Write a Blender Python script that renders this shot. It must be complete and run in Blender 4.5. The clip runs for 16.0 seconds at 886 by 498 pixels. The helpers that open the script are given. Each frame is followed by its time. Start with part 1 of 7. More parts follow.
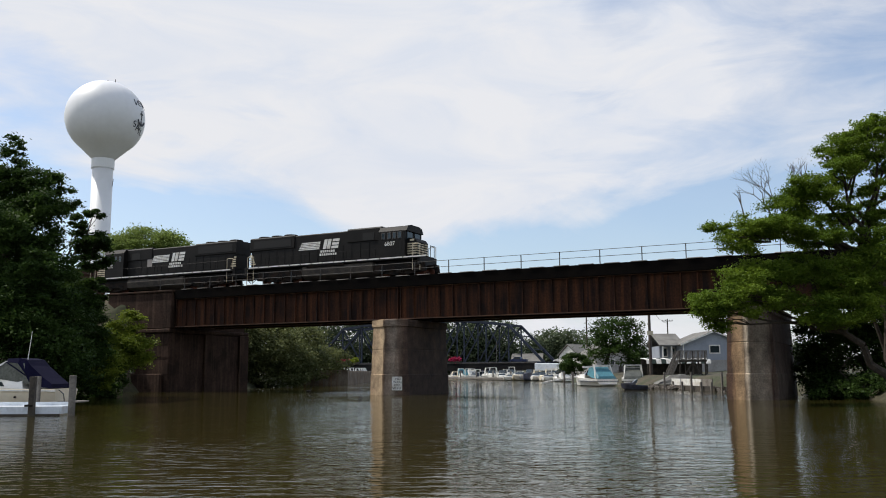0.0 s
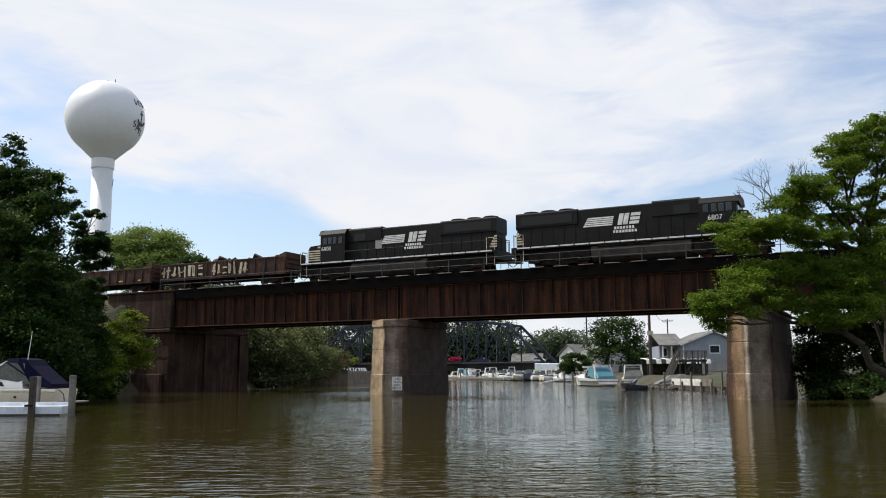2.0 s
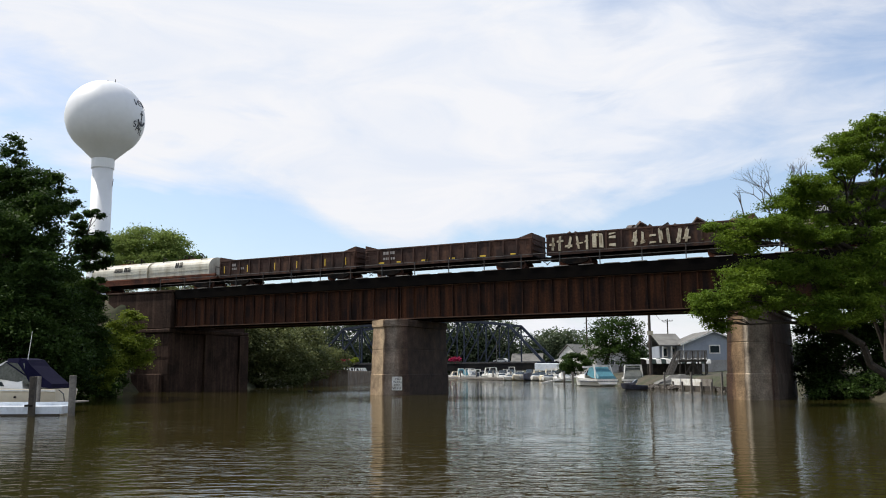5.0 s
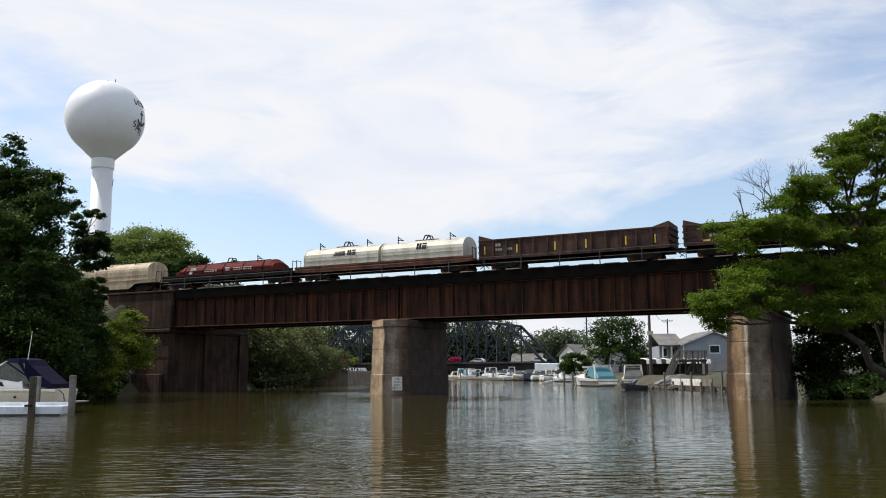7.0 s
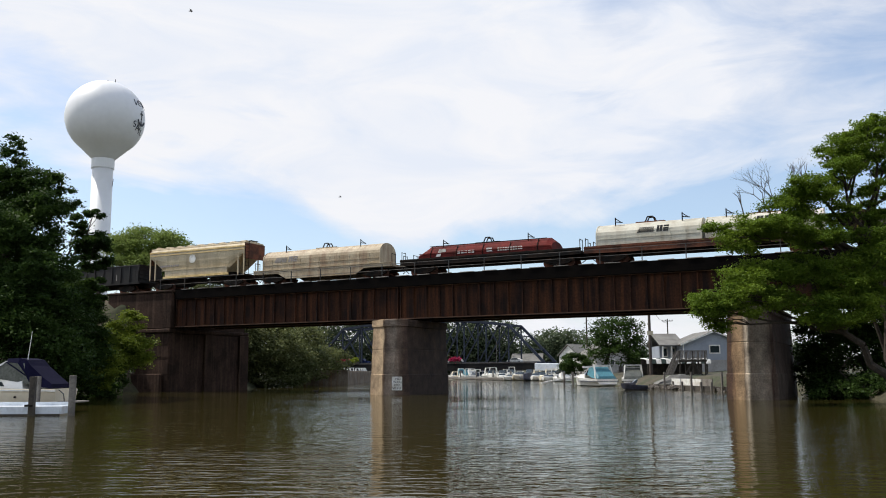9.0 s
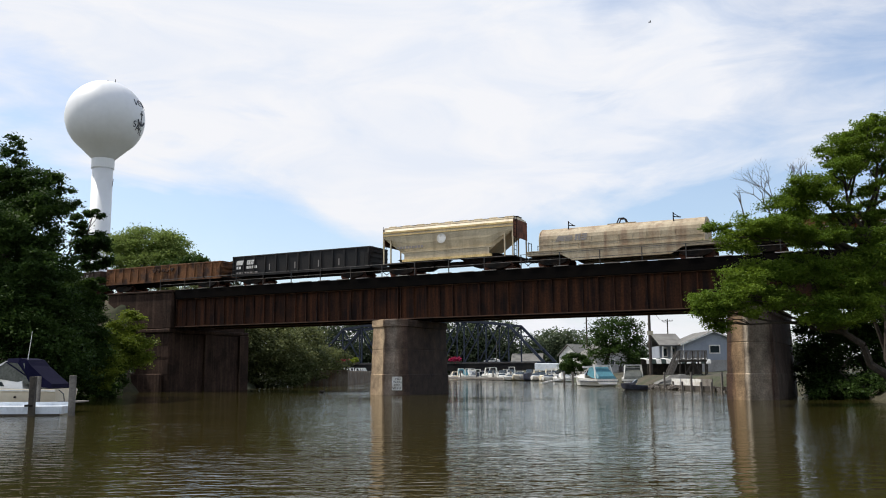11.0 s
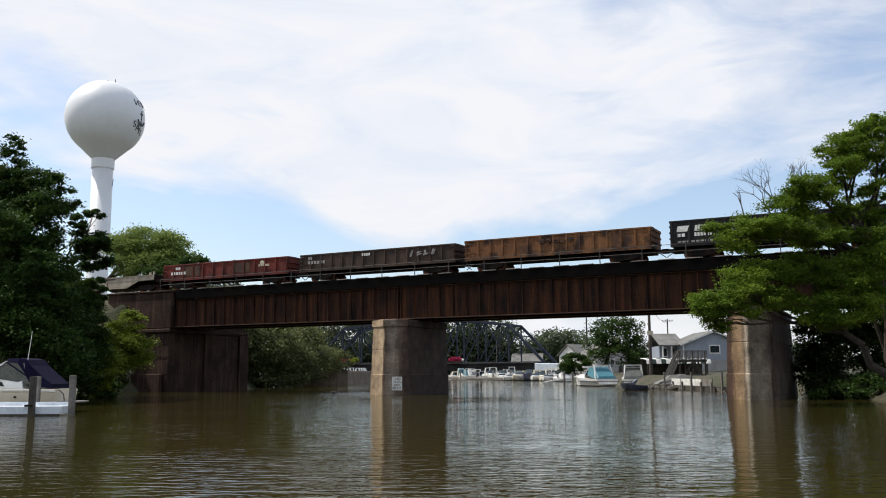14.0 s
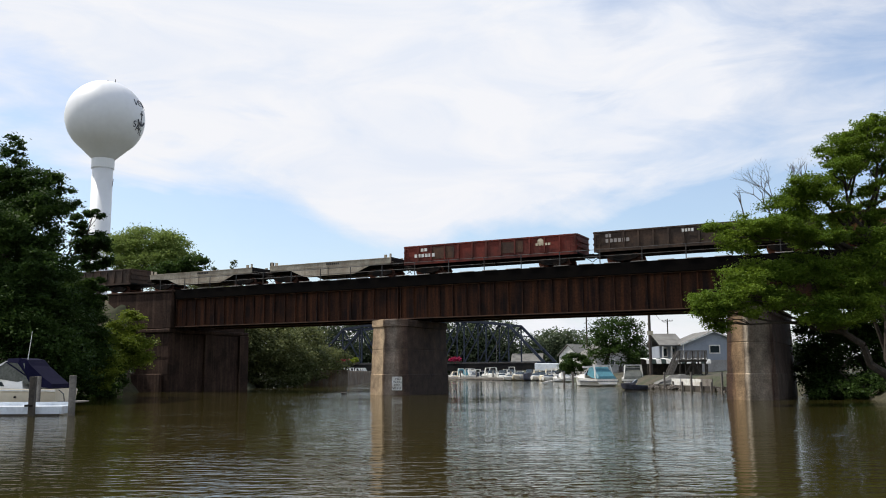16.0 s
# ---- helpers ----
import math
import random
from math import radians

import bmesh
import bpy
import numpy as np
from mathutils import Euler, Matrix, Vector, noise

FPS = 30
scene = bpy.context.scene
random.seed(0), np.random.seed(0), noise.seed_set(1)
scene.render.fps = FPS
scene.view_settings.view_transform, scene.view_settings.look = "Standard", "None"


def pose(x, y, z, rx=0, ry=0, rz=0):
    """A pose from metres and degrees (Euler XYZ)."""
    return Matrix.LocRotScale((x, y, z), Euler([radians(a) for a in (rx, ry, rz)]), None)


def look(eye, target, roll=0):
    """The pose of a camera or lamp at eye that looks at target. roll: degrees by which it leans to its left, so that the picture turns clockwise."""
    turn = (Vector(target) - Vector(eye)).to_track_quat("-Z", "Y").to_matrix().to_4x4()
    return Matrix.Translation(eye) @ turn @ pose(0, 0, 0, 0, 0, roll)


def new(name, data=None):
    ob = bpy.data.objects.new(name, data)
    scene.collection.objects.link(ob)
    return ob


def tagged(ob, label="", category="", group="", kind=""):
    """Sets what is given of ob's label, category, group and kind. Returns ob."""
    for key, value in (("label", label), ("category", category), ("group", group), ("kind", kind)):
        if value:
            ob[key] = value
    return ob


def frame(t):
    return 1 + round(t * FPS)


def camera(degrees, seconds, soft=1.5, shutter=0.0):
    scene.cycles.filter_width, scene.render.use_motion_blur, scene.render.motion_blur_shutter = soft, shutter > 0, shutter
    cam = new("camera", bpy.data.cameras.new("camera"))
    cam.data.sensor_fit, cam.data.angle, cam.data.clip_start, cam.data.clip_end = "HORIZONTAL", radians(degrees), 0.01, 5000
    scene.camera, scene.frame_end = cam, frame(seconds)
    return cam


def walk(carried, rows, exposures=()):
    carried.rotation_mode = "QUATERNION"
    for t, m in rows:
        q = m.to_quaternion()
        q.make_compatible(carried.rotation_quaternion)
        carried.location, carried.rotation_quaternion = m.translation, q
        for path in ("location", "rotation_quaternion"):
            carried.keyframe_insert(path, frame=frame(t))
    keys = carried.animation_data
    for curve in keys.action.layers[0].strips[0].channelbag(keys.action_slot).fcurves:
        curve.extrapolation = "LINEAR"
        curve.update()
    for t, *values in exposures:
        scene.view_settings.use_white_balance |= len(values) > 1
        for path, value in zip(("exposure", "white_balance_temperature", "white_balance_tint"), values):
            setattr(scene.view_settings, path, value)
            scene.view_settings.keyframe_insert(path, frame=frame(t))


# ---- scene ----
# ---------------------------------------------------------------- camera
cam = camera(54.26, 16.0, soft=1.0)
EYE = (0.0, 0.0, 1.88)
VIEW = Matrix.Translation(EYE) @ pose(0, 0, 0, 98.04, 0, 0) @ pose(0, 0, 0, 0, 0, -0.25)
walk(cam, [(0.0, VIEW), (16.0, VIEW)], exposures=[(0.0, -0.16), (1.5, -0.06), (3.5, 0.0), (16.0, 0.0)])

# ---------------------------------------------------------------- world, sun
SUN_EL, SUN_AZ = 57.0, 284.0          # degrees; azimuth clockwise from +y
world = bpy.data.worlds.new("sky")
scene.world = world
world.use_nodes = True


def build_sky():
    nt = world.node_tree
    nt.nodes.clear()
    out = nt.nodes.new("ShaderNodeOutputWorld")
    bg = nt.nodes.new("ShaderNodeBackground")
    sky = nt.nodes.new("ShaderNodeTexSky")
    sky.sky_type = "NISHITA"
    sky.sun_disc = False
    sky.sun_elevation, sky.sun_rotation = radians(SUN_EL), radians(SUN_AZ)
    sky.air_density, sky.dust_density, sky.ozone_density = 1.0, 1.5, 1.6
    tc = nt.nodes.new("ShaderNodeTexCoord")
    mp = nt.nodes.new("ShaderNodeMapping")
    mp.inputs["Scale"].default_value = (1.5, 1.5, 4.6)
    mp.inputs["Location"].default_value = (3.1, 0.4, 1.15)
    nz = nt.nodes.new("ShaderNodeTexNoise")
    nz.inputs["Scale"].default_value = 1.15
    nz.inputs["Detail"].default_value = 7.0
    nz.inputs["Roughness"].default_value = 0.52
    nz.inputs["Distortion"].default_value = 0.55
    ramp = nt.nodes.new("ShaderNodeValToRGB")
    ramp.color_ramp.elements[0].position = 0.36
    ramp.color_ramp.elements[0].color = (0.13, 0.13, 0.13, 1)
    ramp.color_ramp.elements[1].position = 0.58
    ramp.color_ramp.elements[1].color = (1, 1, 1, 1)
    gain = nt.nodes.new("ShaderNodeVectorMath")
    gain.operation = "SCALE"
    gain.inputs["Scale"].default_value = 0.18
    # haze and thin cloud thin out towards the zenith
    sep = nt.nodes.new("ShaderNodeSeparateXYZ")
    thin = nt.nodes.new("ShaderNodeMapRange")
    for i, q in enumerate((0.42, 0.85, 1.0, 0.3)):
        thin.inputs[i + 1].default_value = q
    cover = nt.nodes.new("ShaderNodeMath")
    cover.operation = "MULTIPLY"
    nt.links.new(tc.outputs["Generated"], sep.inputs[0])
    nt.links.new(sep.outputs["Z"], thin.inputs[0])
    nt.links.new(thin.outputs[0], cover.inputs[0])
    nt.links.new(ramp.outputs["Color"], cover.inputs[1])
    mix = nt.nodes.new("ShaderNodeMixRGB")
    nt.links.new(tc.outputs["Generated"], mp.inputs["Vector"])
    nt.links.new(mp.outputs["Vector"], nz.inputs["Vector"])
    # a clear band low in the sky, below the cloud's edge
    sepz = nt.nodes.new("ShaderNodeSeparateXYZ")
    nt.links.new(tc.outputs["Generated"], sepz.inputs[0])
    warp = nt.nodes.new("ShaderNodeMath")
    warp.operation = "MULTIPLY_ADD"
    warp.inputs[1].default_value = 0.22
    nt.links.new(nz.outputs["Fac"], warp.inputs[0])
    nt.links.new(sepz.outputs["Z"], warp.inputs[2])
    band = nt.nodes.new("ShaderNodeValToRGB")
    e = band.color_ramp.elements
    e[0].position, e[0].color = 0.17, (0.5, 0.5, 0.5, 1)
    e[1].position, e[1].color = 0.235, (0.24, 0.24, 0.24, 1)
    for p, v in ((0.275, 0.24), (0.32, 0.5)):
        n = e.new(p)
        n.color = (v, v, v, 1)
    nt.links.new(warp.outputs[0], band.inputs["Fac"])
    total = nt.nodes.new("ShaderNodeMath")
    total.operation = "ADD"
    nt.links.new(nz.outputs["Fac"], total.inputs[0])
    nt.links.new(band.outputs["Color"], total.inputs[1])
    less = nt.nodes.new("ShaderNodeMath")
    less.operation = "SUBTRACT"
    less.inputs[1].default_value = 0.46
    nt.links.new(total.outputs[0], less.inputs[0])
    # thinner places in the cloud sheet: azimuth, elevation, width (degrees), depth
    cloud = less.outputs[0]
    for az, el, wide, depth in ((27, 18, 10.0, 0.02), (11.5, 19.5, 4.5, 0.09), (-26, 16.5, 5.0, 0.10), (-13, 12.5, 6.0, 0.09), (-21, 24, 3.5, 0.10)):
        a, b = radians(az), radians(el)
        dot = nt.nodes.new("ShaderNodeVectorMath")
        dot.operation = "DOT_PRODUCT"
        dot.inputs[1].default_value = (math.sin(a) * math.cos(b), math.cos(a) * math.cos(b), math.sin(b))
        nt.links.new(tc.outputs["Generated"], dot.inputs[0])
        gap = nt.nodes.new("ShaderNodeMapRange")
        gap.interpolation_type = "SMOOTHSTEP"
        for i, q in enumerate((math.cos(radians(wide)), 1.0, 0.0, depth)):
            gap.inputs[i + 1].default_value = q
        nt.links.new(dot.outputs["Value"], gap.inputs[0])
        cut = nt.nodes.new("ShaderNodeMath")
        cut.operation = "SUBTRACT"
        nt.links.new(cloud, cut.inputs[0])
        nt.links.new(gap.outputs[0], cut.inputs[1])
        cloud = cut.outputs[0]
    # wisps within the sheet
    wm = nt.nodes.new("ShaderNodeMapping")
    wm.inputs["Scale"].default_value = (2.2, 2.2, 7.0)
    wm.inputs["Rotation"].default_value = (0.0, 0.35, 0.0)
    wn = nt.nodes.new("ShaderNodeTexNoise")
    wn.inputs["Scale"].default_value = 2.4
    wn.inputs["Detail"].default_value = 9.0
    wn.inputs["Roughness"].default_value = 0.58
    wn.inputs["Distortion"].default_value = 0.9
    nt.links.new(tc.outputs["Generated"], wm.inputs["Vector"])
    nt.links.new(wm.outputs["Vector"], wn.inputs["Vector"])
    wisp = nt.nodes.new("ShaderNodeMath")
    wisp.operation = "MULTIPLY_ADD"
    wisp.inputs[1].default_value = 0.30
    nt.links.new(wn.outputs["Fac"], wisp.inputs[0])
    nt.links.new(cloud, wisp.inputs[2])
    level = nt.nodes.new("ShaderNodeMath")
    level.operation = "SUBTRACT"
    level.inputs[1].default_value = 0.15
    nt.links.new(wisp.outputs[0], level.inputs[0])
    nt.links.new(level.outputs[0], ramp.inputs["Fac"])
    tone = nt.nodes.new("ShaderNodeValToRGB")
    tone.color_ramp.elements[0].position, tone.color_ramp.elements[0].color = 0.38, (0.80, 0.85, 0.95, 1)
    tone.color_ramp.elements[1].position, tone.color_ramp.elements[1].color = 0.62, (0.91, 0.92, 0.96, 1)
    nt.links.new(wn.outputs["Fac"], tone.inputs["Fac"])
    nt.links.new(tone.outputs["Color"], mix.inputs["Color2"])
    nt.links.new(sky.outputs["Color"], gain.inputs[0])
    nt.links.new(gain.outputs["Vector"], mix.inputs["Color1"])
    nt.links.new(cover.outputs[0], mix.inputs["Fac"])
    nt.links.new(mix.outputs["Color"], bg.inputs["Color"])
    bg.inputs["Strength"].default_value = 1.0
    nt.links.new(bg.outputs["Background"], out.inputs["Surface"])


build_sky()
sun = new("sun", bpy.data.lights.new("sun", "SUN"))
sun.data.energy, sun.data.angle, sun.data.color = 4.3, radians(0.6), (1.0, 0.95, 0.86)
_a, _e = radians(SUN_AZ), radians(SUN_EL)
TO_SUN = Vector((math.sin(_a) * math.cos(_e), math.cos(_a) * math.cos(_e), math.sin(_e)))
sun.matrix_basis = look(TO_SUN * 100, (0, 0, 0))


# ---------------------------------------------------------------- materials
def surface(name, color, rough=0.7, metal=0.0, other=None, scale=3.0, low=0.42, high=0.62, grain=0.25,
            bump=0.0, bump_scale=20.0, stretch=(1, 1, 1), streak=None, streak_amount=0.0, stain=None, stain_amount=0.0, island=0.0, spec=0.5, obj_rand=0.0):
    """Base colour, blotches of another colour, fine grain, vertical streaks, and bump."""
    m = bpy.data.materials.new(name)
    m.use_nodes = True
    nt = m.node_tree
    b = nt.nodes["Principled BSDF"]
    b.inputs["Roughness"].default_value = rough
    b.inputs["Metallic"].default_value = metal
    b.inputs["Specular IOR Level"].default_value = spec
    tc = nt.nodes.new("ShaderNodeTexCoord")
    mp = nt.nodes.new("ShaderNodeMapping")
    mp.inputs["Scale"].default_value = stretch
    nt.links.new(tc.outputs["Object"], mp.inputs["Vector"])

    def noise_node(sc, detail=5.0):
        n = nt.nodes.new("ShaderNodeTexNoise")
        n.inputs["Scale"].default_value = sc
        n.inputs["Detail"].default_value = detail
        nt.links.new(mp.outputs["Vector"], n.inputs["Vector"])
        return n.outputs["Fac"]

    def mixed(fac, c1, c2, mode="MIX"):
        x = nt.nodes.new("ShaderNodeMixRGB")
        x.blend_type = mode
        for slot, v in (("Fac", fac), ("Color1", c1), ("Color2", c2)):
            if isinstance(v, bpy.types.NodeSocket):
                nt.links.new(v, x.inputs[slot])
            elif slot == "Fac":
                x.inputs[slot].default_value = v
            else:
                x.inputs[slot].default_value = (*v, 1)
        return x.outputs["Color"]

    def ranged(v, a, b2, c=0.0, d=1.0):
        r = nt.nodes.new("ShaderNodeMapRange")
        for i, q in enumerate((a, b2, c, d)):
            r.inputs[i + 1].default_value = q
        nt.links.new(v, r.inputs[0])
        return r.outputs[0]

    col = color
    if other:
        col = mixed(ranged(noise_node(scale), low, high), color, other)
    if streak:
        sm = nt.nodes.new("ShaderNodeMapping")
        sm.inputs["Scale"].default_value = (1.3, 1.3, 0.16)
        nt.links.new(tc.outputs["Object"], sm.inputs["Vector"])
        sn = nt.nodes.new("ShaderNodeTexNoise")
        sn.inputs["Scale"].default_value = 1.6
        sn.inputs["Detail"].default_value = 5.0
        nt.links.new(sm.outputs["Vector"], sn.inputs["Vector"])
        col = mixed(ranged(sn.outputs["Fac"], 0.48, 0.68, 0.0, streak_amount), col, streak)
    if stain:
        tm = nt.nodes.new("ShaderNodeMapping")
        tm.inputs["Scale"].default_value = (1.7, 1.7, 0.09)
        tm.inputs["Location"].default_value = (7.3, 2.1, 4.4)
        nt.links.new(tc.outputs["Object"], tm.inputs["Vector"])
        tn = nt.nodes.new("ShaderNodeTexNoise")
        tn.inputs["Scale"].default_value = 1.9
        tn.inputs["Detail"].default_value = 6.0
        nt.links.new(tm.outputs["Vector"], tn.inputs["Vector"])
        col = mixed(ranged(tn.outputs["Fac"], 0.5, 0.66, 0.0, stain_amount), col, stain)
    g = ranged(noise_node(scale * 9.0, 3.0), 0.3, 0.7, 1.0 - grain, 1.0 + grain)
    gv = nt.nodes.new("ShaderNodeVectorMath")
    gv.operation = "SCALE"
    if isinstance(col, bpy.types.NodeSocket):
        nt.links.new(col, gv.inputs[0])
    else:
        gv.inputs[0].default_value = col
    nt.links.new(g, gv.inputs["Scale"])
    last = gv.outputs[0]
    if island or obj_rand:
        if island:
            src = nt.nodes.new("ShaderNodeNewGeometry").outputs["Random Per Island"]
        else:
            src = nt.nodes.new("ShaderNodeObjectInfo").outputs["Random"]
        amount = island or obj_rand
        iv = nt.nodes.new("ShaderNodeVectorMath")
        iv.operation = "SCALE"
        nt.links.new(last, iv.inputs[0])
        nt.links.new(ranged(src, 0, 1, 1 - amount, 1 + amount), iv.inputs["Scale"])
        last = iv.outputs[0]
    nt.links.new(last, b.inputs["Base Color"])
    if bump:
        bp = nt.nodes.new("ShaderNodeBump")
        bp.inputs["Strength"].default_value = min(1.0, bump)
        bp.inputs["Distance"].default_value = 0.05
        nt.links.new(noise_node(bump_scale, 4.0), bp.inputs["Height"])
        nt.links.new(bp.outputs["Normal"], b.inputs["Normal"])
    return m


def leaf_material(name, a, b2):
    """Leaves: colour varied leaf by leaf, some light passing through."""
    m = bpy.data.materials.new(name)
    m.use_nodes = True
    nt = m.node_tree
    nt.nodes.clear()
    out = nt.nodes.new("ShaderNodeOutputMaterial")
    geo = nt.nodes.new("ShaderNodeNewGeometry")
    tc = nt.nodes.new("ShaderNodeTexCoord")
    nz = nt.nodes.new("ShaderNodeTexNoise")
    nz.inputs["Scale"].default_value = 0.5
    nt.links.new(tc.outputs["Object"], nz.inputs["Vector"])
    add = nt.nodes.new("ShaderNodeMath")
    add.operation = "MULTIPLY_ADD"
    add.inputs[1].default_value = 0.35
    nt.links.new(geo.outputs["Random Per Island"], add.inputs[0])
    sub = nt.nodes.new("ShaderNodeMath")
    sub.operation = "MULTIPLY_ADD"
    sub.inputs[1].default_value = 1.9
    sub.inputs[2].default_value = -0.74
    nt.links.new(nz.outputs["Fac"], sub.inputs[0])
    nt.links.new(sub.outputs[0], add.inputs[2])
    mix = nt.nodes.new("ShaderNodeMixRGB")
    mix.use_clamp = True
    mix.inputs["Color1"].default_value = (*a, 1)
    mix.inputs["Color2"].default_value = (*b2, 1)
    nt.links.new(add.outputs[0], mix.inputs["Fac"])
    d = nt.nodes.new("ShaderNodeBsdfPrincipled")
    d.inputs["Roughness"].default_value = 0.55
    d.inputs["Specular IOR Level"].default_value = 0.12
    t = nt.nodes.new("ShaderNodeBsdfTranslucent")
    ms = nt.nodes.new("ShaderNodeMixShader")
    ms.inputs["Fac"].default_value = 0.36
    nt.links.new(mix.outputs["Color"], d.inputs["Base Color"])
    nt.links.new(mix.outputs["Color"], t.inputs["Color"])
    nt.links.new(d.outputs[0], ms.inputs[1])
    nt.links.new(t.outputs[0], ms.inputs[2])
    nt.links.new(ms.outputs[0], out.inputs["Surface"])
    return m


def water_material():
    m = bpy.data.materials.new("river_water")
    m.use_nodes = True
    nt = m.node_tree
    b = nt.nodes["Principled BSDF"]
    b.inputs["Base Color"].default_value = (0.035, 0.029, 0.008, 1)
    b.inputs["Roughness"].default_value = 0.045
    b.inputs["IOR"].default_value = 1.33
    tc = nt.nodes.new("ShaderNodeTexCoord")

    def waves(scale, stretch, detail, turn=0.0):
        mp = nt.nodes.new("ShaderNodeMapping")
        mp.inputs["Scale"].default_value = stretch
        mp.inputs["Rotation"].default_value = (0, 0, turn)
        n = nt.nodes.new("ShaderNodeTexNoise")
        n.inputs["Scale"].default_value = scale
        n.inputs["Detail"].default_value = detail
        n.inputs["Distortion"].default_value = 0.4
        nt.links.new(tc.outputs["Object"], mp.inputs["Vector"])
        nt.links.new(mp.outputs["Vector"], n.inputs["Vector"])
        return n.outputs["Fac"]

    fine = waves(3.0, (0.42, 1.1, 1), 3.0, 0.12)
    broad = waves(0.5, (0.5, 1.0, 1), 2.0, -0.2)
    calm = waves(0.09, (0.6, 1.0, 1), 2.0)
    s1 = nt.nodes.new("ShaderNodeMath")
    s1.operation = "MULTIPLY_ADD"
    s1.inputs[1].default_value = 0.75
    nt.links.new(broad, s1.inputs[0])
    nt.links.new(fine, s1.inputs[2])
    r = nt.nodes.new("ShaderNodeMapRange")
    for i, q in enumerate((0.35, 0.65, 0.35, 1.0)):
        r.inputs[i + 1].default_value = q
    nt.links.new(calm, r.inputs[0])
    bp = nt.nodes.new("ShaderNodeBump")
    bp.inputs["Distance"].default_value = 0.031
    nt.links.new(r.outputs[0], bp.inputs["Strength"])
    nt.links.new(s1.outputs[0], bp.inputs["Height"])
    nt.links.new(bp.outputs["Normal"], b.inputs["Normal"])
    return m


def glass_material():
    m = bpy.data.materials.new("dark_glass")
    m.use_nodes = True
    b = m.node_tree.nodes["Principled BSDF"]
    b.inputs["Base Color"].default_value = (0.02, 0.03, 0.035, 1)
    b.inputs["Roughness"].default_value = 0.06
    return m


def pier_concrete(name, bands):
    """Concrete in bands of (x, colour) along the pier's width, for run-off stains and for lit and shaded faces, broken
    by streaks and blotches.
    """
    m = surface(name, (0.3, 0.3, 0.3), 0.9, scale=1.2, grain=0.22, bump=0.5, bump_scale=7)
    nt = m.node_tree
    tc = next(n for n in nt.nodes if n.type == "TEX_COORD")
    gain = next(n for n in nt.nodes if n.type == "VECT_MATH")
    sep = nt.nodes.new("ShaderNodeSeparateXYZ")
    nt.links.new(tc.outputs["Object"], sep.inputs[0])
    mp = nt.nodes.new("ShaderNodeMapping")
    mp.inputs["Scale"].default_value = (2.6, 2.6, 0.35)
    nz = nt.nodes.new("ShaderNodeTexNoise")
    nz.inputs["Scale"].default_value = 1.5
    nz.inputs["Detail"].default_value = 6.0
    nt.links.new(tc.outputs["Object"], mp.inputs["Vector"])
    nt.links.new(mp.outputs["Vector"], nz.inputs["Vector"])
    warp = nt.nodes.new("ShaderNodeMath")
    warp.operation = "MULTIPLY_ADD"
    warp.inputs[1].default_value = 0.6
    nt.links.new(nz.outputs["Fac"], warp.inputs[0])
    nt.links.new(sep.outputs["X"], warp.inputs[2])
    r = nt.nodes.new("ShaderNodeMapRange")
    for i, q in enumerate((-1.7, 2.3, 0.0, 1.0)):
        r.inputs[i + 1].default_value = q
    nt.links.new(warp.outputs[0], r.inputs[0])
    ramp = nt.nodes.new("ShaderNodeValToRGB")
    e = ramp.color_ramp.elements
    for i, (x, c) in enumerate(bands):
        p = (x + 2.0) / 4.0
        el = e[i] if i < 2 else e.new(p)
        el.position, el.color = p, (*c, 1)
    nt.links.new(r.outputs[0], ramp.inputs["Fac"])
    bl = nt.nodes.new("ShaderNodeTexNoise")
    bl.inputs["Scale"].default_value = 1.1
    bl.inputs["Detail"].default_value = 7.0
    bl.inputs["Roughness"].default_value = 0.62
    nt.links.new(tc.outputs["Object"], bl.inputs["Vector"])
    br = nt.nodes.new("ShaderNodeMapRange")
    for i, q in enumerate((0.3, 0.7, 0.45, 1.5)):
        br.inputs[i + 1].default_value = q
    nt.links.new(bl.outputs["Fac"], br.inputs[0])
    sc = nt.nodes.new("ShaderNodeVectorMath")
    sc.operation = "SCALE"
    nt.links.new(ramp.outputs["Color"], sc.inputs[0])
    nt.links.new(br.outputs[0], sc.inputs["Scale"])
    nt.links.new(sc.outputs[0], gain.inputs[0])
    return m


WATER = water_material()
GLASS = glass_material()
CONCRETE = surface("aged_concrete", (0.19, 0.155, 0.115), 0.9, stain=(0.20, 0.11, 0.05), stain_amount=0.6, other=(0.10, 0.075, 0.054), scale=0.7, grain=0.16, bump=0.5, bump_scale=7,
                   streak=(0.10, 0.065, 0.04), streak_amount=0.75)
# sunlight on the left facet and shade on the right side are coloured in
PIER_MID = pier_concrete("lit_and_shaded_pier_concrete", [(-2.0, (0.30, 0.21, 0.13)), (-0.2, (0.38, 0.28, 0.175)), (-0.02, (0.09, 0.055, 0.032)), (0.2, (0.19, 0.142, 0.105)),
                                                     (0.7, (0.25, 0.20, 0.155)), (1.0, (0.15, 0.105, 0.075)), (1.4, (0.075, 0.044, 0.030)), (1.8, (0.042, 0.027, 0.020))])
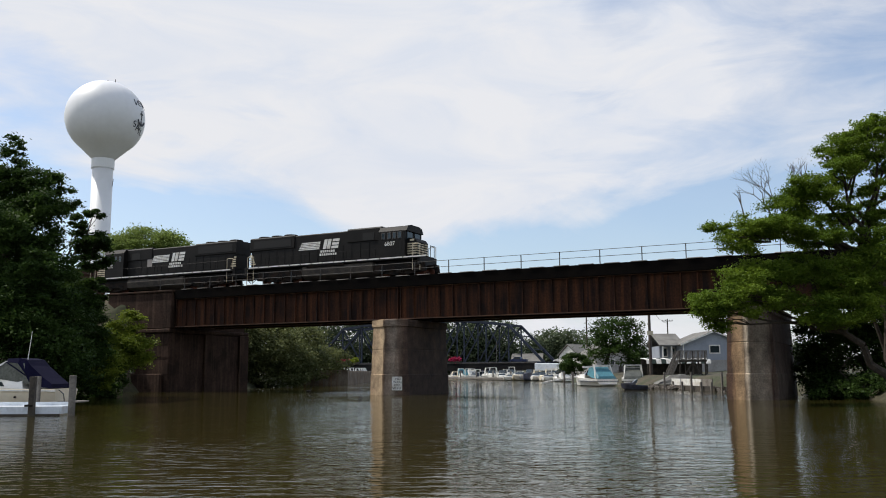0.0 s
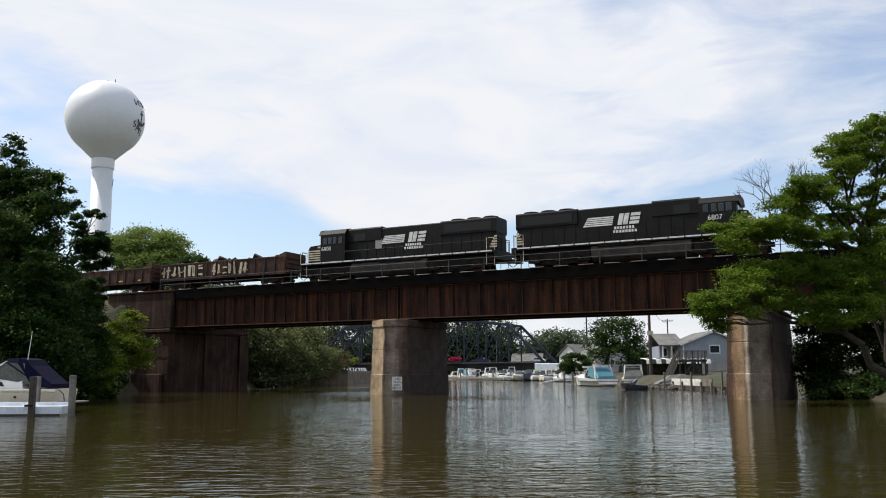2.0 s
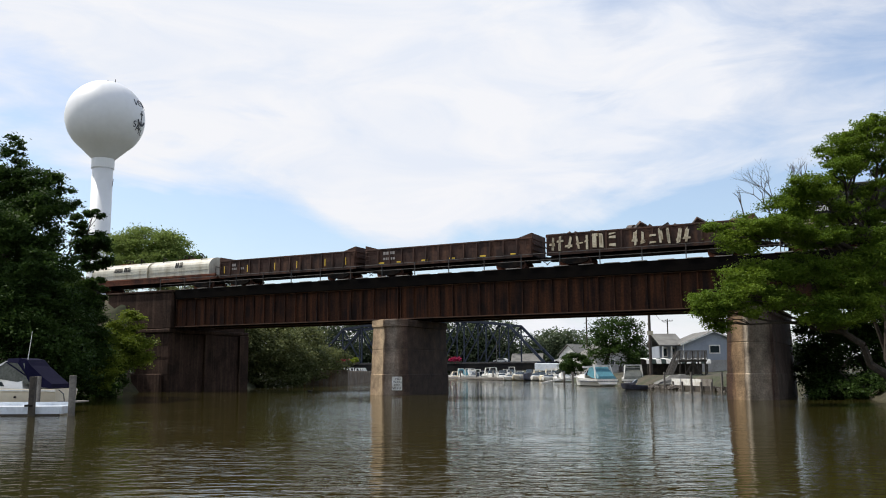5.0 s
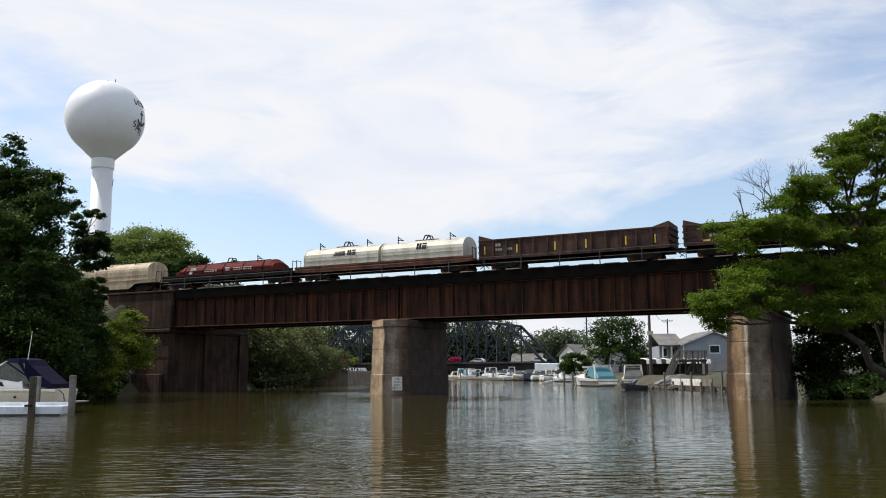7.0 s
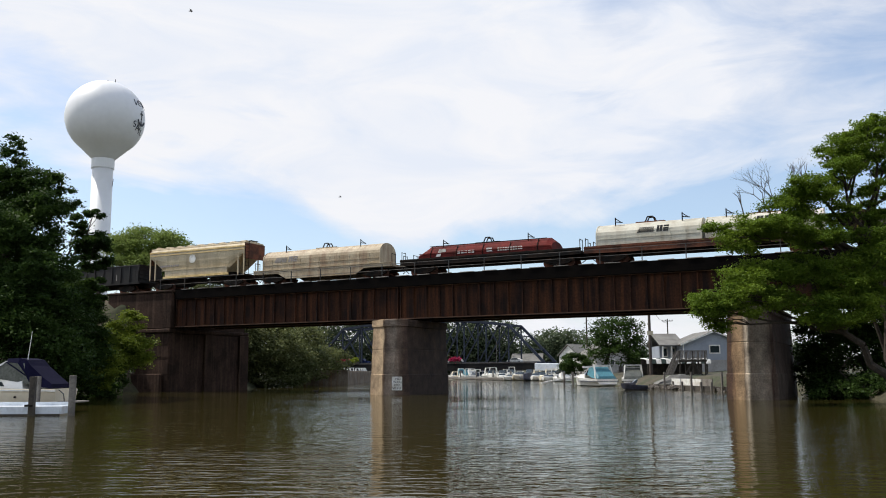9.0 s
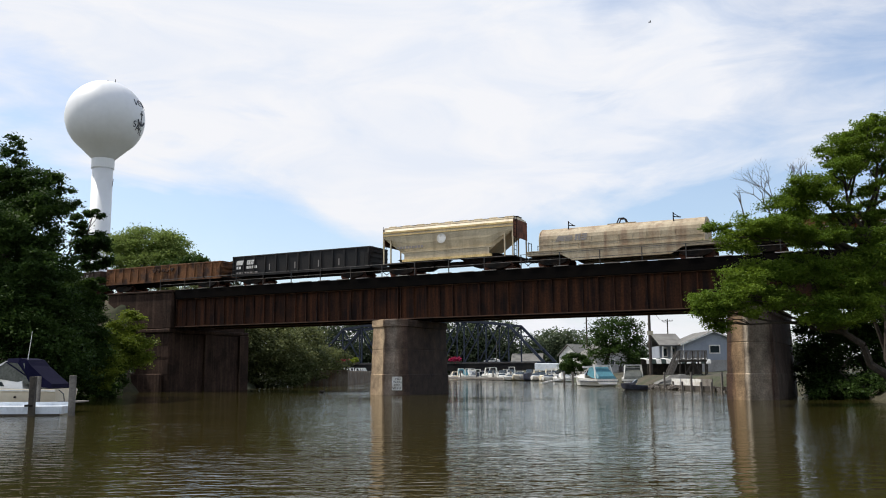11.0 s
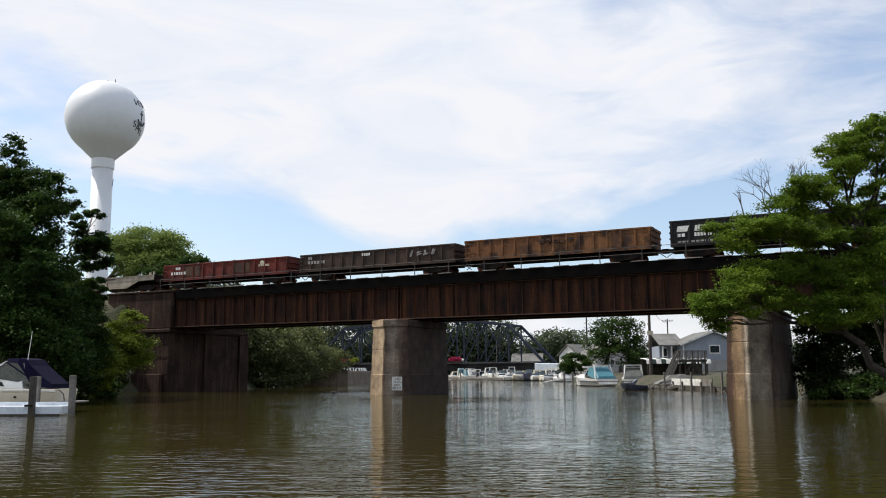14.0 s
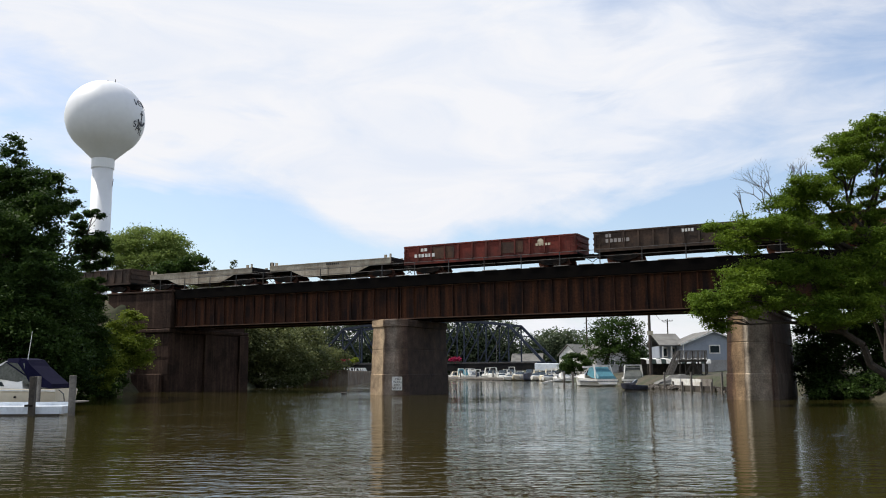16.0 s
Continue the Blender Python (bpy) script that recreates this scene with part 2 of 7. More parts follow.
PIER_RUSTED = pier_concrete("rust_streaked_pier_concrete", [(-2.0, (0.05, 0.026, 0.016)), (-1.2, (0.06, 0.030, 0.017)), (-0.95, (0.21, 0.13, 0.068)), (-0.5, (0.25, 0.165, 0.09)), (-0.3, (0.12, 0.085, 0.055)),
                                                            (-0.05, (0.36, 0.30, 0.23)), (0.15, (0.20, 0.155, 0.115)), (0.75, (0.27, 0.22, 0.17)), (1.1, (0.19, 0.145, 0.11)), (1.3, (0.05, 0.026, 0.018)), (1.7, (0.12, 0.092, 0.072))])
# stained abutment concrete, its base also darkened to stand for tree shade
CONCRETE_STAINED_SHADED = surface("stained_shaded_concrete", (0.052, 0.030, 0.021), 0.95, spec=0.2, stain=(0.12, 0.075, 0.05), stain_amount=0.35, other=(0.024, 0.014, 0.010), scale=0.6, grain=0.22, bump=0.5, bump_scale=6,
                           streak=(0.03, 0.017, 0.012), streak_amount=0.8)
RUST = surface("rusty_girder_steel", (0.030, 0.0125, 0.007), 0.85, spec=0.2, stain=(0.095, 0.034, 0.013), stain_amount=0.65, other=(0.013, 0.007, 0.0055), scale=0.8, grain=0.3, bump=0.25, bump_scale=14,
               streak=(0.075, 0.028, 0.011), streak_amount=0.6)
RUST_EDGE = surface("rusty_flange_steel", (0.09, 0.042, 0.022), 0.85, other=(0.04, 0.02, 0.013), scale=1.5, grain=0.25)
# near-black base colour stands in for the shade below the deck edge
SHADE_BLACK = surface("shade_black_deck", (0.0035, 0.003, 0.003), 0.95, spec=0.05, other=(0.006, 0.0048, 0.004), scale=1.2, grain=0.3)
WALK = surface("weathered_walkway_board", (0.34, 0.32, 0.30), 0.85, other=(0.16, 0.14, 0.12), scale=0.9, grain=0.2, obj_rand=0.4)
STEEL = surface("galvanised_rail", (0.10, 0.098, 0.095), 0.6, metal=0.2, other=(0.055, 0.042, 0.035), scale=2.0)
RAILING = surface("painted_pipe_railing", (0.03, 0.034, 0.036), 0.65, other=(0.05, 0.038, 0.03), scale=2.0)
BLACK = surface("locomotive_black", (0.006, 0.0055, 0.005), 0.6, spec=0.2, other=(0.010, 0.0085, 0.0075), scale=0.9, grain=0.2)
BLACK_MATT = surface("underframe_black", (0.010, 0.009, 0.008), 0.9, spec=0.2, other=(0.026, 0.017, 0.012), scale=1.6, grain=0.3)
GRILLE = surface("dark_grille", (0.007, 0.007, 0.007), 0.8)
WHITE = surface("white_paint", (0.78, 0.77, 0.73), 0.55, other=(0.6, 0.57, 0.5), scale=2.5, grain=0.08)
CREAM = surface("cream_paint", (0.62, 0.55, 0.40), 0.6, other=(0.42, 0.34, 0.22), scale=2.5, grain=0.12)
GON_DARK = surface("dark_rusted_gondola_paint", (0.060, 0.030, 0.021), 0.8, spec=0.3, other=(0.026, 0.015, 0.012), scale=0.5, grain=0.28,
                   streak=(0.13, 0.06, 0.032), streak_amount=0.55)
GON_BLACK = surface("black_gondola_paint", (0.013, 0.013, 0.0135), 0.7, spec=0.3, other=(0.021, 0.018, 0.017), scale=0.6, grain=0.2,
                    streak=(0.03, 0.025, 0.021), streak_amount=0.5)
GON_ORANGE = surface("rust_orange_gondola_paint", (0.17, 0.072, 0.028), 0.8, spec=0.3, other=(0.05, 0.027, 0.018), scale=0.8, low=0.46, high=0.6, grain=0.28,
                     streak=(0.26, 0.12, 0.045), streak_amount=0.55)
GON_BROWN = surface("brown_black_gondola_paint", (0.042, 0.027, 0.019), 0.75, spec=0.3, other=(0.075, 0.044, 0.028), scale=0.6, grain=0.25,
                    streak=(0.03, 0.022, 0.017), streak_amount=0.6)
GON_RED = surface("boxcar_red_gondola_paint", (0.155, 0.028, 0.018), 0.75, spec=0.25, other=(0.075, 0.020, 0.015), scale=0.6, grain=0.24,
                  streak=(0.065, 0.026, 0.02), streak_amount=0.6)
COIL_WHITE = surface("cream_white_hood_paint", (0.55, 0.53, 0.44), 0.5, other=(0.45, 0.42, 0.33), scale=0.7, grain=0.08,
                     streak=(0.30, 0.25, 0.17), streak_amount=0.5)
COIL_RED = surface("oxide_red_hood_paint", (0.13, 0.017, 0.014), 0.75, spec=0.15, other=(0.08, 0.013, 0.011), scale=0.7, grain=0.18,
                   streak=(0.05, 0.013, 0.011), streak_amount=0.5)
COIL_TAN = surface("tan_hood_paint", (0.46, 0.38, 0.255), 0.65, other=(0.36, 0.28, 0.175), scale=0.8, grain=0.14,
                   streak=(0.20, 0.10, 0.05), streak_amount=0.6)
HOPPER = surface("grey_tan_hopper_paint", (0.58, 0.48, 0.31), 0.4, other=(0.47, 0.38, 0.24), scale=0.7, grain=0.1,
                 streak=(0.30, 0.22, 0.13), streak_amount=0.5)
HOPPER_EDGE = surface("yellowed_hopper_chord", (0.80, 0.60, 0.26), 0.35, other=(0.60, 0.42, 0.17), scale=1.0)
FLAT_GREY = surface("pale_grey_flatcar_paint", (0.46, 0.405, 0.31), 0.75, other=(0.32, 0.27, 0.20), scale=0.8, grain=0.18,
                    streak=(0.20, 0.145, 0.10), streak_amount=0.6)
RUST_FRAME = surface("rusty_car_frame", (0.17, 0.065, 0.038), 0.85, spec=0.2, other=(0.07, 0.034, 0.024), scale=1.0, grain=0.25)
SCRAP = surface("scrap_metal", (0.06, 0.055, 0.05), 0.7, metal=0.4, other=(0.10, 0.05, 0.03), scale=1.0, grain=0.4, island=0.5)
YELLOW = surface("yellow_reflector_tape", (0.75, 0.50, 0.05), 0.5, grain=0.1)
GREY_MARK = surface("grey_lettering", (0.30, 0.27, 0.25), 0.6, grain=0.1)
DARK_MARK = surface("black_lettering", (0.02, 0.02, 0.02), 0.6, grain=0.1)
TOWER = surface("white_tower_paint", (0.80, 0.81, 0.82), 0.45, other=(0.74, 0.75, 0.75), scale=0.12, grain=0.02)
TOWER_TEXT = surface("navy_tower_lettering", (0.02, 0.02, 0.035), 0.6, grain=0.1)
BARK = surface("grey_brown_bark", (0.055, 0.042, 0.030), 0.95, other=(0.03, 0.024, 0.018), scale=4.0, grain=0.3, bump=0.6, bump_scale=12)
DEADWOOD = surface("bare_grey_branch", (0.085, 0.068, 0.058), 0.9, other=(0.05, 0.04, 0.035), scale=4.0)
GROUND = surface("bank_soil_and_grass", (0.035, 0.042, 0.016), 0.95, other=(0.07, 0.055, 0.035), scale=0.25, grain=0.35, bump=0.6, bump_scale=2.0)
ROCK = surface("grey_shore_rock", (0.11, 0.095, 0.08), 0.9, other=(0.055, 0.048, 0.04), scale=1.2, grain=0.25, obj_rand=0.35)
LEAF_DARK = leaf_material("maple_leaves", (0.023, 0.047, 0.011), (0.070, 0.118, 0.024))
LEAF_LOCUST = leaf_material("locust_leaves", (0.075, 0.130, 0.014), (0.19, 0.27, 0.03))
LEAF_PALE = leaf_material("pale_green_leaves", (0.13, 0.185, 0.042), (0.29, 0.36, 0.10))
LEAF_BUSH = leaf_material("bush_leaves", (0.09, 0.13, 0.014), (0.25, 0.30, 0.04))
# distance haze is put into this paler, greyer leaf green
LEAF_FAR = leaf_material("hazed_far_leaves", (0.070, 0.095, 0.055), (0.14, 0.17, 0.095))
LEAF_BANK = leaf_material("riverside_leaves", (0.080, 0.096, 0.036), (0.17, 0.185, 0.072))
TRUSS_BLUE = surface("blue_grey_truss_paint", (0.028, 0.036, 0.056), 0.7, spec=0.2, other=(0.018, 0.024, 0.036), scale=0.4)
ROAD_DECK = surface("dark_bridge_deck", (0.010, 0.010, 0.011), 0.9, spec=0.2, other=(0.016, 0.015, 0.014), scale=0.4)
SIDING = surface("blue_grey_siding", (0.31, 0.34, 0.39), 0.7, other=(0.27, 0.30, 0.35), scale=0.7, grain=0.05)
BLOCKWORK = surface("pale_blockwork", (0.36, 0.35, 0.33), 0.85, other=(0.28, 0.27, 0.25), scale=0.8, grain=0.1)
SHINGLE = surface("grey_shingle_roof", (0.17, 0.165, 0.15), 0.9, other=(0.12, 0.115, 0.105), scale=0.8, grain=0.2)
TIMBER = surface("weathered_grey_timber", (0.21, 0.19, 0.165), 0.9, other=(0.13, 0.115, 0.10), scale=1.5, grain=0.25)
TIMBER_DARK = surface("dark_timber", (0.07, 0.058, 0.045), 0.9, other=(0.04, 0.034, 0.03), scale=1.5, grain=0.25)
DOCK_WHITE = surface("pale_blue_dock_paint", (0.72, 0.76, 0.80), 0.6, other=(0.60, 0.64, 0.68), scale=0.8, grain=0.08)
GELCOAT = surface("white_gelcoat", (0.76, 0.75, 0.71), 0.22, other=(0.70, 0.68, 0.62), scale=0.6, grain=0.03)
GELCOAT_CREAM = surface("cream_gelcoat", (0.80, 0.71, 0.55), 0.25, other=(0.72, 0.63, 0.48), scale=0.6, grain=0.04)
CANVAS = surface("navy_canvas", (0.006, 0.006, 0.022), 0.95, spec=0.1, other=(0.009, 0.0085, 0.027), scale=1.2, grain=0.15)
TEAL = surface("teal_canvas", (0.06, 0.20, 0.25), 0.6, other=(0.05, 0.16, 0.20), scale=1.2)
CLEAR = surface("clear_plastic_window", (0.10, 0.105, 0.09), 0.2, other=(0.06, 0.065, 0.055), scale=1.0)
BOAT_DARK = surface("dark_boat_cover", (0.05, 0.055, 0.08), 0.8, other=(0.03, 0.03, 0.04), scale=1.0, obj_rand=0.5)
AWN_GREEN = surface("dark_awning_stripe", (0.02, 0.035, 0.028), 0.8)
PINK = leaf_material("pink_blossom", (0.42, 0.03, 0.10), (0.65, 0.08, 0.20))
LIME = leaf_material("yellow_green_foliage", (0.18, 0.24, 0.02), (0.34, 0.38, 0.05))
BIRD = surface("dark_bird_feathers", (0.035, 0.03, 0.025), 0.8, other=(0.08, 0.07, 0.06), scale=6.0)
CAR_BLUE = surface("dark_blue_car_paint", (0.02, 0.03, 0.09), 0.25, grain=0.03)
TYRE = surface("black_rubber", (0.012, 0.012, 0.012), 0.9, grain=0.1)
POLE = surface("utility_pole_wood", (0.085, 0.068, 0.055), 0.9, other=(0.05, 0.04, 0.034), scale=1.5, grain=0.2)


# ---------------------------------------------------------------- mesh helpers
def part(name, bm, material, parent=None, label="", at=None, smooth=False):
    """Links a bmesh as one mesh object, under a thing or part if given."""
    me = bpy.data.meshes.new(name)
    bmesh.ops.recalc_face_normals(bm, faces=bm.faces[:])
    if smooth:
        for f in bm.faces:
            f.smooth = True
    bm.to_mesh(me)
    bm.free()
    me.materials.append(material)
    ob = new(name, me)
    if parent:
        ob.parent = parent
    if at is not None:
        ob.matrix_basis = at
    return tagged(ob, label)


def thing(name, m, label, category, group="", kind=""):
    return tagged_at(new(name), m, label, category, group, kind)


def tagged_at(ob, m, label, category, group="", kind=""):
    ob.matrix_basis = m
    return tagged(ob, label, category, group, kind)


def box(bm, x0, x1, y0, y1, z0, z1, bevel=0.0):
    vs = [bm.verts.new((x, y, z)) for x in (x0, x1) for y in (y0, y1) for z in (z0, z1)]
    fs = [bm.faces.new([vs[i] for i in q]) for q in ((0, 1, 3, 2), (4, 6, 7, 5), (0, 4, 5, 1), (2, 3, 7, 6), (0, 2, 6, 4), (1, 5, 7, 3))]
    if bevel:
        es = list({e for f in fs for e in f.edges})
        bmesh.ops.bevel(bm, geom=es, offset=bevel, segments=1, affect="EDGES")
    return bm


def boxed(*a, **k):
    return box(bmesh.new(), *a, **k)


def tube(bm, p0, p1, r0, r1=None, n=8, caps=True):
    p0, p1 = Vector(p0), Vector(p1)
    r1 = r0 if r1 is None else r1
    q = (p1 - p0).to_track_quat("Z", "Y")
    rings = []
    for p, r in ((p0, r0), (p1, r1)):
        rings.append([bm.verts.new(p + q @ Vector((r * math.cos(2 * math.pi * i / n), r * math.sin(2 * math.pi * i / n), 0))) for i in range(n)])
    for i in range(n):
        bm.faces.new((rings[0][i], rings[0][(i + 1) % n], rings[1][(i + 1) % n], rings[1][i]))
    if caps:
        bm.faces.new(rings[0][::-1])
        bm.faces.new(rings[1])
    return bm


def bar(bm, p0, p1, w, h):
    """A square bar between two points."""
    p0, p1 = Vector(p0), Vector(p1)
    q = (p1 - p0).to_track_quat("X", "Z")
    a = []
    for p in (p0, p1):
        a.append([bm.verts.new(p + q @ Vector((0, sy * w / 2, sz * h / 2))) for sy, sz in ((-1, -1), (1, -1), (1, 1), (-1, 1))])
    for i in range(4):
        bm.faces.new((a[0][i], a[0][(i + 1) % 4], a[1][(i + 1) % 4], a[1][i]))
    bm.faces.new(a[0][::-1])
    bm.faces.new(a[1])
    return bm


def extrude_xz(bm, outline, y0, y1):
    """A prism from an outline in x, z, between y0 and y1."""
    a = [bm.verts.new((x, y0, z)) for x, z in outline]
    b = [bm.verts.new((x, y1, z)) for x, z in outline]
    bm.faces.new(a)
    bm.faces.new(b[::-1])
    for i in range(len(a)):
        j = (i + 1) % len(a)
        bm.faces.new((a[i], b[i], b[j], a[j]))
    return bm


def extrude_yz(bm, outline, x0, x1):
    a = [bm.verts.new((x0, y, z)) for y, z in outline]
    b = [bm.verts.new((x1, y, z)) for y, z in outline]
    bm.faces.new(a)
    bm.faces.new(b[::-1])
    for i in range(len(a)):
        j = (i + 1) % len(a)
        bm.faces.new((a[i], b[i], b[j], a[j]))
    return bm


def loft(bm, rings, cap0=True, cap1=True, closed=True):
    """Skins rings of equal length."""
    vs = [[bm.verts.new(p) for p in r] for r in rings]
    n = len(vs[0])
    for a, b in zip(vs, vs[1:]):
        for i in range(n if closed else n - 1):
            j = (i + 1) % n
            bm.faces.new((a[i], a[j], b[j], b[i]))
    if cap0:
        bm.faces.new(vs[0][::-1])
    if cap1:
        bm.faces.new(vs[-1])
    return bm


def lathe(bm, profile, n=32):
    rings = [[(r * math.cos(2 * math.pi * i / n), r * math.sin(2 * math.pi * i / n), z) for i in range(n)] for r, z in profile]
    return loft(bm, rings)


def writing(name, text, size, material, parent, m, depth=0.01, label=""):
    """Letters in Blender's own font, as a mesh."""
    cu = bpy.data.curves.new(name, "FONT")
    cu.body, cu.size, cu.extrude, cu.align_x = text, size, depth, "LEFT"
    ob = bpy.data.objects.new(name, cu)
    scene.collection.objects.link(ob)
    bpy.context.view_layer.update()
    me = bpy.data.meshes.new_from_object(ob.evaluated_get(bpy.context.evaluated_depsgraph_get()))
    bpy.data.objects.remove(ob)
    me.materials.clear()
    me.materials.append(material)
    o = new(name, me)
    o.parent = parent
    o.matrix_basis = m
    return tagged(o, label)


# ---------------------------------------------------------------- trees
def leaf_mesh(name, spots, size, seed, flat=0.5, droop=0.0):
    """A crown of many small bent leaf sprays round the given clump centres (n, 4: place and spread)."""
    rng = np.random.default_rng(seed)
    spots = np.asarray(spots)
    n = len(spots)
    c = spots[:, :3] + rng.normal(size=(n, 3)) * spots[:, 3:4] * np.array([1, 1, flat])
    s = size * rng.uniform(0.55, 1.3, n)
    az = rng.uniform(0, 2 * np.pi, n)
    tilt = rng.normal(0, 0.55, n) - droop
    a = np.stack([np.cos(az) * np.cos(tilt), np.sin(az) * np.cos(tilt), np.sin(tilt)], 1)
    up = rng.normal(0, 0.45, (n, 3)) + np.array([0, 0, 1.0])
    b = np.cross(up, a)
    b /= np.linalg.norm(b, axis=1, keepdims=True) + 1e-9
    k = np.cross(a, b)
    s3 = s[:, None]
    v = np.stack([c - a * s3 * 0.55, c + b * s3 * 0.33 + k * s3 * 0.08, c + a * s3 * 0.6 - k * s3 * 0.1, c - b * s3 * 0.33 + k * s3 * 0.08], 1).reshape(-1, 3)
    me = bpy.data.meshes.new(name)
    me.vertices.add(4 * n)
    me.vertices.foreach_set("co", v.ravel())
    me.loops.add(4 * n)
    me.loops.foreach_set("vertex_index", np.arange(4 * n, dtype=np.int32))
    me.polygons.add(n)
    me.polygons.foreach_set("loop_start", np.arange(0, 4 * n, 4, dtype=np.int32))
    me.update(calc_edges=True)
    return me


def clumps_in(lobes, count, seed, shell=0.75, spread=0.35, clumps=26):
    """Leaf places: clumps spread over the outer part of each ellipsoid lobe (x, y, z, rx, ry, rz)."""
    rng = np.random.default_rng(seed)
    vol = np.array([max(l[3] * l[5], 0.1) for l in lobes])
    rows = []
    for l, w in zip(lobes, vol / vol.sum()):
        k = max(6, int(clumps * (l[3] * l[5]) ** 0.55))
        d = rng.normal(size=(k, 3))
        d /= np.linalg.norm(d, axis=1, keepdims=True)
        r = shell + (1.06 - shell) * rng.uniform(0, 1, (k, 1)) ** 0.6
        cc = np.array(l[:3]) + d * r * np.array(l[3:6])
        m = int(count * w)
        pick = rng.integers(0, k, m)
        sp = spread * (0.6 + 0.8 * rng.uniform(size=k)) * min(1.0, 0.35 + 0.3 * min(l[3:6]))
        rows.append(np.concatenate([cc[pick], sp[pick][:, None]], 1))
    return np.concatenate(rows)


def limb(bm, p0, p1, r0, r1, seed, steps=4, wander=0.12):
    rng = random.Random(seed)
    p0, p1 = Vector(p0), Vector(p1)
    length = (p1 - p0).length
    last, lr = p0, r0
    for i in range(1, steps + 1):
        f = i / steps
        p = p0.lerp(p1, f)
        if i < steps:
            p += Vector((rng.uniform(-1, 1), rng.uniform(-1, 1), rng.uniform(-0.6, 0.9))) * length * wander
        r = r0 + (r1 - r0) * f
        tube(bm, last, p, lr, r, 7, caps=i == steps or i == 1)
        last, lr = p, r
    return bm


def tree(name, base, lobes, leaves, leaf, material, label, trunk=0.25, seed=1, flat=0.5, shell=0.7, spread=0.4, category="tree", group="", clumps=26, droop=0.0, scatter=0):
    """A tapered trunk, limbs into every lobe, and a crown of leaf sprays."""
    t = thing(name, Matrix.Translation(base), label, category, group)
    b = Vector(base)
    loc = [(l[0] - b.x, l[1] - b.y, l[2] - b.z, l[3], l[4], l[5]) for l in lobes]
    rnd = random.Random(seed * 13)
    sprays = list(loc)
    for l in loc:
        for _ in range(scatter):
            k = rnd.uniform(0.3, 0.6)
            sprays.append((l[0] + rnd.uniform(-1.1, 1.1) * l[3], l[1] + rnd.uniform(-1, 1) * l[4], l[2] + rnd.uniform(-1.0, 1.15) * l[5], l[3] * k, l[4] * k, l[5] * k))
    if trunk > 0:
        top = max(l[2] for l in loc)
        low = min(l[2] - l[5] for l in loc)
        mid = (sum(l[0] for l in loc) / len(loc) * 0.5, sum(l[1] for l in loc) / len(loc) * 0.5, max(low, top * 0.45))
        bm = bmesh.new()
        limb(bm, (0, 0, -0.4), mid, trunk * 1.25, trunk * 0.75, seed, 4, 0.05)
        part("trunk", bm, BARK, t)
        for i, l in enumerate(loc):
            bm = bmesh.new()
            limb(bm, mid, (l[0], l[1], l[2]), trunk * 0.5, trunk * 0.1, seed + i, 4, 0.08)
            rng = random.Random(seed * 7 + i)
            for j in range(4):
                e = (l[0] + rng.uniform(-0.8, 0.8) * l[3], l[1] + rng.uniform(-0.8, 0.8) * l[4], l[2] + rng.uniform(-0.5, 0.7) * l[5])
                limb(bm, Vector(mid).lerp(Vector(l[:3]), 0.75), e, trunk * 0.16, trunk * 0.05, seed + 31 * i + j, 3, 0.1)
            part("limb", bm, BARK, t)
    me = leaf_mesh("crown", clumps_in(sprays, leaves, seed, shell, spread, clumps), leaf, seed + 5, flat, droop)
    me.materials.append(material)
    crown = new("crown", me)
    crown.parent = t
    return t


# ---------------------------------------------------------------- the bridge's own axes
# u along the track (to where the train goes), l across it (away from the bank where we stand), z up
TRACK_TURN = -27.2
BRIDGE = Matrix.Translation((0, 71.1, 0)) @ pose(0, 0, 0, 0, 0, TRACK_TURN)
RAIL = 9.85
DECK = 9.74
ABUT = -28.8          # face of the abutment, along u


def ground_height(x, y):
    """Banks of the river, and flat land behind them."""
    left = np.interp(y, [-60, 20, 70, 82, 92, 130, 170, 230, 300], [-26, -26, -27.5, -31, -23, -20.5, -17, -15, -15])
    right = np.interp(y, [-60, 40, 58, 68, 76, 86, 97, 106, 160, 190, 222, 300], [27, 25.5, 27, 27.5, 25.5, 23.3, 21.2, 21.5, 21.0, 13.5, 6, 4])
    near = -14.0
    d = np.maximum(left - x, x - right)
    d = np.maximum(d, near - y)
    h = np.clip(d * 0.7, -1.6, 1.3)
    h = h + np.clip((d - 8) * 0.05, 0, 1.2)
    # the railway's bank behind the abutment
    th = math.radians(TRACK_TURN)
    u = x * math.cos(th) + (y - 71.1) * math.sin(th)
    l = -x * math.sin(th) + (y - 71.1) * math.cos(th)
    side = np.maximum(np.abs(l - 3.0) - 4.4, 0)
    ramp = np.where(u < -34.0, np.clip(9.62 - side * 1.8, -2, 9.62), -2.0)
    ramp2 = np.where(u > 50.0, np.clip(9.62 - side * 1.8, -2, 9.62), -2.0)
    return np.maximum(h, np.maximum(ramp, ramp2))


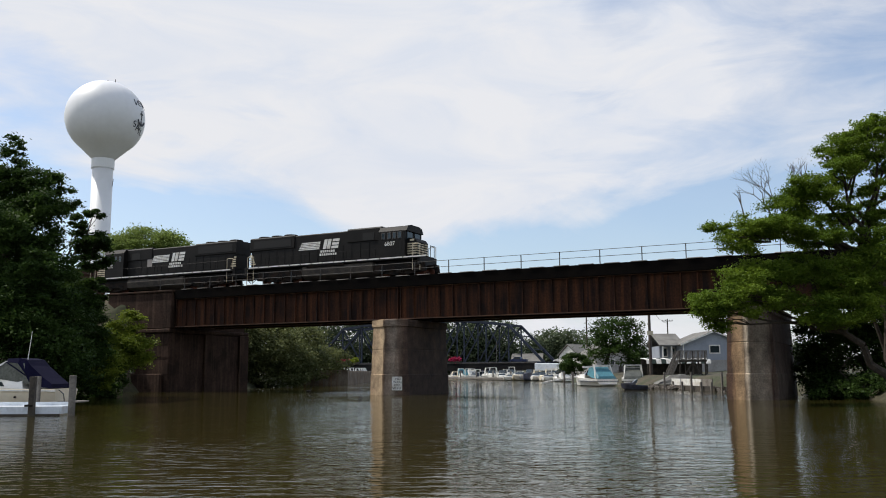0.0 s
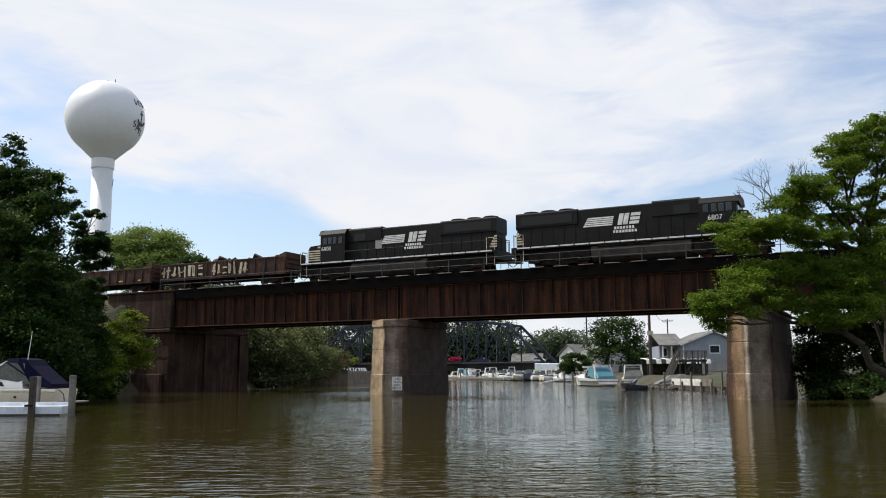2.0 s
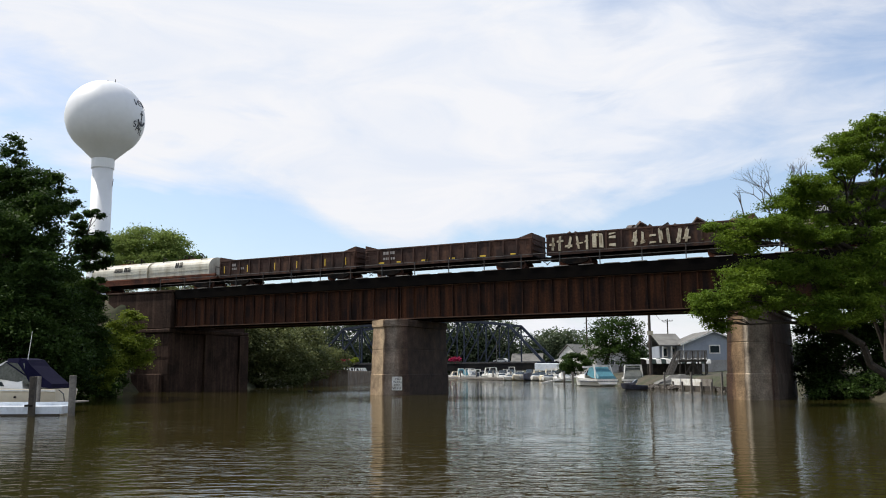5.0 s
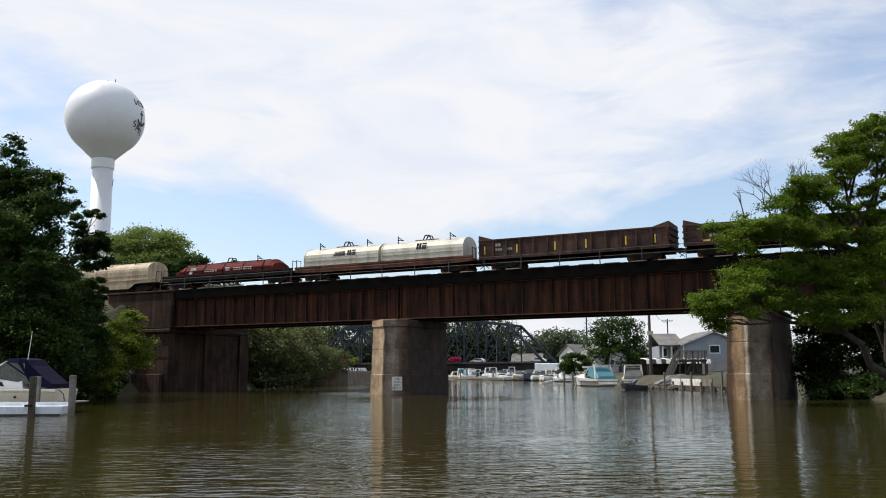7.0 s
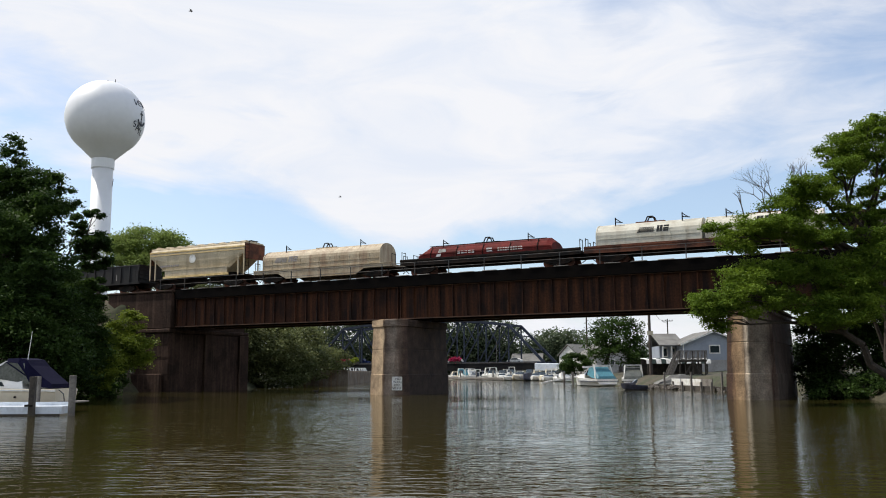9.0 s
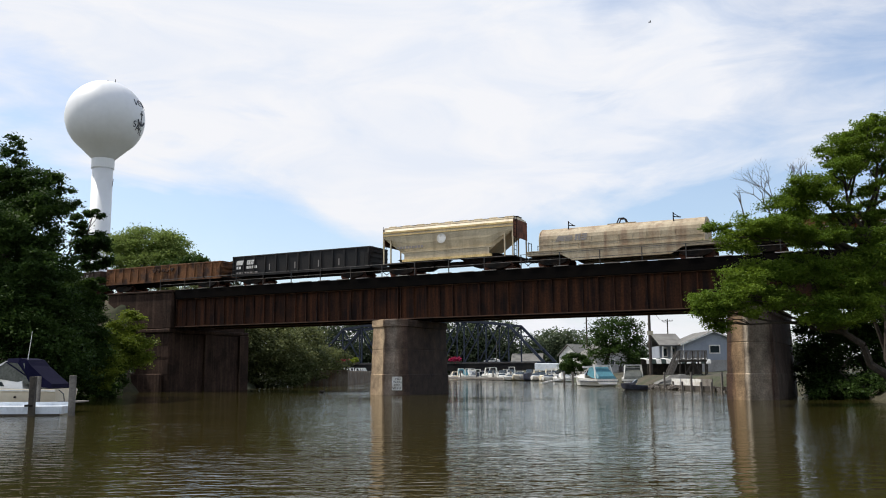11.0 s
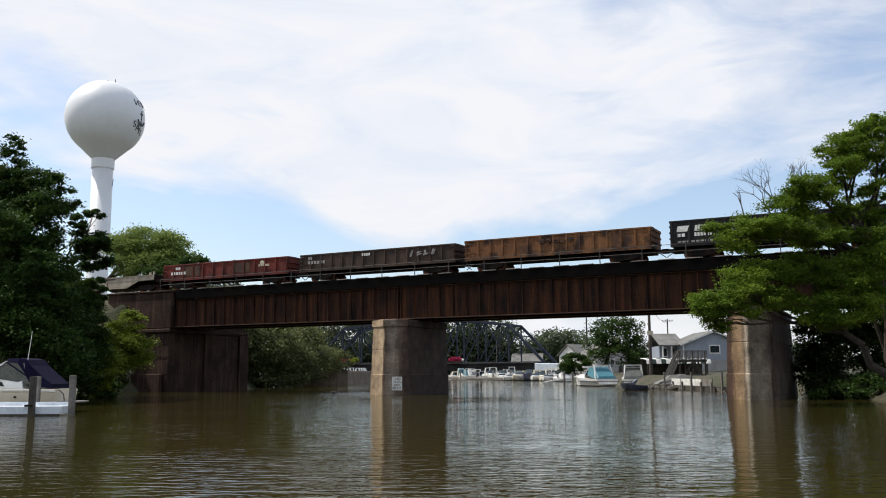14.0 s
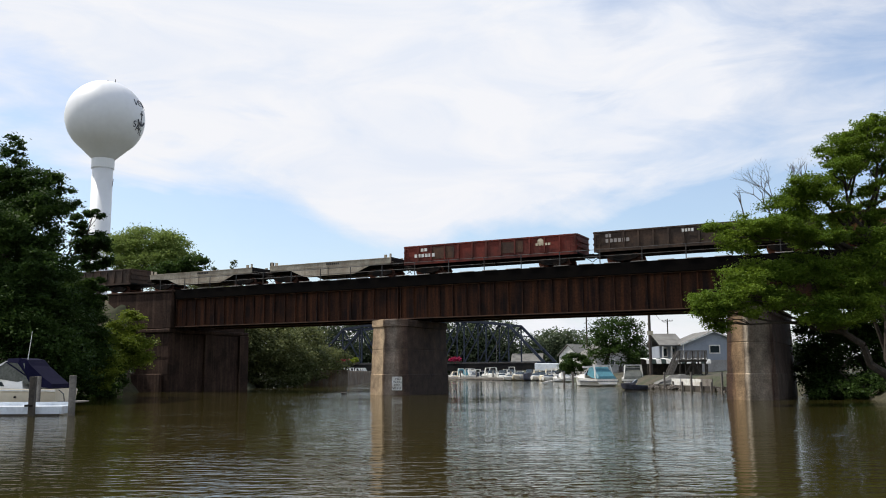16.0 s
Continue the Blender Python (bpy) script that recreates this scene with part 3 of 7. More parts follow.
def build_ground():
    def spread(a, b, fine0, fine1, step, far):
        mid = np.arange(fine0, fine1 + 0.01, step)
        g = np.geomspace(1, far, 14)
        return np.concatenate([(fine0 - g[::-1] * step), mid, fine1 + g * step])
    xs = spread(0, 0, -110, 110, 2.0, 1200)
    ys = spread(0, 0, -30, 300, 2.5, 1200)
    gx, gy = np.meshgrid(xs, ys)
    h = ground_height(gx, gy)
    rng = np.random.default_rng(4)
    h = h + rng.normal(0, 0.06, h.shape) * (h > 0.3)
    v = np.stack([gx.ravel(), gy.ravel(), h.ravel()], 1)
    nx = len(xs)
    faces = [(j * nx + i, j * nx + i + 1, (j + 1) * nx + i + 1, (j + 1) * nx + i) for j in range(len(ys) - 1) for i in range(nx - 1)]
    me = bpy.data.meshes.new("ground")
    me.from_pydata(v.tolist(), [], faces)
    me.materials.append(GROUND)
    for p in me.polygons:
        p.use_smooth = True
    tagged(new("ground", me), "grassy river banks and flat land behind", "ground", kind="structure")
    me = bpy.data.meshes.new("water")
    me.from_pydata([(-400, -60, 0), (400, -60, 0), (400, 700, 0), (-400, 700, 0)], [], [(0, 1, 2, 3)])
    me.materials.append(WATER)
    return tagged(new("water", me), "rippled brown-green river water", "water", kind="structure")


river = build_ground()


# ---------------------------------------------------------------- railway bridge
def pier(u, w, front, nose, back, top, concrete, label):
    """A concrete pier with pointed cutwaters, battered sides, pour lines and a worn coping."""
    t = thing("bridge_pier", BRIDGE @ Matrix.Translation((u, 0, 0)), label, "bridge pier", "river piers")

    def ring(z, grow):
        a = w + grow
        return [(-a, front + nose, z), (-0.05, front - grow, z), (0.05, front - grow, z), (a, front + nose, z), (a, back, z), (0.3, back + nose + grow, z), (-0.3, back + nose + grow, z), (-a, back, z)]
    bm = bmesh.new()
    rings = [ring(-2.5, 0.08), ring(1.60, 0.0), ring(1.66, -0.06), ring(3.58, -0.13), ring(3.6, -0.16), ring(3.66, -0.16), ring(3.68, -0.13), ring(top - 0.62, -0.24)]
    loft(bm, rings)
    part("shaft", bm, concrete, t)
    bm = bmesh.new()
    loft(bm, [ring(top - 0.62, -0.2), ring(top - 0.54, -0.1), ring(top - 0.08, -0.1), ring(top, -0.18)])
    bmesh.ops.subdivide_edges(bm, edges=bm.edges[:], cuts=4)
    rng = random.Random(int(u * 10))
    for v in bm.verts:
        v.co += Vector((rng.uniform(-0.03, 0.03), rng.uniform(-0.03, 0.03), rng.uniform(-0.035, 0.01)))
    part("coping", bm, concrete, t)
    for l in GIRDERS:
        for du in (-0.55, 0.55):
            part("bearing", boxed(du - 0.25, du + 0.25, l - 0.2, l + 0.35, top - 0.03, top + 0.16, bevel=0.02), RUST_EDGE, t)
    return t


PIER_TOP = 6.05
GIRDERS = (-0.84, 2.2, 4.6)
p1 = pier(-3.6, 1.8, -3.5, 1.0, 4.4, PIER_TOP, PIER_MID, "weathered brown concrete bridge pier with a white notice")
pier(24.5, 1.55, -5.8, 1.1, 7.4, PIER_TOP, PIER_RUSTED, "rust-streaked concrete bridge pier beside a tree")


def notice(parent):
    """The speed notice on the pier's cutwater: white board, four short words."""
    s = part("notice_board", boxed(-0.41, 0.41, -0.03, 0, -0.54, 0.54, bevel=0.008), WHITE, parent, "white notice board", at=pose(0.98, -3.5 + 0.49, 0.92, 0, 0, 29.05))
    for word, x, z, h in (("NO", -0.14, 0.27, 0.27), ("WAKE", -0.31, 0.03, 0.25), ("IDLE", -0.25, -0.21, 0.25), ("SPEED", -0.37, -0.45, 0.25)):
        writing("lettering", word, h, DARK_MARK, s, pose(x, -0.034, z, 90, 0, 0), 0.004)


notice(p1)


def plate_girder(u0, u1, label):
    """One span: two plate girders with flanges, stiffeners, and the cross frames between them."""
    t = thing("plate_girder_span", BRIDGE, label, "bridge girder", "girder spans")
    lo, hi = PIER_TOP + 0.16, 8.78
    for k, l in enumerate(GIRDERS):
        part("web", boxed(u0, u1, l - 0.02, l + 0.02, lo, hi), RUST, t)
        part("top_flange", boxed(u0, u1, l - 0.24, l + 0.24, hi, hi + 0.06), RUST_EDGE, t)
        part("bottom_flange", boxed(u0, u1, l - 0.24, l + 0.24, lo - 0.05, lo + 0.02), RUST_EDGE, t)
        if k == 0:
            n = max(2, round((u1 - u0) / 1.2))
            for i in range(n + 1):
                u = u0 + 0.06 + (u1 - u0 - 0.12) * i / n
                part("stiffener", boxed(u - 0.05, u + 0.05, l - 0.17, l - 0.02, lo + 0.02, hi), RUST, t)
    n = max(2, round((u1 - u0) / 4.0))
    for i in range(n + 1):
        u = u0 + 0.3 + (u1 - u0 - 0.6) * i / n
        bm = bmesh.new()
        for a, b2 in ((-0.82, 2.18), (2.22, 4.58)):
            bar(bm, (u, a, lo + 0.2), (u, b2, hi - 0.2), 0.1, 0.1)
            bar(bm, (u, a, hi - 0.2), (u, b2, lo + 0.2), 0.1, 0.1)
        part("cross_frame", bm, RUST, t)
    return t


plate_girder(-28.4, -3.7, "rusty riveted steel plate girder span over the river")
plate_girder(-3.55, 24.4, "rusty riveted steel plate girder span over the river")
plate_girder(24.55, 47.0, "rusty riveted steel plate girder span behind the tree")


def deck():
    """The open deck: shade-black edge beam on brackets, ties, rails and the board walk."""
    t = thing("bridge_deck", BRIDGE, "bridge deck with two tracks, its edge coloured black for shade", "bridge deck")
    u0, u1 = -300.0, 250.0
    end = 48.0
    # the near beam's depth imitates the deck's shadow on the girder top
    part("edge_beam", boxed(-28.3, end, -1.28, -1.1, 8.86, DECK - 0.02), SHADE_BLACK, t)
    part("edge_beam", boxed(-28.3, end, 7.4, 7.6, 9.2, DECK - 0.02), SHADE_BLACK, t)
    part("deck_floor", boxed(-28.6, end, -1.1, 7.4, 9.3, DECK - 0.22), SHADE_BLACK, t)
    u = -28.0
    while u < 46:
        part("bracket", extrude_yz(bmesh.new(), [(-1.1, 9.3), (-0.86, 9.3), (-0.86, 8.84), (-1.1, 8.95)], u - 0.03, u + 0.03), SHADE_BLACK, t)
        u += 2.76
    for c in (1.55, 5.35):
        for s in (-0.75, 0.75):
            part("rail", boxed(u0, u1, c + s - 0.035, c + s + 0.035, RAIL - 0.17, RAIL), RUST_FRAME, t)
    me = None
    i = 0
    u = -31.0
    while u < 44:
        if me is None:
            ob = part("tie", boxed(-0.12, 0.12, -0.95, 7.2, DECK - 0.2, DECK - 0.06), TIMBER_DARK, t)
            me = ob.data
        else:
            ob = new("tie", me)
            ob.parent = t
        ob.location = (u, 0, 0)
        u += 0.52
    u = -27.5
    rng = random.Random(3)
    me = None
    while u < 46:
        if me is None:
            ob = part("walkway_board", boxed(0, 1.16, -1.34, -1.02, DECK - 0.03, DECK + 0.03, bevel=0.008), WALK, t)
            me = ob.data
        else:
            ob = new("walkway_board", me)
            ob.parent = t
        ob.location = (u, 0, rng.uniform(-0.006, 0.006))
        u += 1.98
    return t


deck()


def handrail():
    t = thing("handrail", BRIDGE, "thin dark grey pipe handrail along the bridge walkway", "railing")
    posts = [1.13 + 3.15 * i for i in range(-10, 16)]
    for z in (DECK + 1.06, DECK + 0.55):
        part("rail", tube(bmesh.new(), (posts[0], -1.2, z), (posts[-1], -1.2, z), 0.022, n=6), RAILING, t)
    for u in posts:
        part("post", boxed(u - 0.03, u + 0.03, -1.23, -1.17, DECK, DECK + 1.08), RAILING, t)


handrail()


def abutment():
    t = thing("bridge_abutment", BRIDGE, "stained concrete abutment under the bridge end, coloured dark for shade", "abutment")
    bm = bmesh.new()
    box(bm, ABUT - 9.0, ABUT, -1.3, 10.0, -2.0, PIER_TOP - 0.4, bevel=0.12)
    part("stem", bm, CONCRETE_STAINED_SHADED, t)
    part("bearing_seat", boxed(ABUT - 9.1, ABUT + 0.15, -1.5, 10.1, PIER_TOP - 0.4, PIER_TOP, bevel=0.1), CONCRETE_STAINED_SHADED, t)
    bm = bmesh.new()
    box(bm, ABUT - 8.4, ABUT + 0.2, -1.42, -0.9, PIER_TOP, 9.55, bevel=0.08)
    part("parapet_block", bm, CONCRETE_STAINED_SHADED, t)
    part("parapet_coping", boxed(ABUT - 8.5, ABUT + 0.3, -1.54, -0.8, 9.55, 9.74, bevel=0.04), CONCRETE_STAINED_SHADED, t)
    part("back_wall", boxed(ABUT - 1.0, ABUT - 0.2, -0.9, 9.8, PIER_TOP, 9.3, bevel=0.03), CONCRETE_STAINED_SHADED, t)
    part("wing_wall", boxed(ABUT - 22, ABUT - 9.0, -2.2, -1.2, -1.0, 9.2, bevel=0.05), CONCRETE_STAINED_SHADED, t)
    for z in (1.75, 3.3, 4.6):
        part("pour_line", boxed(ABUT - 8.98, ABUT + 0.03, -1.34, -1.29, z, z + 0.06), CONCRETE_STAINED_SHADED, t)
        part("pour_line", boxed(ABUT - 0.01, ABUT + 0.03, -1.29, 10.0, z, z + 0.06), CONCRETE_STAINED_SHADED, t)
    part("footing_step", boxed(ABUT - 8.9, ABUT - 0.6, -1.75, -1.31, -2.0, 1.75, bevel=0.08), CONCRETE_STAINED_SHADED, t)
    part("pilaster", boxed(ABUT - 6.5, ABUT - 5.9, -1.5, -1.31, 1.75, PIER_TOP - 0.4, bevel=0.03), CONCRETE_STAINED_SHADED, t)
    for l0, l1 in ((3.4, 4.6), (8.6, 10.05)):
        part("pilaster", boxed(ABUT + 0.01, ABUT + 0.2, l0, l1, -2.0, PIER_TOP - 0.4, bevel=0.04), CONCRETE_STAINED_SHADED, t)
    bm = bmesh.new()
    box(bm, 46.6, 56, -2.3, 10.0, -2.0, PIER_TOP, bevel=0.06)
    part("far_stem", bm, CONCRETE_STAINED_SHADED, t)


abutment()


# ---------------------------------------------------------------- water tower
def water_tower():
    t = thing("water_tower", Matrix.Translation((-66.0, 164.0, 1.0)), "white spherical water tower on a slender column", "water tower")
    prof = [(5.2, -1.5), (4.6, 1.0), (3.0, 5.0), (2.05, 9.0), (1.95, 12), (1.95, 42.0)]
    part("column", lathe(bmesh.new(), prof, 40), TOWER, t, smooth=True)
    part("column_ring", lathe(bmesh.new(), [(1.97, 40.0), (2.12, 40.05), (2.12, 41.9), (2.0, 42.0)], 40), TOWER, t)
    r, c = 7.4, 50.1
    prof = [(2.0, c - 8.3), (2.35, c - 7.95)]
    a0 = -53
    for i in range(0, 25):
        a = radians(a0 + (90 - a0) * i / 24)
        prof.append((max(0.05, r * math.cos(a)), c + r * math.sin(a)))
    part("tank", lathe(bmesh.new(), prof, 64), TOWER, t, smooth=True)
    bm = bmesh.new()
    lathe(bm, [(0.5, c + r - 0.05), (0.5, c + r + 0.25), (0.2, c + r + 0.3)], 16)
    tube(bm, (1.6, 0, c + r - 0.2), (1.6, 0, c + r + 0.55), 0.08)
    part("roof_vent", bm, STEEL, t)
    part("aerial", tube(bmesh.new(), (2.1, -0.3, 36.5), (2.3, -0.35, 37.9), 0.06), STEEL, t)

    def on_tank(lon, lat, roll=0.0):
        """A pose flat on the tank; lon from the side that faces -y, towards +x."""
        lo, la = radians(lon), radians(lat)
        n = Vector((math.sin(lo) * math.cos(la), -math.cos(lo) * math.cos(la), math.sin(la)))
        e = Vector((math.cos(lo), math.sin(lo), 0))
        up = n.cross(e)
        m = Matrix((e, up, n)).transposed().to_4x4()
        return Matrix.Translation(Vector((0, 0, c)) + n * (r + 0.01)) @ m @ pose(0, 0, 0, 0, 0, roll)
    for ch, lon, lat in (("V", 58, 19), ("E", 68, 21), ("R", 78, 22), ("M", 89, 22), ("S", 58, -16), ("A", 65, -20), ("I", 75, -23), ("L", 81, -24)):
        writing("letter", ch, 1.75, TOWER_TEXT, t, on_tank(lon + 9, lat - (3 if lat > 0 else 3), -10 if lat > 0 else 12), 0.02)
    bm = bmesh.new()
    for i in range(10):
        a, b2 = radians(200 + 14 * i), radians(200 + 14 * (i + 1))
        bar(bm, (1.35 * math.cos(a), 1.35 * math.sin(a), 0), (1.35 * math.cos(b2), 1.35 * math.sin(b2), 0), 0.4, 0.04)
    bar(bm, (0, -1.35, 0), (0, 1.5, 0), 0.3, 0.04)
    bar(bm, (-0.55, 0.8, 0.02), (0.55, 0.8, 0.02), 0.25, 0.04)
    part("anchor_emblem", bm, TOWER_TEXT, t, at=on_tank(84, -2))


water_tower()


# ---------------------------------------------------------------- rolling stock
# Local axes: x to the train's front, y across (near side negative), z from the rail's top.
SIDE = -1.55


def truck(parent, x, axles=2, wheel=0.42, base=1.75):
    """A truck: side frames, springs, wheels and axles."""
    bm = bmesh.new()
    half = base * (axles - 1) / 2
    for y in (-1.08, 1.08):
        extrude_xz(bm, [(-half - 0.32, 0.5), (-half - 0.2, 0.68), (-0.5, 0.72), (-0.35, 0.82), (0.35, 0.82), (0.5, 0.72), (half + 0.2, 0.68), (half + 0.32, 0.5),
                        (half + 0.1, 0.36), (0.45, 0.22), (-0.45, 0.22), (-half - 0.1, 0.36)], y - 0.09, y + 0.09)
    box(bm, -0.25, 0.25, -1.0, 1.0, 0.45, 0.75)
    tr = part("truck", bm, BLACK_MATT, parent, at=pose(x, 0, 0))
    for i in range(axles):
        wx = -half + base * i
        bm = bmesh.new()
        for y in (-0.78, 0.78):
            tube(bm, (wx, y - 0.065, wheel), (wx, y + 0.065, wheel), wheel, n=20)
        tube(bm, (wx, -0.78, wheel), (wx, 0.78, wheel), 0.08)
        part("wheelset", bm, RUST_FRAME, tr)
    return tr


def coupler(parent, x, way):
    bm = bmesh.new()
    box(bm, min(x, x - way * 0.9), max(x, x - way * 0.9), -0.12, 0.12, 0.72, 0.98)
    box(bm, min(x, x - way * 0.3), max(x, x - way * 0.3), -0.2, 0.2, 0.68, 1.02, bevel=0.04)
    tube(bm, (x - way * 0.5, 0.3, 0.75), (x - way * 0.05, 0.25, 0.42), 0.03)
    part("coupler", bm, BLACK_MATT, parent)


def stock(name, s, label, category="freight car", group="cars of the train"):
    t = thing(name, BRIDGE @ Matrix.Translation((s, 1.55, RAIL)), label, category, group)
    MOVERS.append((t, s))
    return t


MOVERS = []


def mark(parent, x0, x1, z0, z1, material, y=SIDE, name="marking", lean=0.0):
    """Paint on the near side: a thin plate proud of the panel."""
    bm = bmesh.new()
    extrude_xz(bm, [(x0, z0), (x1, z0), (x1 + lean, z1), (x0 + lean, z1)], y - 0.012, y - 0.004)
    part(name, bm, material, parent)


def emblem(parent, x, z, h, material, y=SIDE, stripes=True):
    """The railway's mark as plain shapes: a leaning block of stripes and bold slanted strokes."""
    k = h
    bm = bmesh.new()

    def plate(o):
        extrude_xz(bm, [(x + a * k + 0.22 * b * k, z + b * k) for a, b in o], y - 0.013, y - 0.004)
    if stripes:
        for i in range(5):
            b = 0.02 + 0.17 * i
            plate([(-3.15 + 0.06 * i, b), (-0.5, b), (-0.45, b + 0.125), (-3.1 + 0.06 * i, b + 0.125)])
    for a0, a1 in ((0.0, 0.40), (0.48, 0.90)):
        plate([(a0, 0.0), (a1, 0.0), (a1, 1.0), (a0, 1.0)])
    for b0, b1 in ((0.0, 0.27), (0.365, 0.635), (0.73, 1.0)):
        plate([(1.05, b0), (1.9, b0), (1.9, b1), (1.05, b1)])
    part("emblem", bm, material, parent, "painted emblem of slanted blocks")


def small_letters(parent, x, z, w, h, material, y=SIDE, n=8):
    bm = bmesh.new()
    step = w / n
    for i in range(n):
        box(bm, x + i * step, x + (i + 0.72) * step, y - 0.012, y - 0.004, z, z + h)
    part("lettering", bm, material, parent)


def locomotive(s, way, number, label):
    """Six-axle road locomotive; way 1: cab leads, -1: long hood leads."""
    t = stock("locomotive", s, label, "locomotive", "locomotives")
    f = lambda x: x * way
    up, ahead = (0.0, 0.0) if way > 0 else (0.2, 0.75)       # the second unit has a taller cab and a longer nose

    def bx(bm, x0, x1, *r, **k):
        return box(bm, min(f(x0), f(x1)), max(f(x0), f(x1)), *r, **k)

    def pts(o):
        return [(f(x), z) for x, z in o]
    # frame, walkway and its white edge stripe
    bm = bmesh.new()
    bx(bm, -10.15, 8.35 + ahead, -1.53, 1.53, 1.5, 1.72)
    bx(bm, -10.3, -10.0, -1.5, 1.5, 0.95, 1.72)
    bx(bm, 8.25 + ahead, 8.5 + ahead, -1.5, 1.5, 0.95, 1.72)
    bx(bm, -9.8, 8.3 + ahead, -0.9, 0.9, 0.85, 1.5)
    part("frame", bm, BLACK, t)
    x = -9.8
    while x < 7.9:
        w = 1.1 if x < 4.0 else 2.2
        part("edge_stripe", bx(bmesh.new(), x, x + w, -1.545, -1.531, 1.60, 1.71), WHITE, t, "white stripe on walkway edge")
        x += w + 0.1
    # long hood with radiator flare, fans and grilles
    bm = bmesh.new()
    bx(bm, -10.0, 4.4, -1.02, 1.02, 1.72, 4.44, bevel=0.09)
    part("long_hood", bm, BLACK, t)
    bm = bmesh.new()
    extrude_yz(bm, [(-1.02, 3.2), (-1.09, 3.35), (-1.09, 4.4), (-0.95, 4.52), (0.95, 4.52), (1.09, 4.4), (1.09, 3.35), (1.02, 3.2)], min(f(-10.05), f(-4.9)), max(f(-10.05), f(-4.9)))
    part("radiator_housing", bm, BLACK, t)
    for x in (-9.1, -7.6, -6.1):
        fan = lathe(bmesh.new(), [(0.66, 4.48), (0.66, 4.66), (0.6, 4.72), (0.1, 4.72)], 20)
        bmesh.ops.translate(fan, verts=fan.verts[:], vec=(f(x), 0, 0))
        part("radiator_fan", fan, BLACK, t)
    part("radiator_grille", bx(bmesh.new(), -9.6, -5.3, -1.105, -1.091, 3.5, 4.2), GRILLE, t)
    bm = bmesh.new()
    extrude_yz(bm, [(-1.0, 3.3), (-1.07, 3.4), (-1.07, 4.45), (-0.95, 4.58), (0.95, 4.58), (1.07, 4.45), (1.07, 3.4), (1.0, 3.3)], min(f(0.9), f(4.4)), max(f(0.9), f(4.4)))
    part("dynamic_brake_hatch", bm, BLACK, t)
    part("blower_grille", bx(bmesh.new(), 2.5, 3.7, -1.085, -1.071, 3.45, 4.1), GRILLE, t)
    for x in (-0.2, 0.25):
        part("exhaust_stack", bx(bmesh.new(), x - 0.3, x + 0.1, -0.3, 0.3, 4.36, 4.55), BLACK, t)
    x = -9.6
    while x < 2.4:
        part("hood_door", bx(bmesh.new(), x, x + 0.82, -1.04, -1.02, 1.85, 3.25), BLACK, t)
        x += 0.92
    # cab
    bm = bmesh.new()
    extrude_yz(bm, [(-1.5, 1.72), (-1.5, 3.98 + up), (-1.2, 4.38 + up), (-0.7, 4.5 + up), (0.7, 4.5 + up), (1.2, 4.38 + up), (1.5, 3.98 + up), (1.5, 1.72)], min(f(4.4), f(7.0)), max(f(4.4), f(7.0)))
    part("cab", bm, BLACK, t)
    part("cab_roof_edge", extrude_yz(bmesh.new(), [(-1.52, 3.94 + up), (-1.22, 4.4 + up), (-0.7, 4.52 + up), (0.7, 4.52 + up), (1.22, 4.4 + up), (1.52, 3.94 + up)], min(f(6.9), f(7.2)), max(f(6.9), f(7.2))), BLACK, t)
    for x0, x1 in ((4.7, 5.05), (5.3, 5.65), (5.8, 6.15), (6.3, 6.7)):
        w = part("cab_window", bx(bmesh.new(), x0, x1, -1.515, -1.505, 3.3, 3.88), STEEL, t)
        part("pane", bx(bmesh.new(), x0 + 0.05, x1 - 0.05, -1.522, -1.516, 3.35, 3.83), GLASS, w)
    bm = bmesh.new()
    bx(bm, 7.01, 7.05, -1.1, -0.2, 3.2, 3.92)
    bx(bm, 7.01, 7.05, 0.2, 1.1, 3.2, 3.92)
    part("windscreen", bm, GLASS, t)
    # low nose
    bm = bmesh.new()
    extrude_xz(bm, pts([(6.95, 1.72), (7.9 + ahead, 1.72), (7.92 + ahead, 3.0), (7.7 + ahead, 3.3), (6.95, 3.4)]), -1.0, 1.0)
    part("low_nose", bm, BLACK, t)
    for i in range(5):
        z = 1.95 + 0.21 * i
        part("nose_stripe", extrude_xz(bmesh.new(), pts([(6.75 - 0.12 * i, z), (7.93 + ahead, z), (7.93 + ahead, z + 0.12), (6.7 - 0.12 * i, z + 0.12)]), -1.012, -1.002), CREAM, t)
        part("rear_stripe", bx(bmesh.new(), -10.06 , -9.4 - 0.1 * i, -1.05, -1.041, 2.0 + 0.21 * i, 2.12 + 0.21 * i), CREAM, t)
    for i in range(5):
        part("end_stripe", bx(bmesh.new(), 7.925 + ahead, 7.94 + ahead, -0.95, 0.95, 1.95 + 0.21 * i, 2.07 + 0.21 * i), CREAM, t)
    part("number_board", bx(bmesh.new(), 7.25, 7.65, -1.015, -1.004, 3.08, 3.24), CREAM, t)
    # handrails and steps
    bm = bmesh.new()
    x = -9.4
    while x <= 4.4:
        tube(bm, (f(x), -1.48, 1.72), (f(x), -1.48, 2.55), 0.016, n=5)
        x += 1.5
    tube(bm, (f(-9.6), -1.48, 2.55), (f(4.4), -1.48, 2.55), 0.016, n=5)
    part("side_handrail", bm, BLACK, t)
    for e in (1, -1):
        for y in (-1.45, 1.45):
            bm = bmesh.new()
            x0 = 7.75 + ahead if e > 0 else -10.0
            tube(bm, (f(x0), y, 0.5), (f(x0), y, 2.7), 0.03, n=6)
            tube(bm, (f(x0), y, 2.7), (f(x0 + 0.55), y, 2.75), 0.03, n=6)
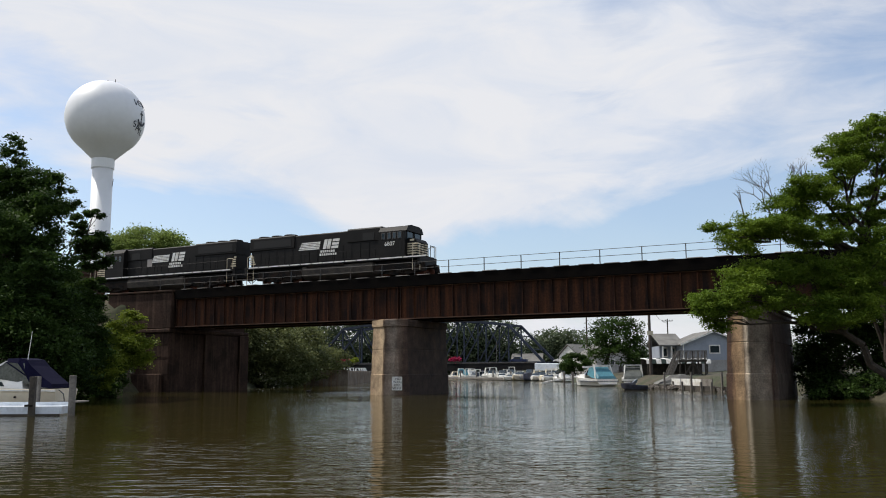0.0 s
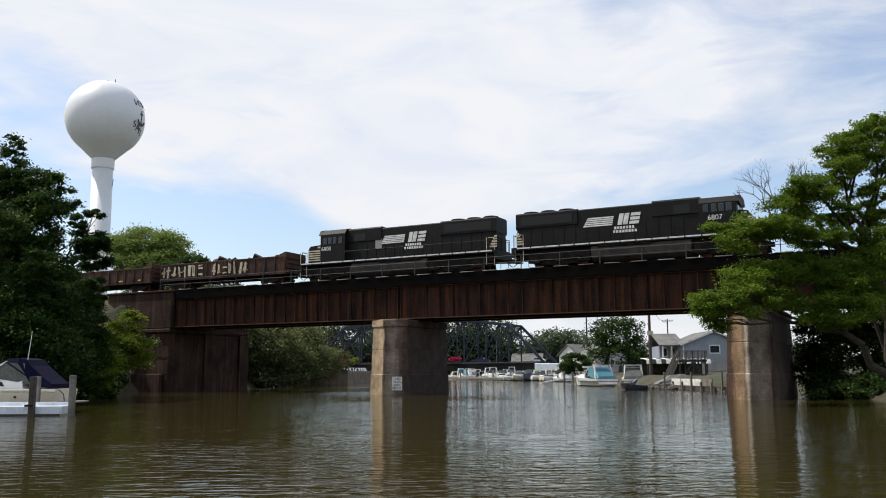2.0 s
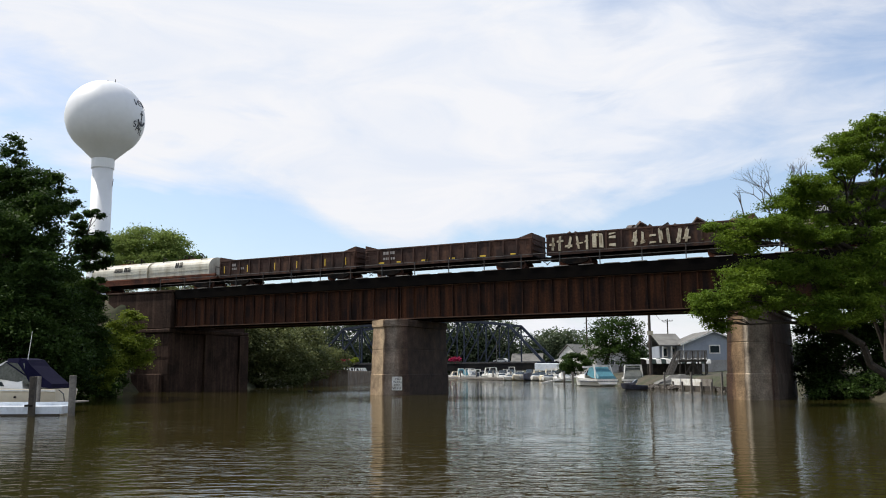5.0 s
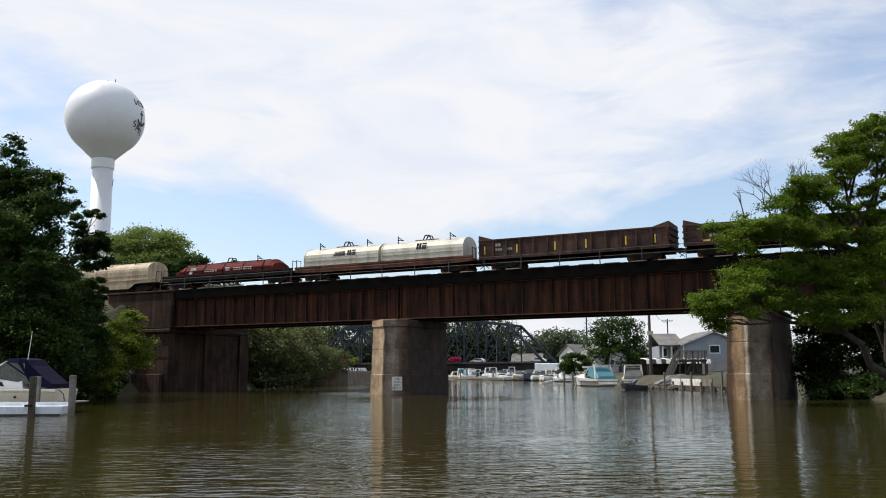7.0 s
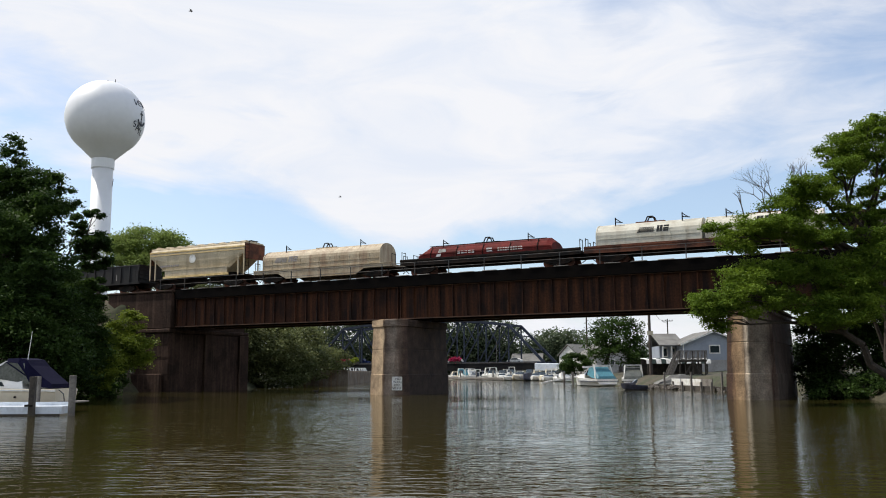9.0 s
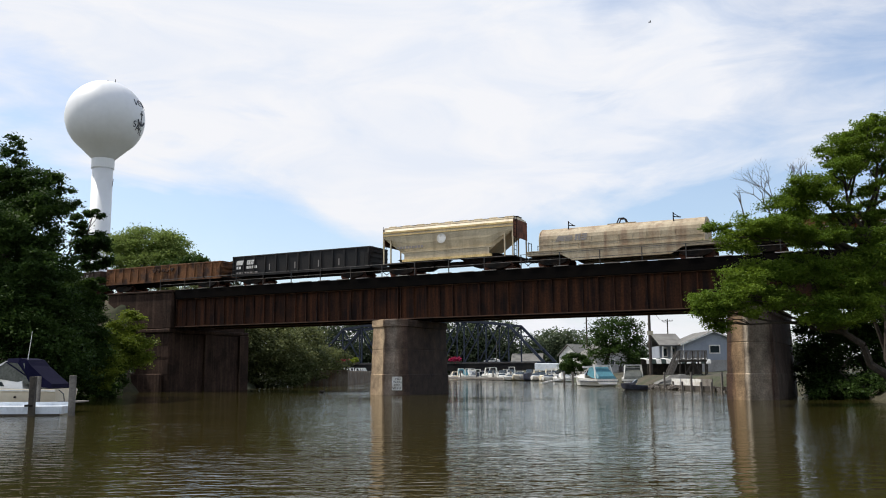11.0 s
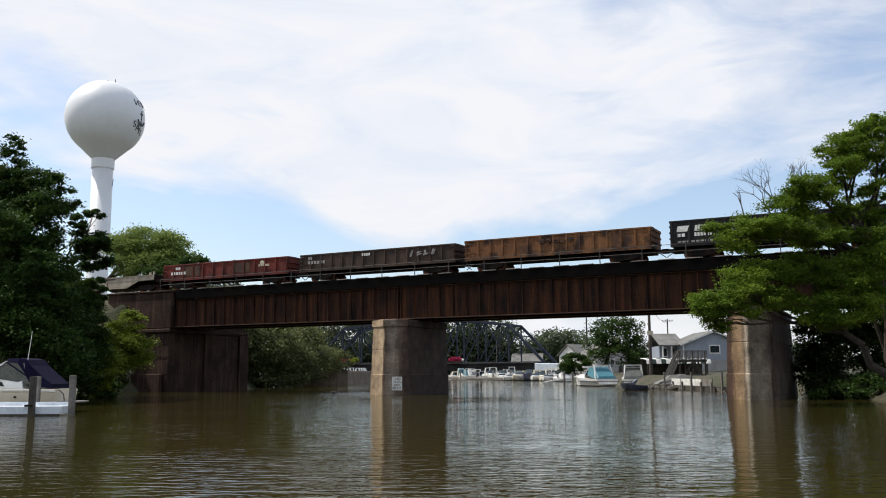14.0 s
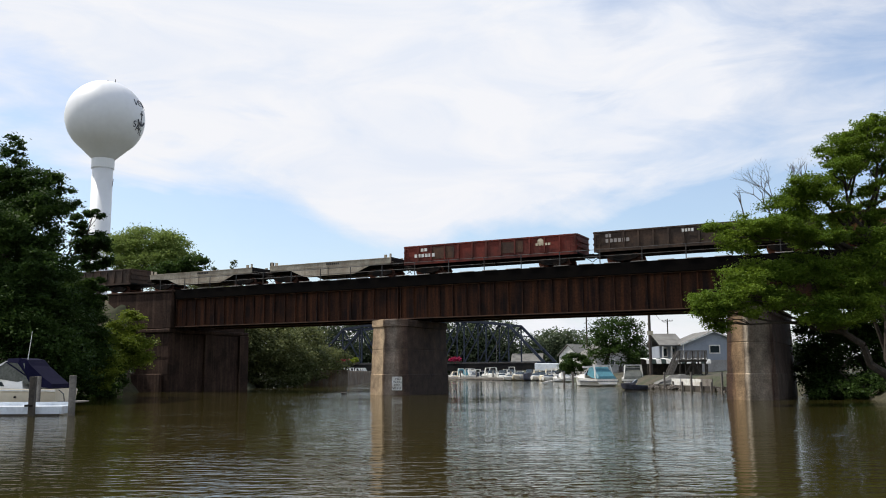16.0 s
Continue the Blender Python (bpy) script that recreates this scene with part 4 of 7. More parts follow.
            tube(bm, (f(x0 + 0.7), y, 0.5), (f(x0 + 0.7), y, 2.75), 0.03, n=6)
            part("grab_rail", bm, CREAM, t)
        bm = bmesh.new()
        xr = 8.43 + ahead if e > 0 else -10.2
        for y in (-1.2, -0.5, 0.5, 1.2):
            tube(bm, (f(xr), y, 1.72), (f(xr), y, 2.8), 0.03, n=6)
        tube(bm, (f(xr), -1.2, 2.75), (f(xr), -0.5, 2.75), 0.03, n=6)
        tube(bm, (f(xr), 0.5, 2.75), (f(xr), 1.2, 2.75), 0.03, n=6)
        tube(bm, (f(xr), -1.2, 1.76), (f(xr), 1.2, 1.76), 0.03, n=6)
        part("end_railing", bm, BLACK_MATT, t)
        bm = bmesh.new()
        for i in range(3):
            bx(bm, 7.8 + ahead if e > 0 else -10.0, 8.4 + ahead if e > 0 else -9.45, -1.5, -1.15, 0.45 + 0.4 * i, 0.5 + 0.4 * i)
        part("steps", bm, BLACK_MATT, t)
        coupler(t, f((9.3 if way > 0 else 10.05) if e > 0 else -10.9), f(e))
        truck(t, f(e * 6.4), 3, 0.5, 1.75)
        for y in (-1.22, 1.22):
            o = [(-2.55, 0.42), (-2.45, 1.12), (2.45, 1.12), (2.55, 0.42), (1.9, 0.36), (1.4, 0.62), (0.4, 0.62), (0.3, 0.36), (-0.3, 0.36), (-0.4, 0.62), (-1.4, 0.62), (-1.9, 0.36)]
            part("truck_frame", extrude_xz(bmesh.new(), [(x + f(e * 6.4), z) for x, z in o], y - 0.1, y + 0.1), BLACK_MATT, t)
            for x in (-1.75, 0.0, 1.75):
                part("journal_box", boxed(f(e * 6.4) + x - 0.2, f(e * 6.4) + x + 0.2, y - 0.18, y + 0.18, 0.42, 0.85, bevel=0.03), BLACK_MATT, t)
    bm = bmesh.new()
    extrude_yz(bm, [(-1.3, 1.45), (-1.5, 1.1), (-1.4, 0.55), (-0.9, 0.3), (0.9, 0.3), (1.4, 0.55), (1.5, 1.1), (1.3, 1.45)], -3.75, 3.75)
    part("fuel_tank", bm, TIMBER_DARK, t, "dusty grey fuel tank")
    part("air_tank", tube(bmesh.new(), (f(-3.2), -1.38, 1.42), (f(0.8), -1.38, 1.42), 0.13), BLACK_MATT, t)
    # paint
    emblem(t, -1.75 if way > 0 else 1.75, 2.98, 0.86, WHITE, y=-1.04)
    x0 = -2.0 if way > 0 else 1.5
    small_letters(t, x0, 2.66, 1.6, 0.2, WHITE, -1.04, 7)
    small_letters(t, x0 - 0.1, 2.38, 1.9, 0.2, WHITE, -1.04, 8)
    if way < 0:
        part("equipment_door", boxed(-1.5, -0.85, -1.055, -1.041, 2.6, 3.5), GREY_MARK, t, "faded grey equipment door")
    xn = 5.0 if way > 0 else -6.9
    writing("road_number", number, 0.52, WHITE, t, pose(xn, -1.507, 2.72, 90, 0, 0), 0.006)
    return t


def gondola(s, half, height, paint, label, ribs=13, plates=False, load=False, name="gondola_car", sill=1.08):
    """Open gondola: floor, sides with posts and top chord, ends, and what it carries."""
    t = stock(name, s, label)
    part("floor", boxed(-half, half, -1.4, 1.4, 0.98, 1.1), BLACK_MATT, t)
    for y, nm in ((SIDE + 0.09, "side"), (-SIDE - 0.09, "side")):
        part(nm, boxed(-half, half, y - 0.03, y + 0.03, sill, height), paint, t)
        part("top_chord", boxed(-half, half, y - 0.09, y + 0.08, height - 0.06, height + 0.07, bevel=0.015), paint, t)
        part("side_sill", boxed(-half, half, y - 0.07, y + 0.07, sill - 0.16, sill + 0.02), paint, t)
        for i in range(ribs + 1):
            x = -half + 0.12 + (2 * half - 0.24) * i / ribs
            sg = -1 if y < 0 else 1
            bm = extrude_yz(bmesh.new(), [(y + sg * 0.03, sill), (y + sg * 0.13, sill + 0.12), (y + sg * 0.10, height - 0.07), (y + sg * 0.03, height - 0.07)], x - 0.07, x + 0.07)
            part("side_post", bm, paint, t)
    for x in (-half, half):
        sg = 1 if x > 0 else -1
        part("end", boxed(min(x, x - sg * 0.06), max(x, x - sg * 0.06), -1.43, 1.43, sill, height), paint, t)
        for z in (sill + 0.4, sill + 0.85, sill + 1.3):
            if z < height - 0.1:
                part("end_rib", boxed(min(x, x + sg * 0.09), max(x, x + sg * 0.09), -1.4, 1.4, z, z + 0.12), paint, t)
        part("end_chord", boxed(x - 0.07, x + 0.07, -1.43, 1.43, height - 0.06, height + 0.07), paint, t)
        if plates:
            for y in (SIDE + 0.09, -SIDE - 0.09):
                bm = extrude_xz(bmesh.new(), [(x, height), (x - sg * 1.5, height), (x - sg * 0.1, height + 0.42), (x, height + 0.42)], y - 0.03, y + 0.03)
                part("corner_plate", bm, paint, t)
            part("raised_end", boxed(min(x, x - sg * 0.05), max(x, x - sg * 0.05), -1.43, 1.43, height + 0.07, height + 0.42), paint, t)
        coupler(t, x + sg * 0.72, sg)
        truck(t, x - sg * 2.1)
        bm = bmesh.new()
        for i in range(4):
            tube(bm, (x - sg * 0.5, SIDE - 0.05, sill + 0.1 + 0.36 * i), (x - sg * 0.08, SIDE - 0.05, sill + 0.1 + 0.36 * i), 0.018, n=5)
        for dx in (0.5, 0.08):
            tube(bm, (x - sg * dx, SIDE - 0.05, sill + 0.05), (x - sg * dx, SIDE - 0.05, sill + 1.2), 0.018, n=5)
        part("ladder", bm, paint, t)
    part("centre_sill", boxed(-half - 0.1, half + 0.1, -0.22, 0.22, 0.6, 1.0), BLACK_MATT, t)
    part("brake_gear", boxed(-0.9, 0.3, -0.7, -0.2, 0.55, 0.95, bevel=0.05), BLACK_MATT, t)
    if load:
        rng = random.Random(int(abs(s)))
        for i in range(46):
            bm = bmesh.new()
            x, y = rng.uniform(-half + 0.8, half - 0.8), rng.uniform(-1.1, 1.1)
            z = height - 0.25 + rng.uniform(0, 0.3)
            kind = rng.random()
            if kind < 0.4:
                tube(bm, (0, -0.25, 0), (0, 0.25, 0), rng.uniform(0.2, 0.42), n=12)
            else:
                box(bm, -rng.uniform(0.2, 0.7), rng.uniform(0.2, 0.7), -0.4, 0.4, -0.12, 0.12, bevel=0.02)
            part("scrap_piece", bm, SCRAP, t, at=pose(x, y, z, rng.uniform(-40, 40), rng.uniform(-40, 40), rng.uniform(0, 180)))
    return t


def graffiti(t, x0, x1, z0, z1, material, seed):
    """Broad painted strokes, like letters that cannot be read."""
    rng = random.Random(seed)
    bm = bmesh.new()
    x = x0
    while x < x1:
        w = rng.uniform(0.35, 0.6)
        lean = rng.uniform(-0.15, 0.2)
        y = SIDE - 0.052
        hgt = z1 - z0
        for _ in range(rng.choice((2, 3, 3))):
            kind = rng.random()
            a = x + rng.uniform(0, w * 0.5)
            if kind < 0.55:
                b0 = z0 + rng.uniform(0, 0.35) * hgt
                q = [(a, b0), (a + 0.16, b0), (a + 0.16 + lean, z1 - rng.uniform(0, 0.2) * hgt), (a + lean, z1 - rng.uniform(0, 0.2) * hgt)]
            else:
                b0 = z0 + rng.uniform(0.05, 0.85) * hgt
                q = [(x, b0), (x + w, b0 + rng.uniform(-0.1, 0.15)), (x + w, b0 + 0.17), (x + 0.05, b0 + 0.15)]
            part("graffiti_stroke", extrude_xz(bmesh.new(), q, y - 0.006, y + 0.09), material, t)
        x += w + rng.uniform(0.05, 0.3)


def coil_car(s, half, hoods, paint, label, base, top, frame_paint, framed=False, sill_drop=False, name="coil_car"):
    """A coil car: trough frame with one or two rounded hoods, brackets and lifting loops."""
    t = stock(name, s, label)
    part("deck", boxed(-half, half, -1.45, 1.45, 0.98, 1.16), frame_paint, t)
    for y in (SIDE + 0.12, -SIDE - 0.12):
        if sill_drop:
            o = [(-half, 1.3), (-half, 0.98), (-half * 0.62, 0.95), (-half * 0.5, 0.45), (half * 0.5, 0.45), (half * 0.62, 0.95), (half, 0.98), (half, 1.3)]
        else:
            o = [(-half, 1.42), (-half, 0.92), (-half * 0.7, 0.84), (half * 0.7, 0.84), (half, 0.92), (half, 1.42)]
        part("side_sill", extrude_xz(bmesh.new(), o, y - 0.05, y + 0.05), frame_paint, t)
        part("sill_flange", boxed(-half, half, y - 0.1, y + 0.1, 1.28, 1.34), frame_paint, t)
    part("centre_sill", boxed(-half - 0.3, half + 0.3, -0.25, 0.25, 0.62, 1.0), BLACK_MATT, t)
    for x0, x1, cut in hoods:
        r = 1.36
        o = [(-r, base)]
        shoulder = top - 0.95
        for i in range(13):
            a = math.pi - math.pi * i / 12
            o.append((r * math.cos(a), shoulder + 0.95 * math.sin(a)))
        o.append((r, base))
        if cut:
            rings = []
            for x, drop in ((x0, 1.0), (x0 + 0.9, 0.0), (x1 - 0.45, 0.0), (x1, 0.45)):
                rings.append([(x, y, z if z <= shoulder else shoulder + (z - shoulder) * (1 - 0.85 * drop)) for y, z in o])
            hood = part("hood", loft(bmesh.new(), rings), paint, t)
        else:
            hood = part("hood", extrude_yz(bmesh.new(), o, x0, x1), paint, t)
            for x in (x0 + 0.02, x1 - 0.02):
                o2 = [(y * 1.02, z + (0.02 if z > base else 0)) for y, z in o]
                part("hood_rim", extrude_yz(bmesh.new(), o2, x - 0.04, x + 0.04), paint, hood)
        n = max(3, int((x1 - x0) / 1.05))
        for i in range(1, n):
            x = x0 + (x1 - x0) * i / n
            part("hood_seam", boxed(x - 0.025, x + 0.025, -r - 0.02, -r + 0.01, base + 0.05, shoulder), paint, hood)
        part("hood_rib", boxed(x0 + 0.1, x1 - 0.1, -r - 0.035, -r + 0.01, base + 0.42, base + 0.5), paint, hood)
        xm = (x0 + x1) / 2
        bm = bmesh.new()
        for dy in (-0.25, 0.25):
            tube(bm, (xm - 0.42, dy, top - 0.05), (xm - 0.2, dy, top + 0.42), 0.05, n=6)
            tube(bm, (xm - 0.2, dy, top + 0.42), (xm + 0.2, dy, top + 0.42), 0.05, n=6)
            tube(bm, (xm + 0.2, dy, top + 0.42), (xm + 0.42, dy, top - 0.05), 0.05, n=6)
        part("lifting_loop", bm, BLACK_MATT, hood)
        part("top_plate", boxed(xm - 1.1, xm + 1.1, -0.35, 0.35, top - 0.04, top + 0.05), frame_paint, hood)
        for fr in ((0.18, 0.82) if (x1 - x0) > 5 else (0.5,)):
            x = x0 + (x1 - x0) * fr
            bm = bmesh.new()
            tube(bm, (x, -0.85, top - 0.45), (x, -0.85, top + 0.42), 0.045, n=6)
            tube(bm, (x, -0.85, top + 0.1), (x + 0.55, -0.85, top + 0.02), 0.04, n=6)
            tube(bm, (x, -0.85, top + 0.35), (x + 0.5, -0.85, top), 0.035, n=6)
            part("hood_bracket", bm, BLACK_MATT, hood)
        if framed:
            bm = bmesh.new()
            for i in range(5):
                x = x0 + (x1 - x0) * (i + 0.5) / 5
                tube(bm, (x, -r - 0.03, base), (x, -r - 0.03, shoulder + 0.2), 0.04, n=5)
                tube(bm, (x, -r - 0.03, shoulder + 0.2), (x, -0.95, top - 0.1), 0.035, n=5)
            tube(bm, (x0 + 0.9, -0.95, top - 0.12), (x1 - 0.5, -0.95, top - 0.12), 0.035, n=5)
            part("hood_framing", bm, BLACK_MATT, hood)
    for e in (1, -1):
        coupler(t, e * (half + 0.75), e)
        truck(t, e * (half - 2.0))
        for y in (-1.35, 0.7):
            bm = bmesh.new()
            for dy in (0.0, 0.65):
                tube(bm, (e * (half - 0.1), y + dy, 1.1), (e * (half - 0.1), y + dy, 2.1), 0.03, n=5)
            tube(bm, (e * (half - 0.1), y, 2.05), (e * (half - 0.1), y + 0.65, 2.05), 0.03, n=5)
            part("end_grab", bm, BLACK_MATT, t)
    return t


def hopper_car(s, half, label):
    """Covered hopper with sloped end sheets, roof, end ladders and outlet gates."""
    t = stock("covered_hopper_car", s, label)
    o = [(-1.25, 1.5), (-1.38, 2.1), (-1.47, 2.8), (-1.5, 3.4), (-1.48, 3.85), (-1.3, 4.2), (1.3, 4.2), (1.48, 3.85), (1.5, 3.4), (1.47, 2.8), (1.38, 2.1), (1.25, 1.5)]
    bm = bmesh.new()
    rings = []
    for x, zb in ((-half, 3.3), (-half + 2.4, 1.55), (half - 2.4, 1.55), (half, 3.3)):
        rings.append([(x, y, max(z, zb)) for y, z in o])
    loft(bm, rings)
    part("body", bm, HOPPER, t)
    part("roof", extrude_yz(bmesh.new(), [(-1.34, 4.18), (-1.3, 4.3), (0, 4.42), (1.3, 4.3), (1.34, 4.18)], -half, half), HOPPER, t)
    part("running_board", boxed(-half, half, -0.5, 0.5, 4.44, 4.5), BLACK_MATT, t)
    for i in range(9):
        x = -half + 0.6 + i * (2 * half - 1.2) / 8
        part("roof_hatch", boxed(x - 0.35, x + 0.35, -0.95, -0.55, 4.36, 4.47, bevel=0.02), HOPPER, t)
    for z0, z1 in ((3.78, 3.92), (3.52, 3.6)):
        part("side_chord", boxed(-half, half, -1.56, -1.49, z0, z1), HOPPER_EDGE, t)
    part("side_sill", boxed(-half + 1.9, half - 1.9, -1.56, -1.42, 1.22, 1.42), HOPPER_EDGE, t)
    part("side_skirt", boxed(-half + 2.1, half - 2.1, -1.5, -1.4, 1.42, 2.0), HOPPER, t)
    part("skirt_rib", boxed(-half + 1.7, half - 1.7, -1.55, -1.46, 1.98, 2.06), HOPPER, t)
    for x in (-half * 0.45, half * 0.45):
        bm = bmesh.new()
        loft(bm, [[(x - 2.0, -1.3, 1.45), (x + 2.0, -1.3, 1.45), (x + 2.0, 1.3, 1.45), (x - 2.0, 1.3, 1.45)],
                  [(x - 0.5, -0.6, 0.5), (x + 0.5, -0.6, 0.5), (x + 0.5, 0.6, 0.5), (x - 0.5, 0.6, 0.5)]])
        part("outlet_gate", bm, BLACK_MATT, t)
    part("centre_sill", boxed(-half - 0.3, half + 0.3, -0.25, 0.25, 0.68, 1.1), BLACK_MATT, t)
    for e in (1, -1):
        part("end_platform", boxed(min(e * half, e * (half - 2.0)), max(e * half, e * (half - 2.0)), -1.45, 1.45, 1.08, 1.2), BLACK_MATT, t)
        for x in (half - 0.05, half - 0.75):
            for y in (-1.45, 1.45):
                part("end_post", boxed(e * x - 0.05, e * x + 0.05, y - 0.05, y + 0.05, 1.1, 3.6), HOPPER, t)
        bm = bmesh.new()
        for i in range(9):
            tube(bm, (e * (half + 0.06), -1.4, 1.3 + 0.34 * i), (e * (half + 0.06), -0.9, 1.3 + 0.34 * i), 0.02, n=5)
        for y in (-1.4, -0.9):
            tube(bm, (e * (half + 0.06), y, 1.1), (e * (half + 0.06), y, 4.4), 0.025, n=5)
        part("ladder", bm, BLACK_MATT, t)
        part("end_sheet", boxed(min(e * half, e * (half + 0.04)), max(e * half, e * (half + 0.04)), -1.45, 1.45, 2.7, 4.18), RUST_FRAME, t)
        coupler(t, e * (half + 0.7), e)
        truck(t, e * (half - 1.6))
    small_letters(t, -half + 1.4, 2.35, 2.6, 0.2, GREY_MARK, -1.5, 9)
    bm = tube(bmesh.new(), (-0.4, -1.515, 3.0), (-0.4, -1.503, 3.0), 0.42, n=20)
    part("round_emblem", bm, WHITE, t, "faded round emblem")
    return t


def well_flat(s, half, label):
    """Low pale flat car with deep fish-belly side sills and end posts."""
    t = stock("flat_car", s, label)
    part("deck", boxed(-half, half, -1.45, 1.45, 1.28, 1.4), FLAT_GREY, t)
    for y in (SIDE + 0.06, -SIDE - 0.06):
        o = [(-half, 1.68), (-half, 1.2), (-half * 0.66, 1.16), (-half * 0.4, 0.5), (half * 0.42, 0.5), (half * 0.68, 1.16), (half, 1.2), (half, 1.68)]
        part("side_sill", extrude_xz(bmesh.new(), o, y - 0.05, y + 0.05), FLAT_GREY, t)
        part("top_flange", boxed(-half, half, y - 0.11, y + 0.09, 1.64, 1.70), FLAT_GREY, t)
        part("side_rib", boxed(-half, half, y - 0.08, y + 0.05, 1.26, 1.32), FLAT_GREY, t)
        part("side_joint", boxed(-0.02, 0.02, y - 0.07, y + 0.05, 0.5, 1.26), BLACK_MATT, t)
    for e in (1, -1):
        part("end_bulkhead", boxed(min(e * half, e * (half - 0.1)), max(e * half, e * (half - 0.1)), -1.45, 1.45, 1.1, 1.75), BLACK_MATT, t)
        bm = bmesh.new()
        for y in (-1.4, 1.4):
            box(bm, e * (half - 0.6) - 0.1, e * (half - 0.6) + 0.1, y - 0.08, y + 0.08, 1.4, 1.98)
            box(bm, e * (half - 0.1) - 0.06, e * (half - 0.1) + 0.06, y - 0.08, y + 0.08, 1.4, 2.05)
        part("end_post", bm, FLAT_GREY, t)
        part("end_platform", boxed(min(e * half, e * (half + 0.6)), max(e * half, e * (half + 0.6)), -1.3, 1.3, 1.0, 1.25), BLACK_MATT, t)
        coupler(t, e * (half + 1.1), e)
        truck(t, e * (half - 1.3))
    part("hand_brake", tube(bmesh.new(), (-half - 0.3, -0.9, 1.2), (-half - 0.3, -0.9, 2.1), 0.2, n=10), BLACK_MATT, t)
    part("centre_sill", boxed(-half - 0.5, half + 0.5, -0.3, 0.3, 0.66, 1.28), BLACK_MATT, t)
    small_letters(t, -0.2, 1.42, 1.4, 0.16, DARK_MARK, SIDE + 0.005, 7)
    return t


def build_train():
    locomotive(-10.7, 1, "6807", "black six-axle diesel locomotive leading the train, cab first")
    locomotive(-32.5, -1, "6808", "black six-axle diesel locomotive running hood first, second in the train")
    # scrap gondola with graffiti
    g = gondola(-51.05, 7.75, 2.52, GON_DARK, "rusty brown scrap gondola covered in pale graffiti", plates=False, load=True)
    for y in (SIDE + 0.09, -SIDE - 0.09):
        part("corner_plate", extrude_xz(bmesh.new(), [(7.75, 2.5), (6.3, 2.5), (7.6, 2.95), (7.75, 2.95)], y - 0.03, y + 0.03), GON_DARK, g)
    part("raised_end", boxed(7.7, 7.75, -1.43, 1.43, 2.59, 2.95), GON_DARK, g)
    graffiti(g, -7.5, -2.2, 1.2, 2.4, CREAM, 11)
    graffiti(g, -1.0, 3.4, 1.15, 2.4, CREAM, 12)
    g = gondola(-67.75, 7.75, 2.42, GON_DARK, "dark rusty gondola with raised end plates", plates=True)
    small_letters(g, -5.9, 1.95, 1.2, 0.26, GREY_MARK, SIDE - 0.0, 4)
    small_letters(g, -5.9, 1.5, 1.2, 0.2, GREY_MARK, SIDE - 0.0, 5)
    for x in (-6.4, -4.6, -2.2, 0.4, 3.2, 5.9):
        mark(g, x, x + 0.55, 1.2, 1.32, YELLOW, SIDE + 0.05)
    g = gondola(-84.2, 7.7, 2.48, GON_DARK, "dark brown gondola with yellow reflector strips", plates=True, load=False)
    for x in (-7.2, -4.4, -1.2, 1.3, 4.4, 6.6):
        mark(g, x, x + 0.1, 1.35, 2.0, YELLOW, SIDE + 0.05)
    small_letters(g, -6.2, 1.95, 0.5, 0.24, GREY_MARK, SIDE + 0.05, 2)
    small_letters(g, -6.2, 1.6, 0.6, 0.2, GREY_MARK, SIDE + 0.05, 3)
    small_letters(g, -5.3, 1.6, 0.6, 0.2, GREY_MARK, SIDE + 0.05, 3)
    c = coil_car(-101.4, 8.95, [(-8.0, -0.15, False), (0.15, 8.0, False)], COIL_WHITE, "coil car with two rounded cream-white hoods", 1.45, 3.15, RUST_FRAME)
    emblem(c, -3.4, 2.2, 0.46, DARK_MARK, y=-1.36)
    emblem(c, 3.6, 2.25, 0.5, DARK_MARK, y=-1.36, stripes=False)
    c = coil_car(-118.6, 8.0, [(-6.3, 5.6, True)], COIL_RED, "coil car with one framed oxide-red hood", 1.3, 2.55, BLACK_MATT, framed=True)
    small_letters(c, -2.6, 1.62, 1.6, 0.22, WHITE, -1.36, 5)
    small_letters(c, 0.0, 1.62, 0.7, 0.3, WHITE, -1.36, 1)
    small_letters(c, 1.0, 1.62, 2.2, 0.26, WHITE, -1.36, 10)
    bm = bmesh.new()
    for q in ([(-4.6, 1.5), (-4.2, 1.5), (-4.0, 2.1), (-4.3, 2.1)], [(-4.3, 1.85), (-3.7, 1.85), (-3.7, 2.1), (-4.2, 2.1)]):
        extrude_xz(bm, q, -1.375, -1.364)
    part("painted_figure", bm, WHITE, c, "white painted emblem")
    c = coil_car(-134.9, 7.5, [(-6.5, 6.2, False)], COIL_TAN, "coil car with one long tan hood", 1.35, 3.2, COIL_TAN, sill_drop=True)
    emblem(c, -3.6, 2.0, 0.5, GREY_MARK, y=-1.36)
    hopper_car(-149.6, 6.05, "grey-tan covered hopper car with yellowed chords")
    g = gondola(-164.65, 7.65, 2.78, GON_BLACK, "black gondola with a white emblem and number", ribs=12)
    emblem(g, -5.9, 2.0, 0.42, WHITE, y=SIDE - 0.01, stripes=False)
    mark(g, -7.2, -6.4, 2.0, 2.42, WHITE, SIDE - 0.01, lean=0.15)
    small_letters(g, -7.1, 1.62, 0.6, 0.24, WHITE, SIDE - 0.01, 2)
    small_letters(g, -5.9, 1.62, 1.3, 0.26, WHITE, SIDE - 0.01, 6)
    small_letters(g, -7.1, 1.2, 2.6, 0.12, GREY_MARK, SIDE - 0.01, 8)
    for x in (-3.3, -0.4, 2.2, 4.4):
        mark(g, x, x + 0.1, 1.35, 1.95, GREY_MARK, SIDE + 0.05)
    g = gondola(-181.35, 7.65, 2.52, GON_ORANGE, "rust-orange gondola with flaking paint", ribs=14)
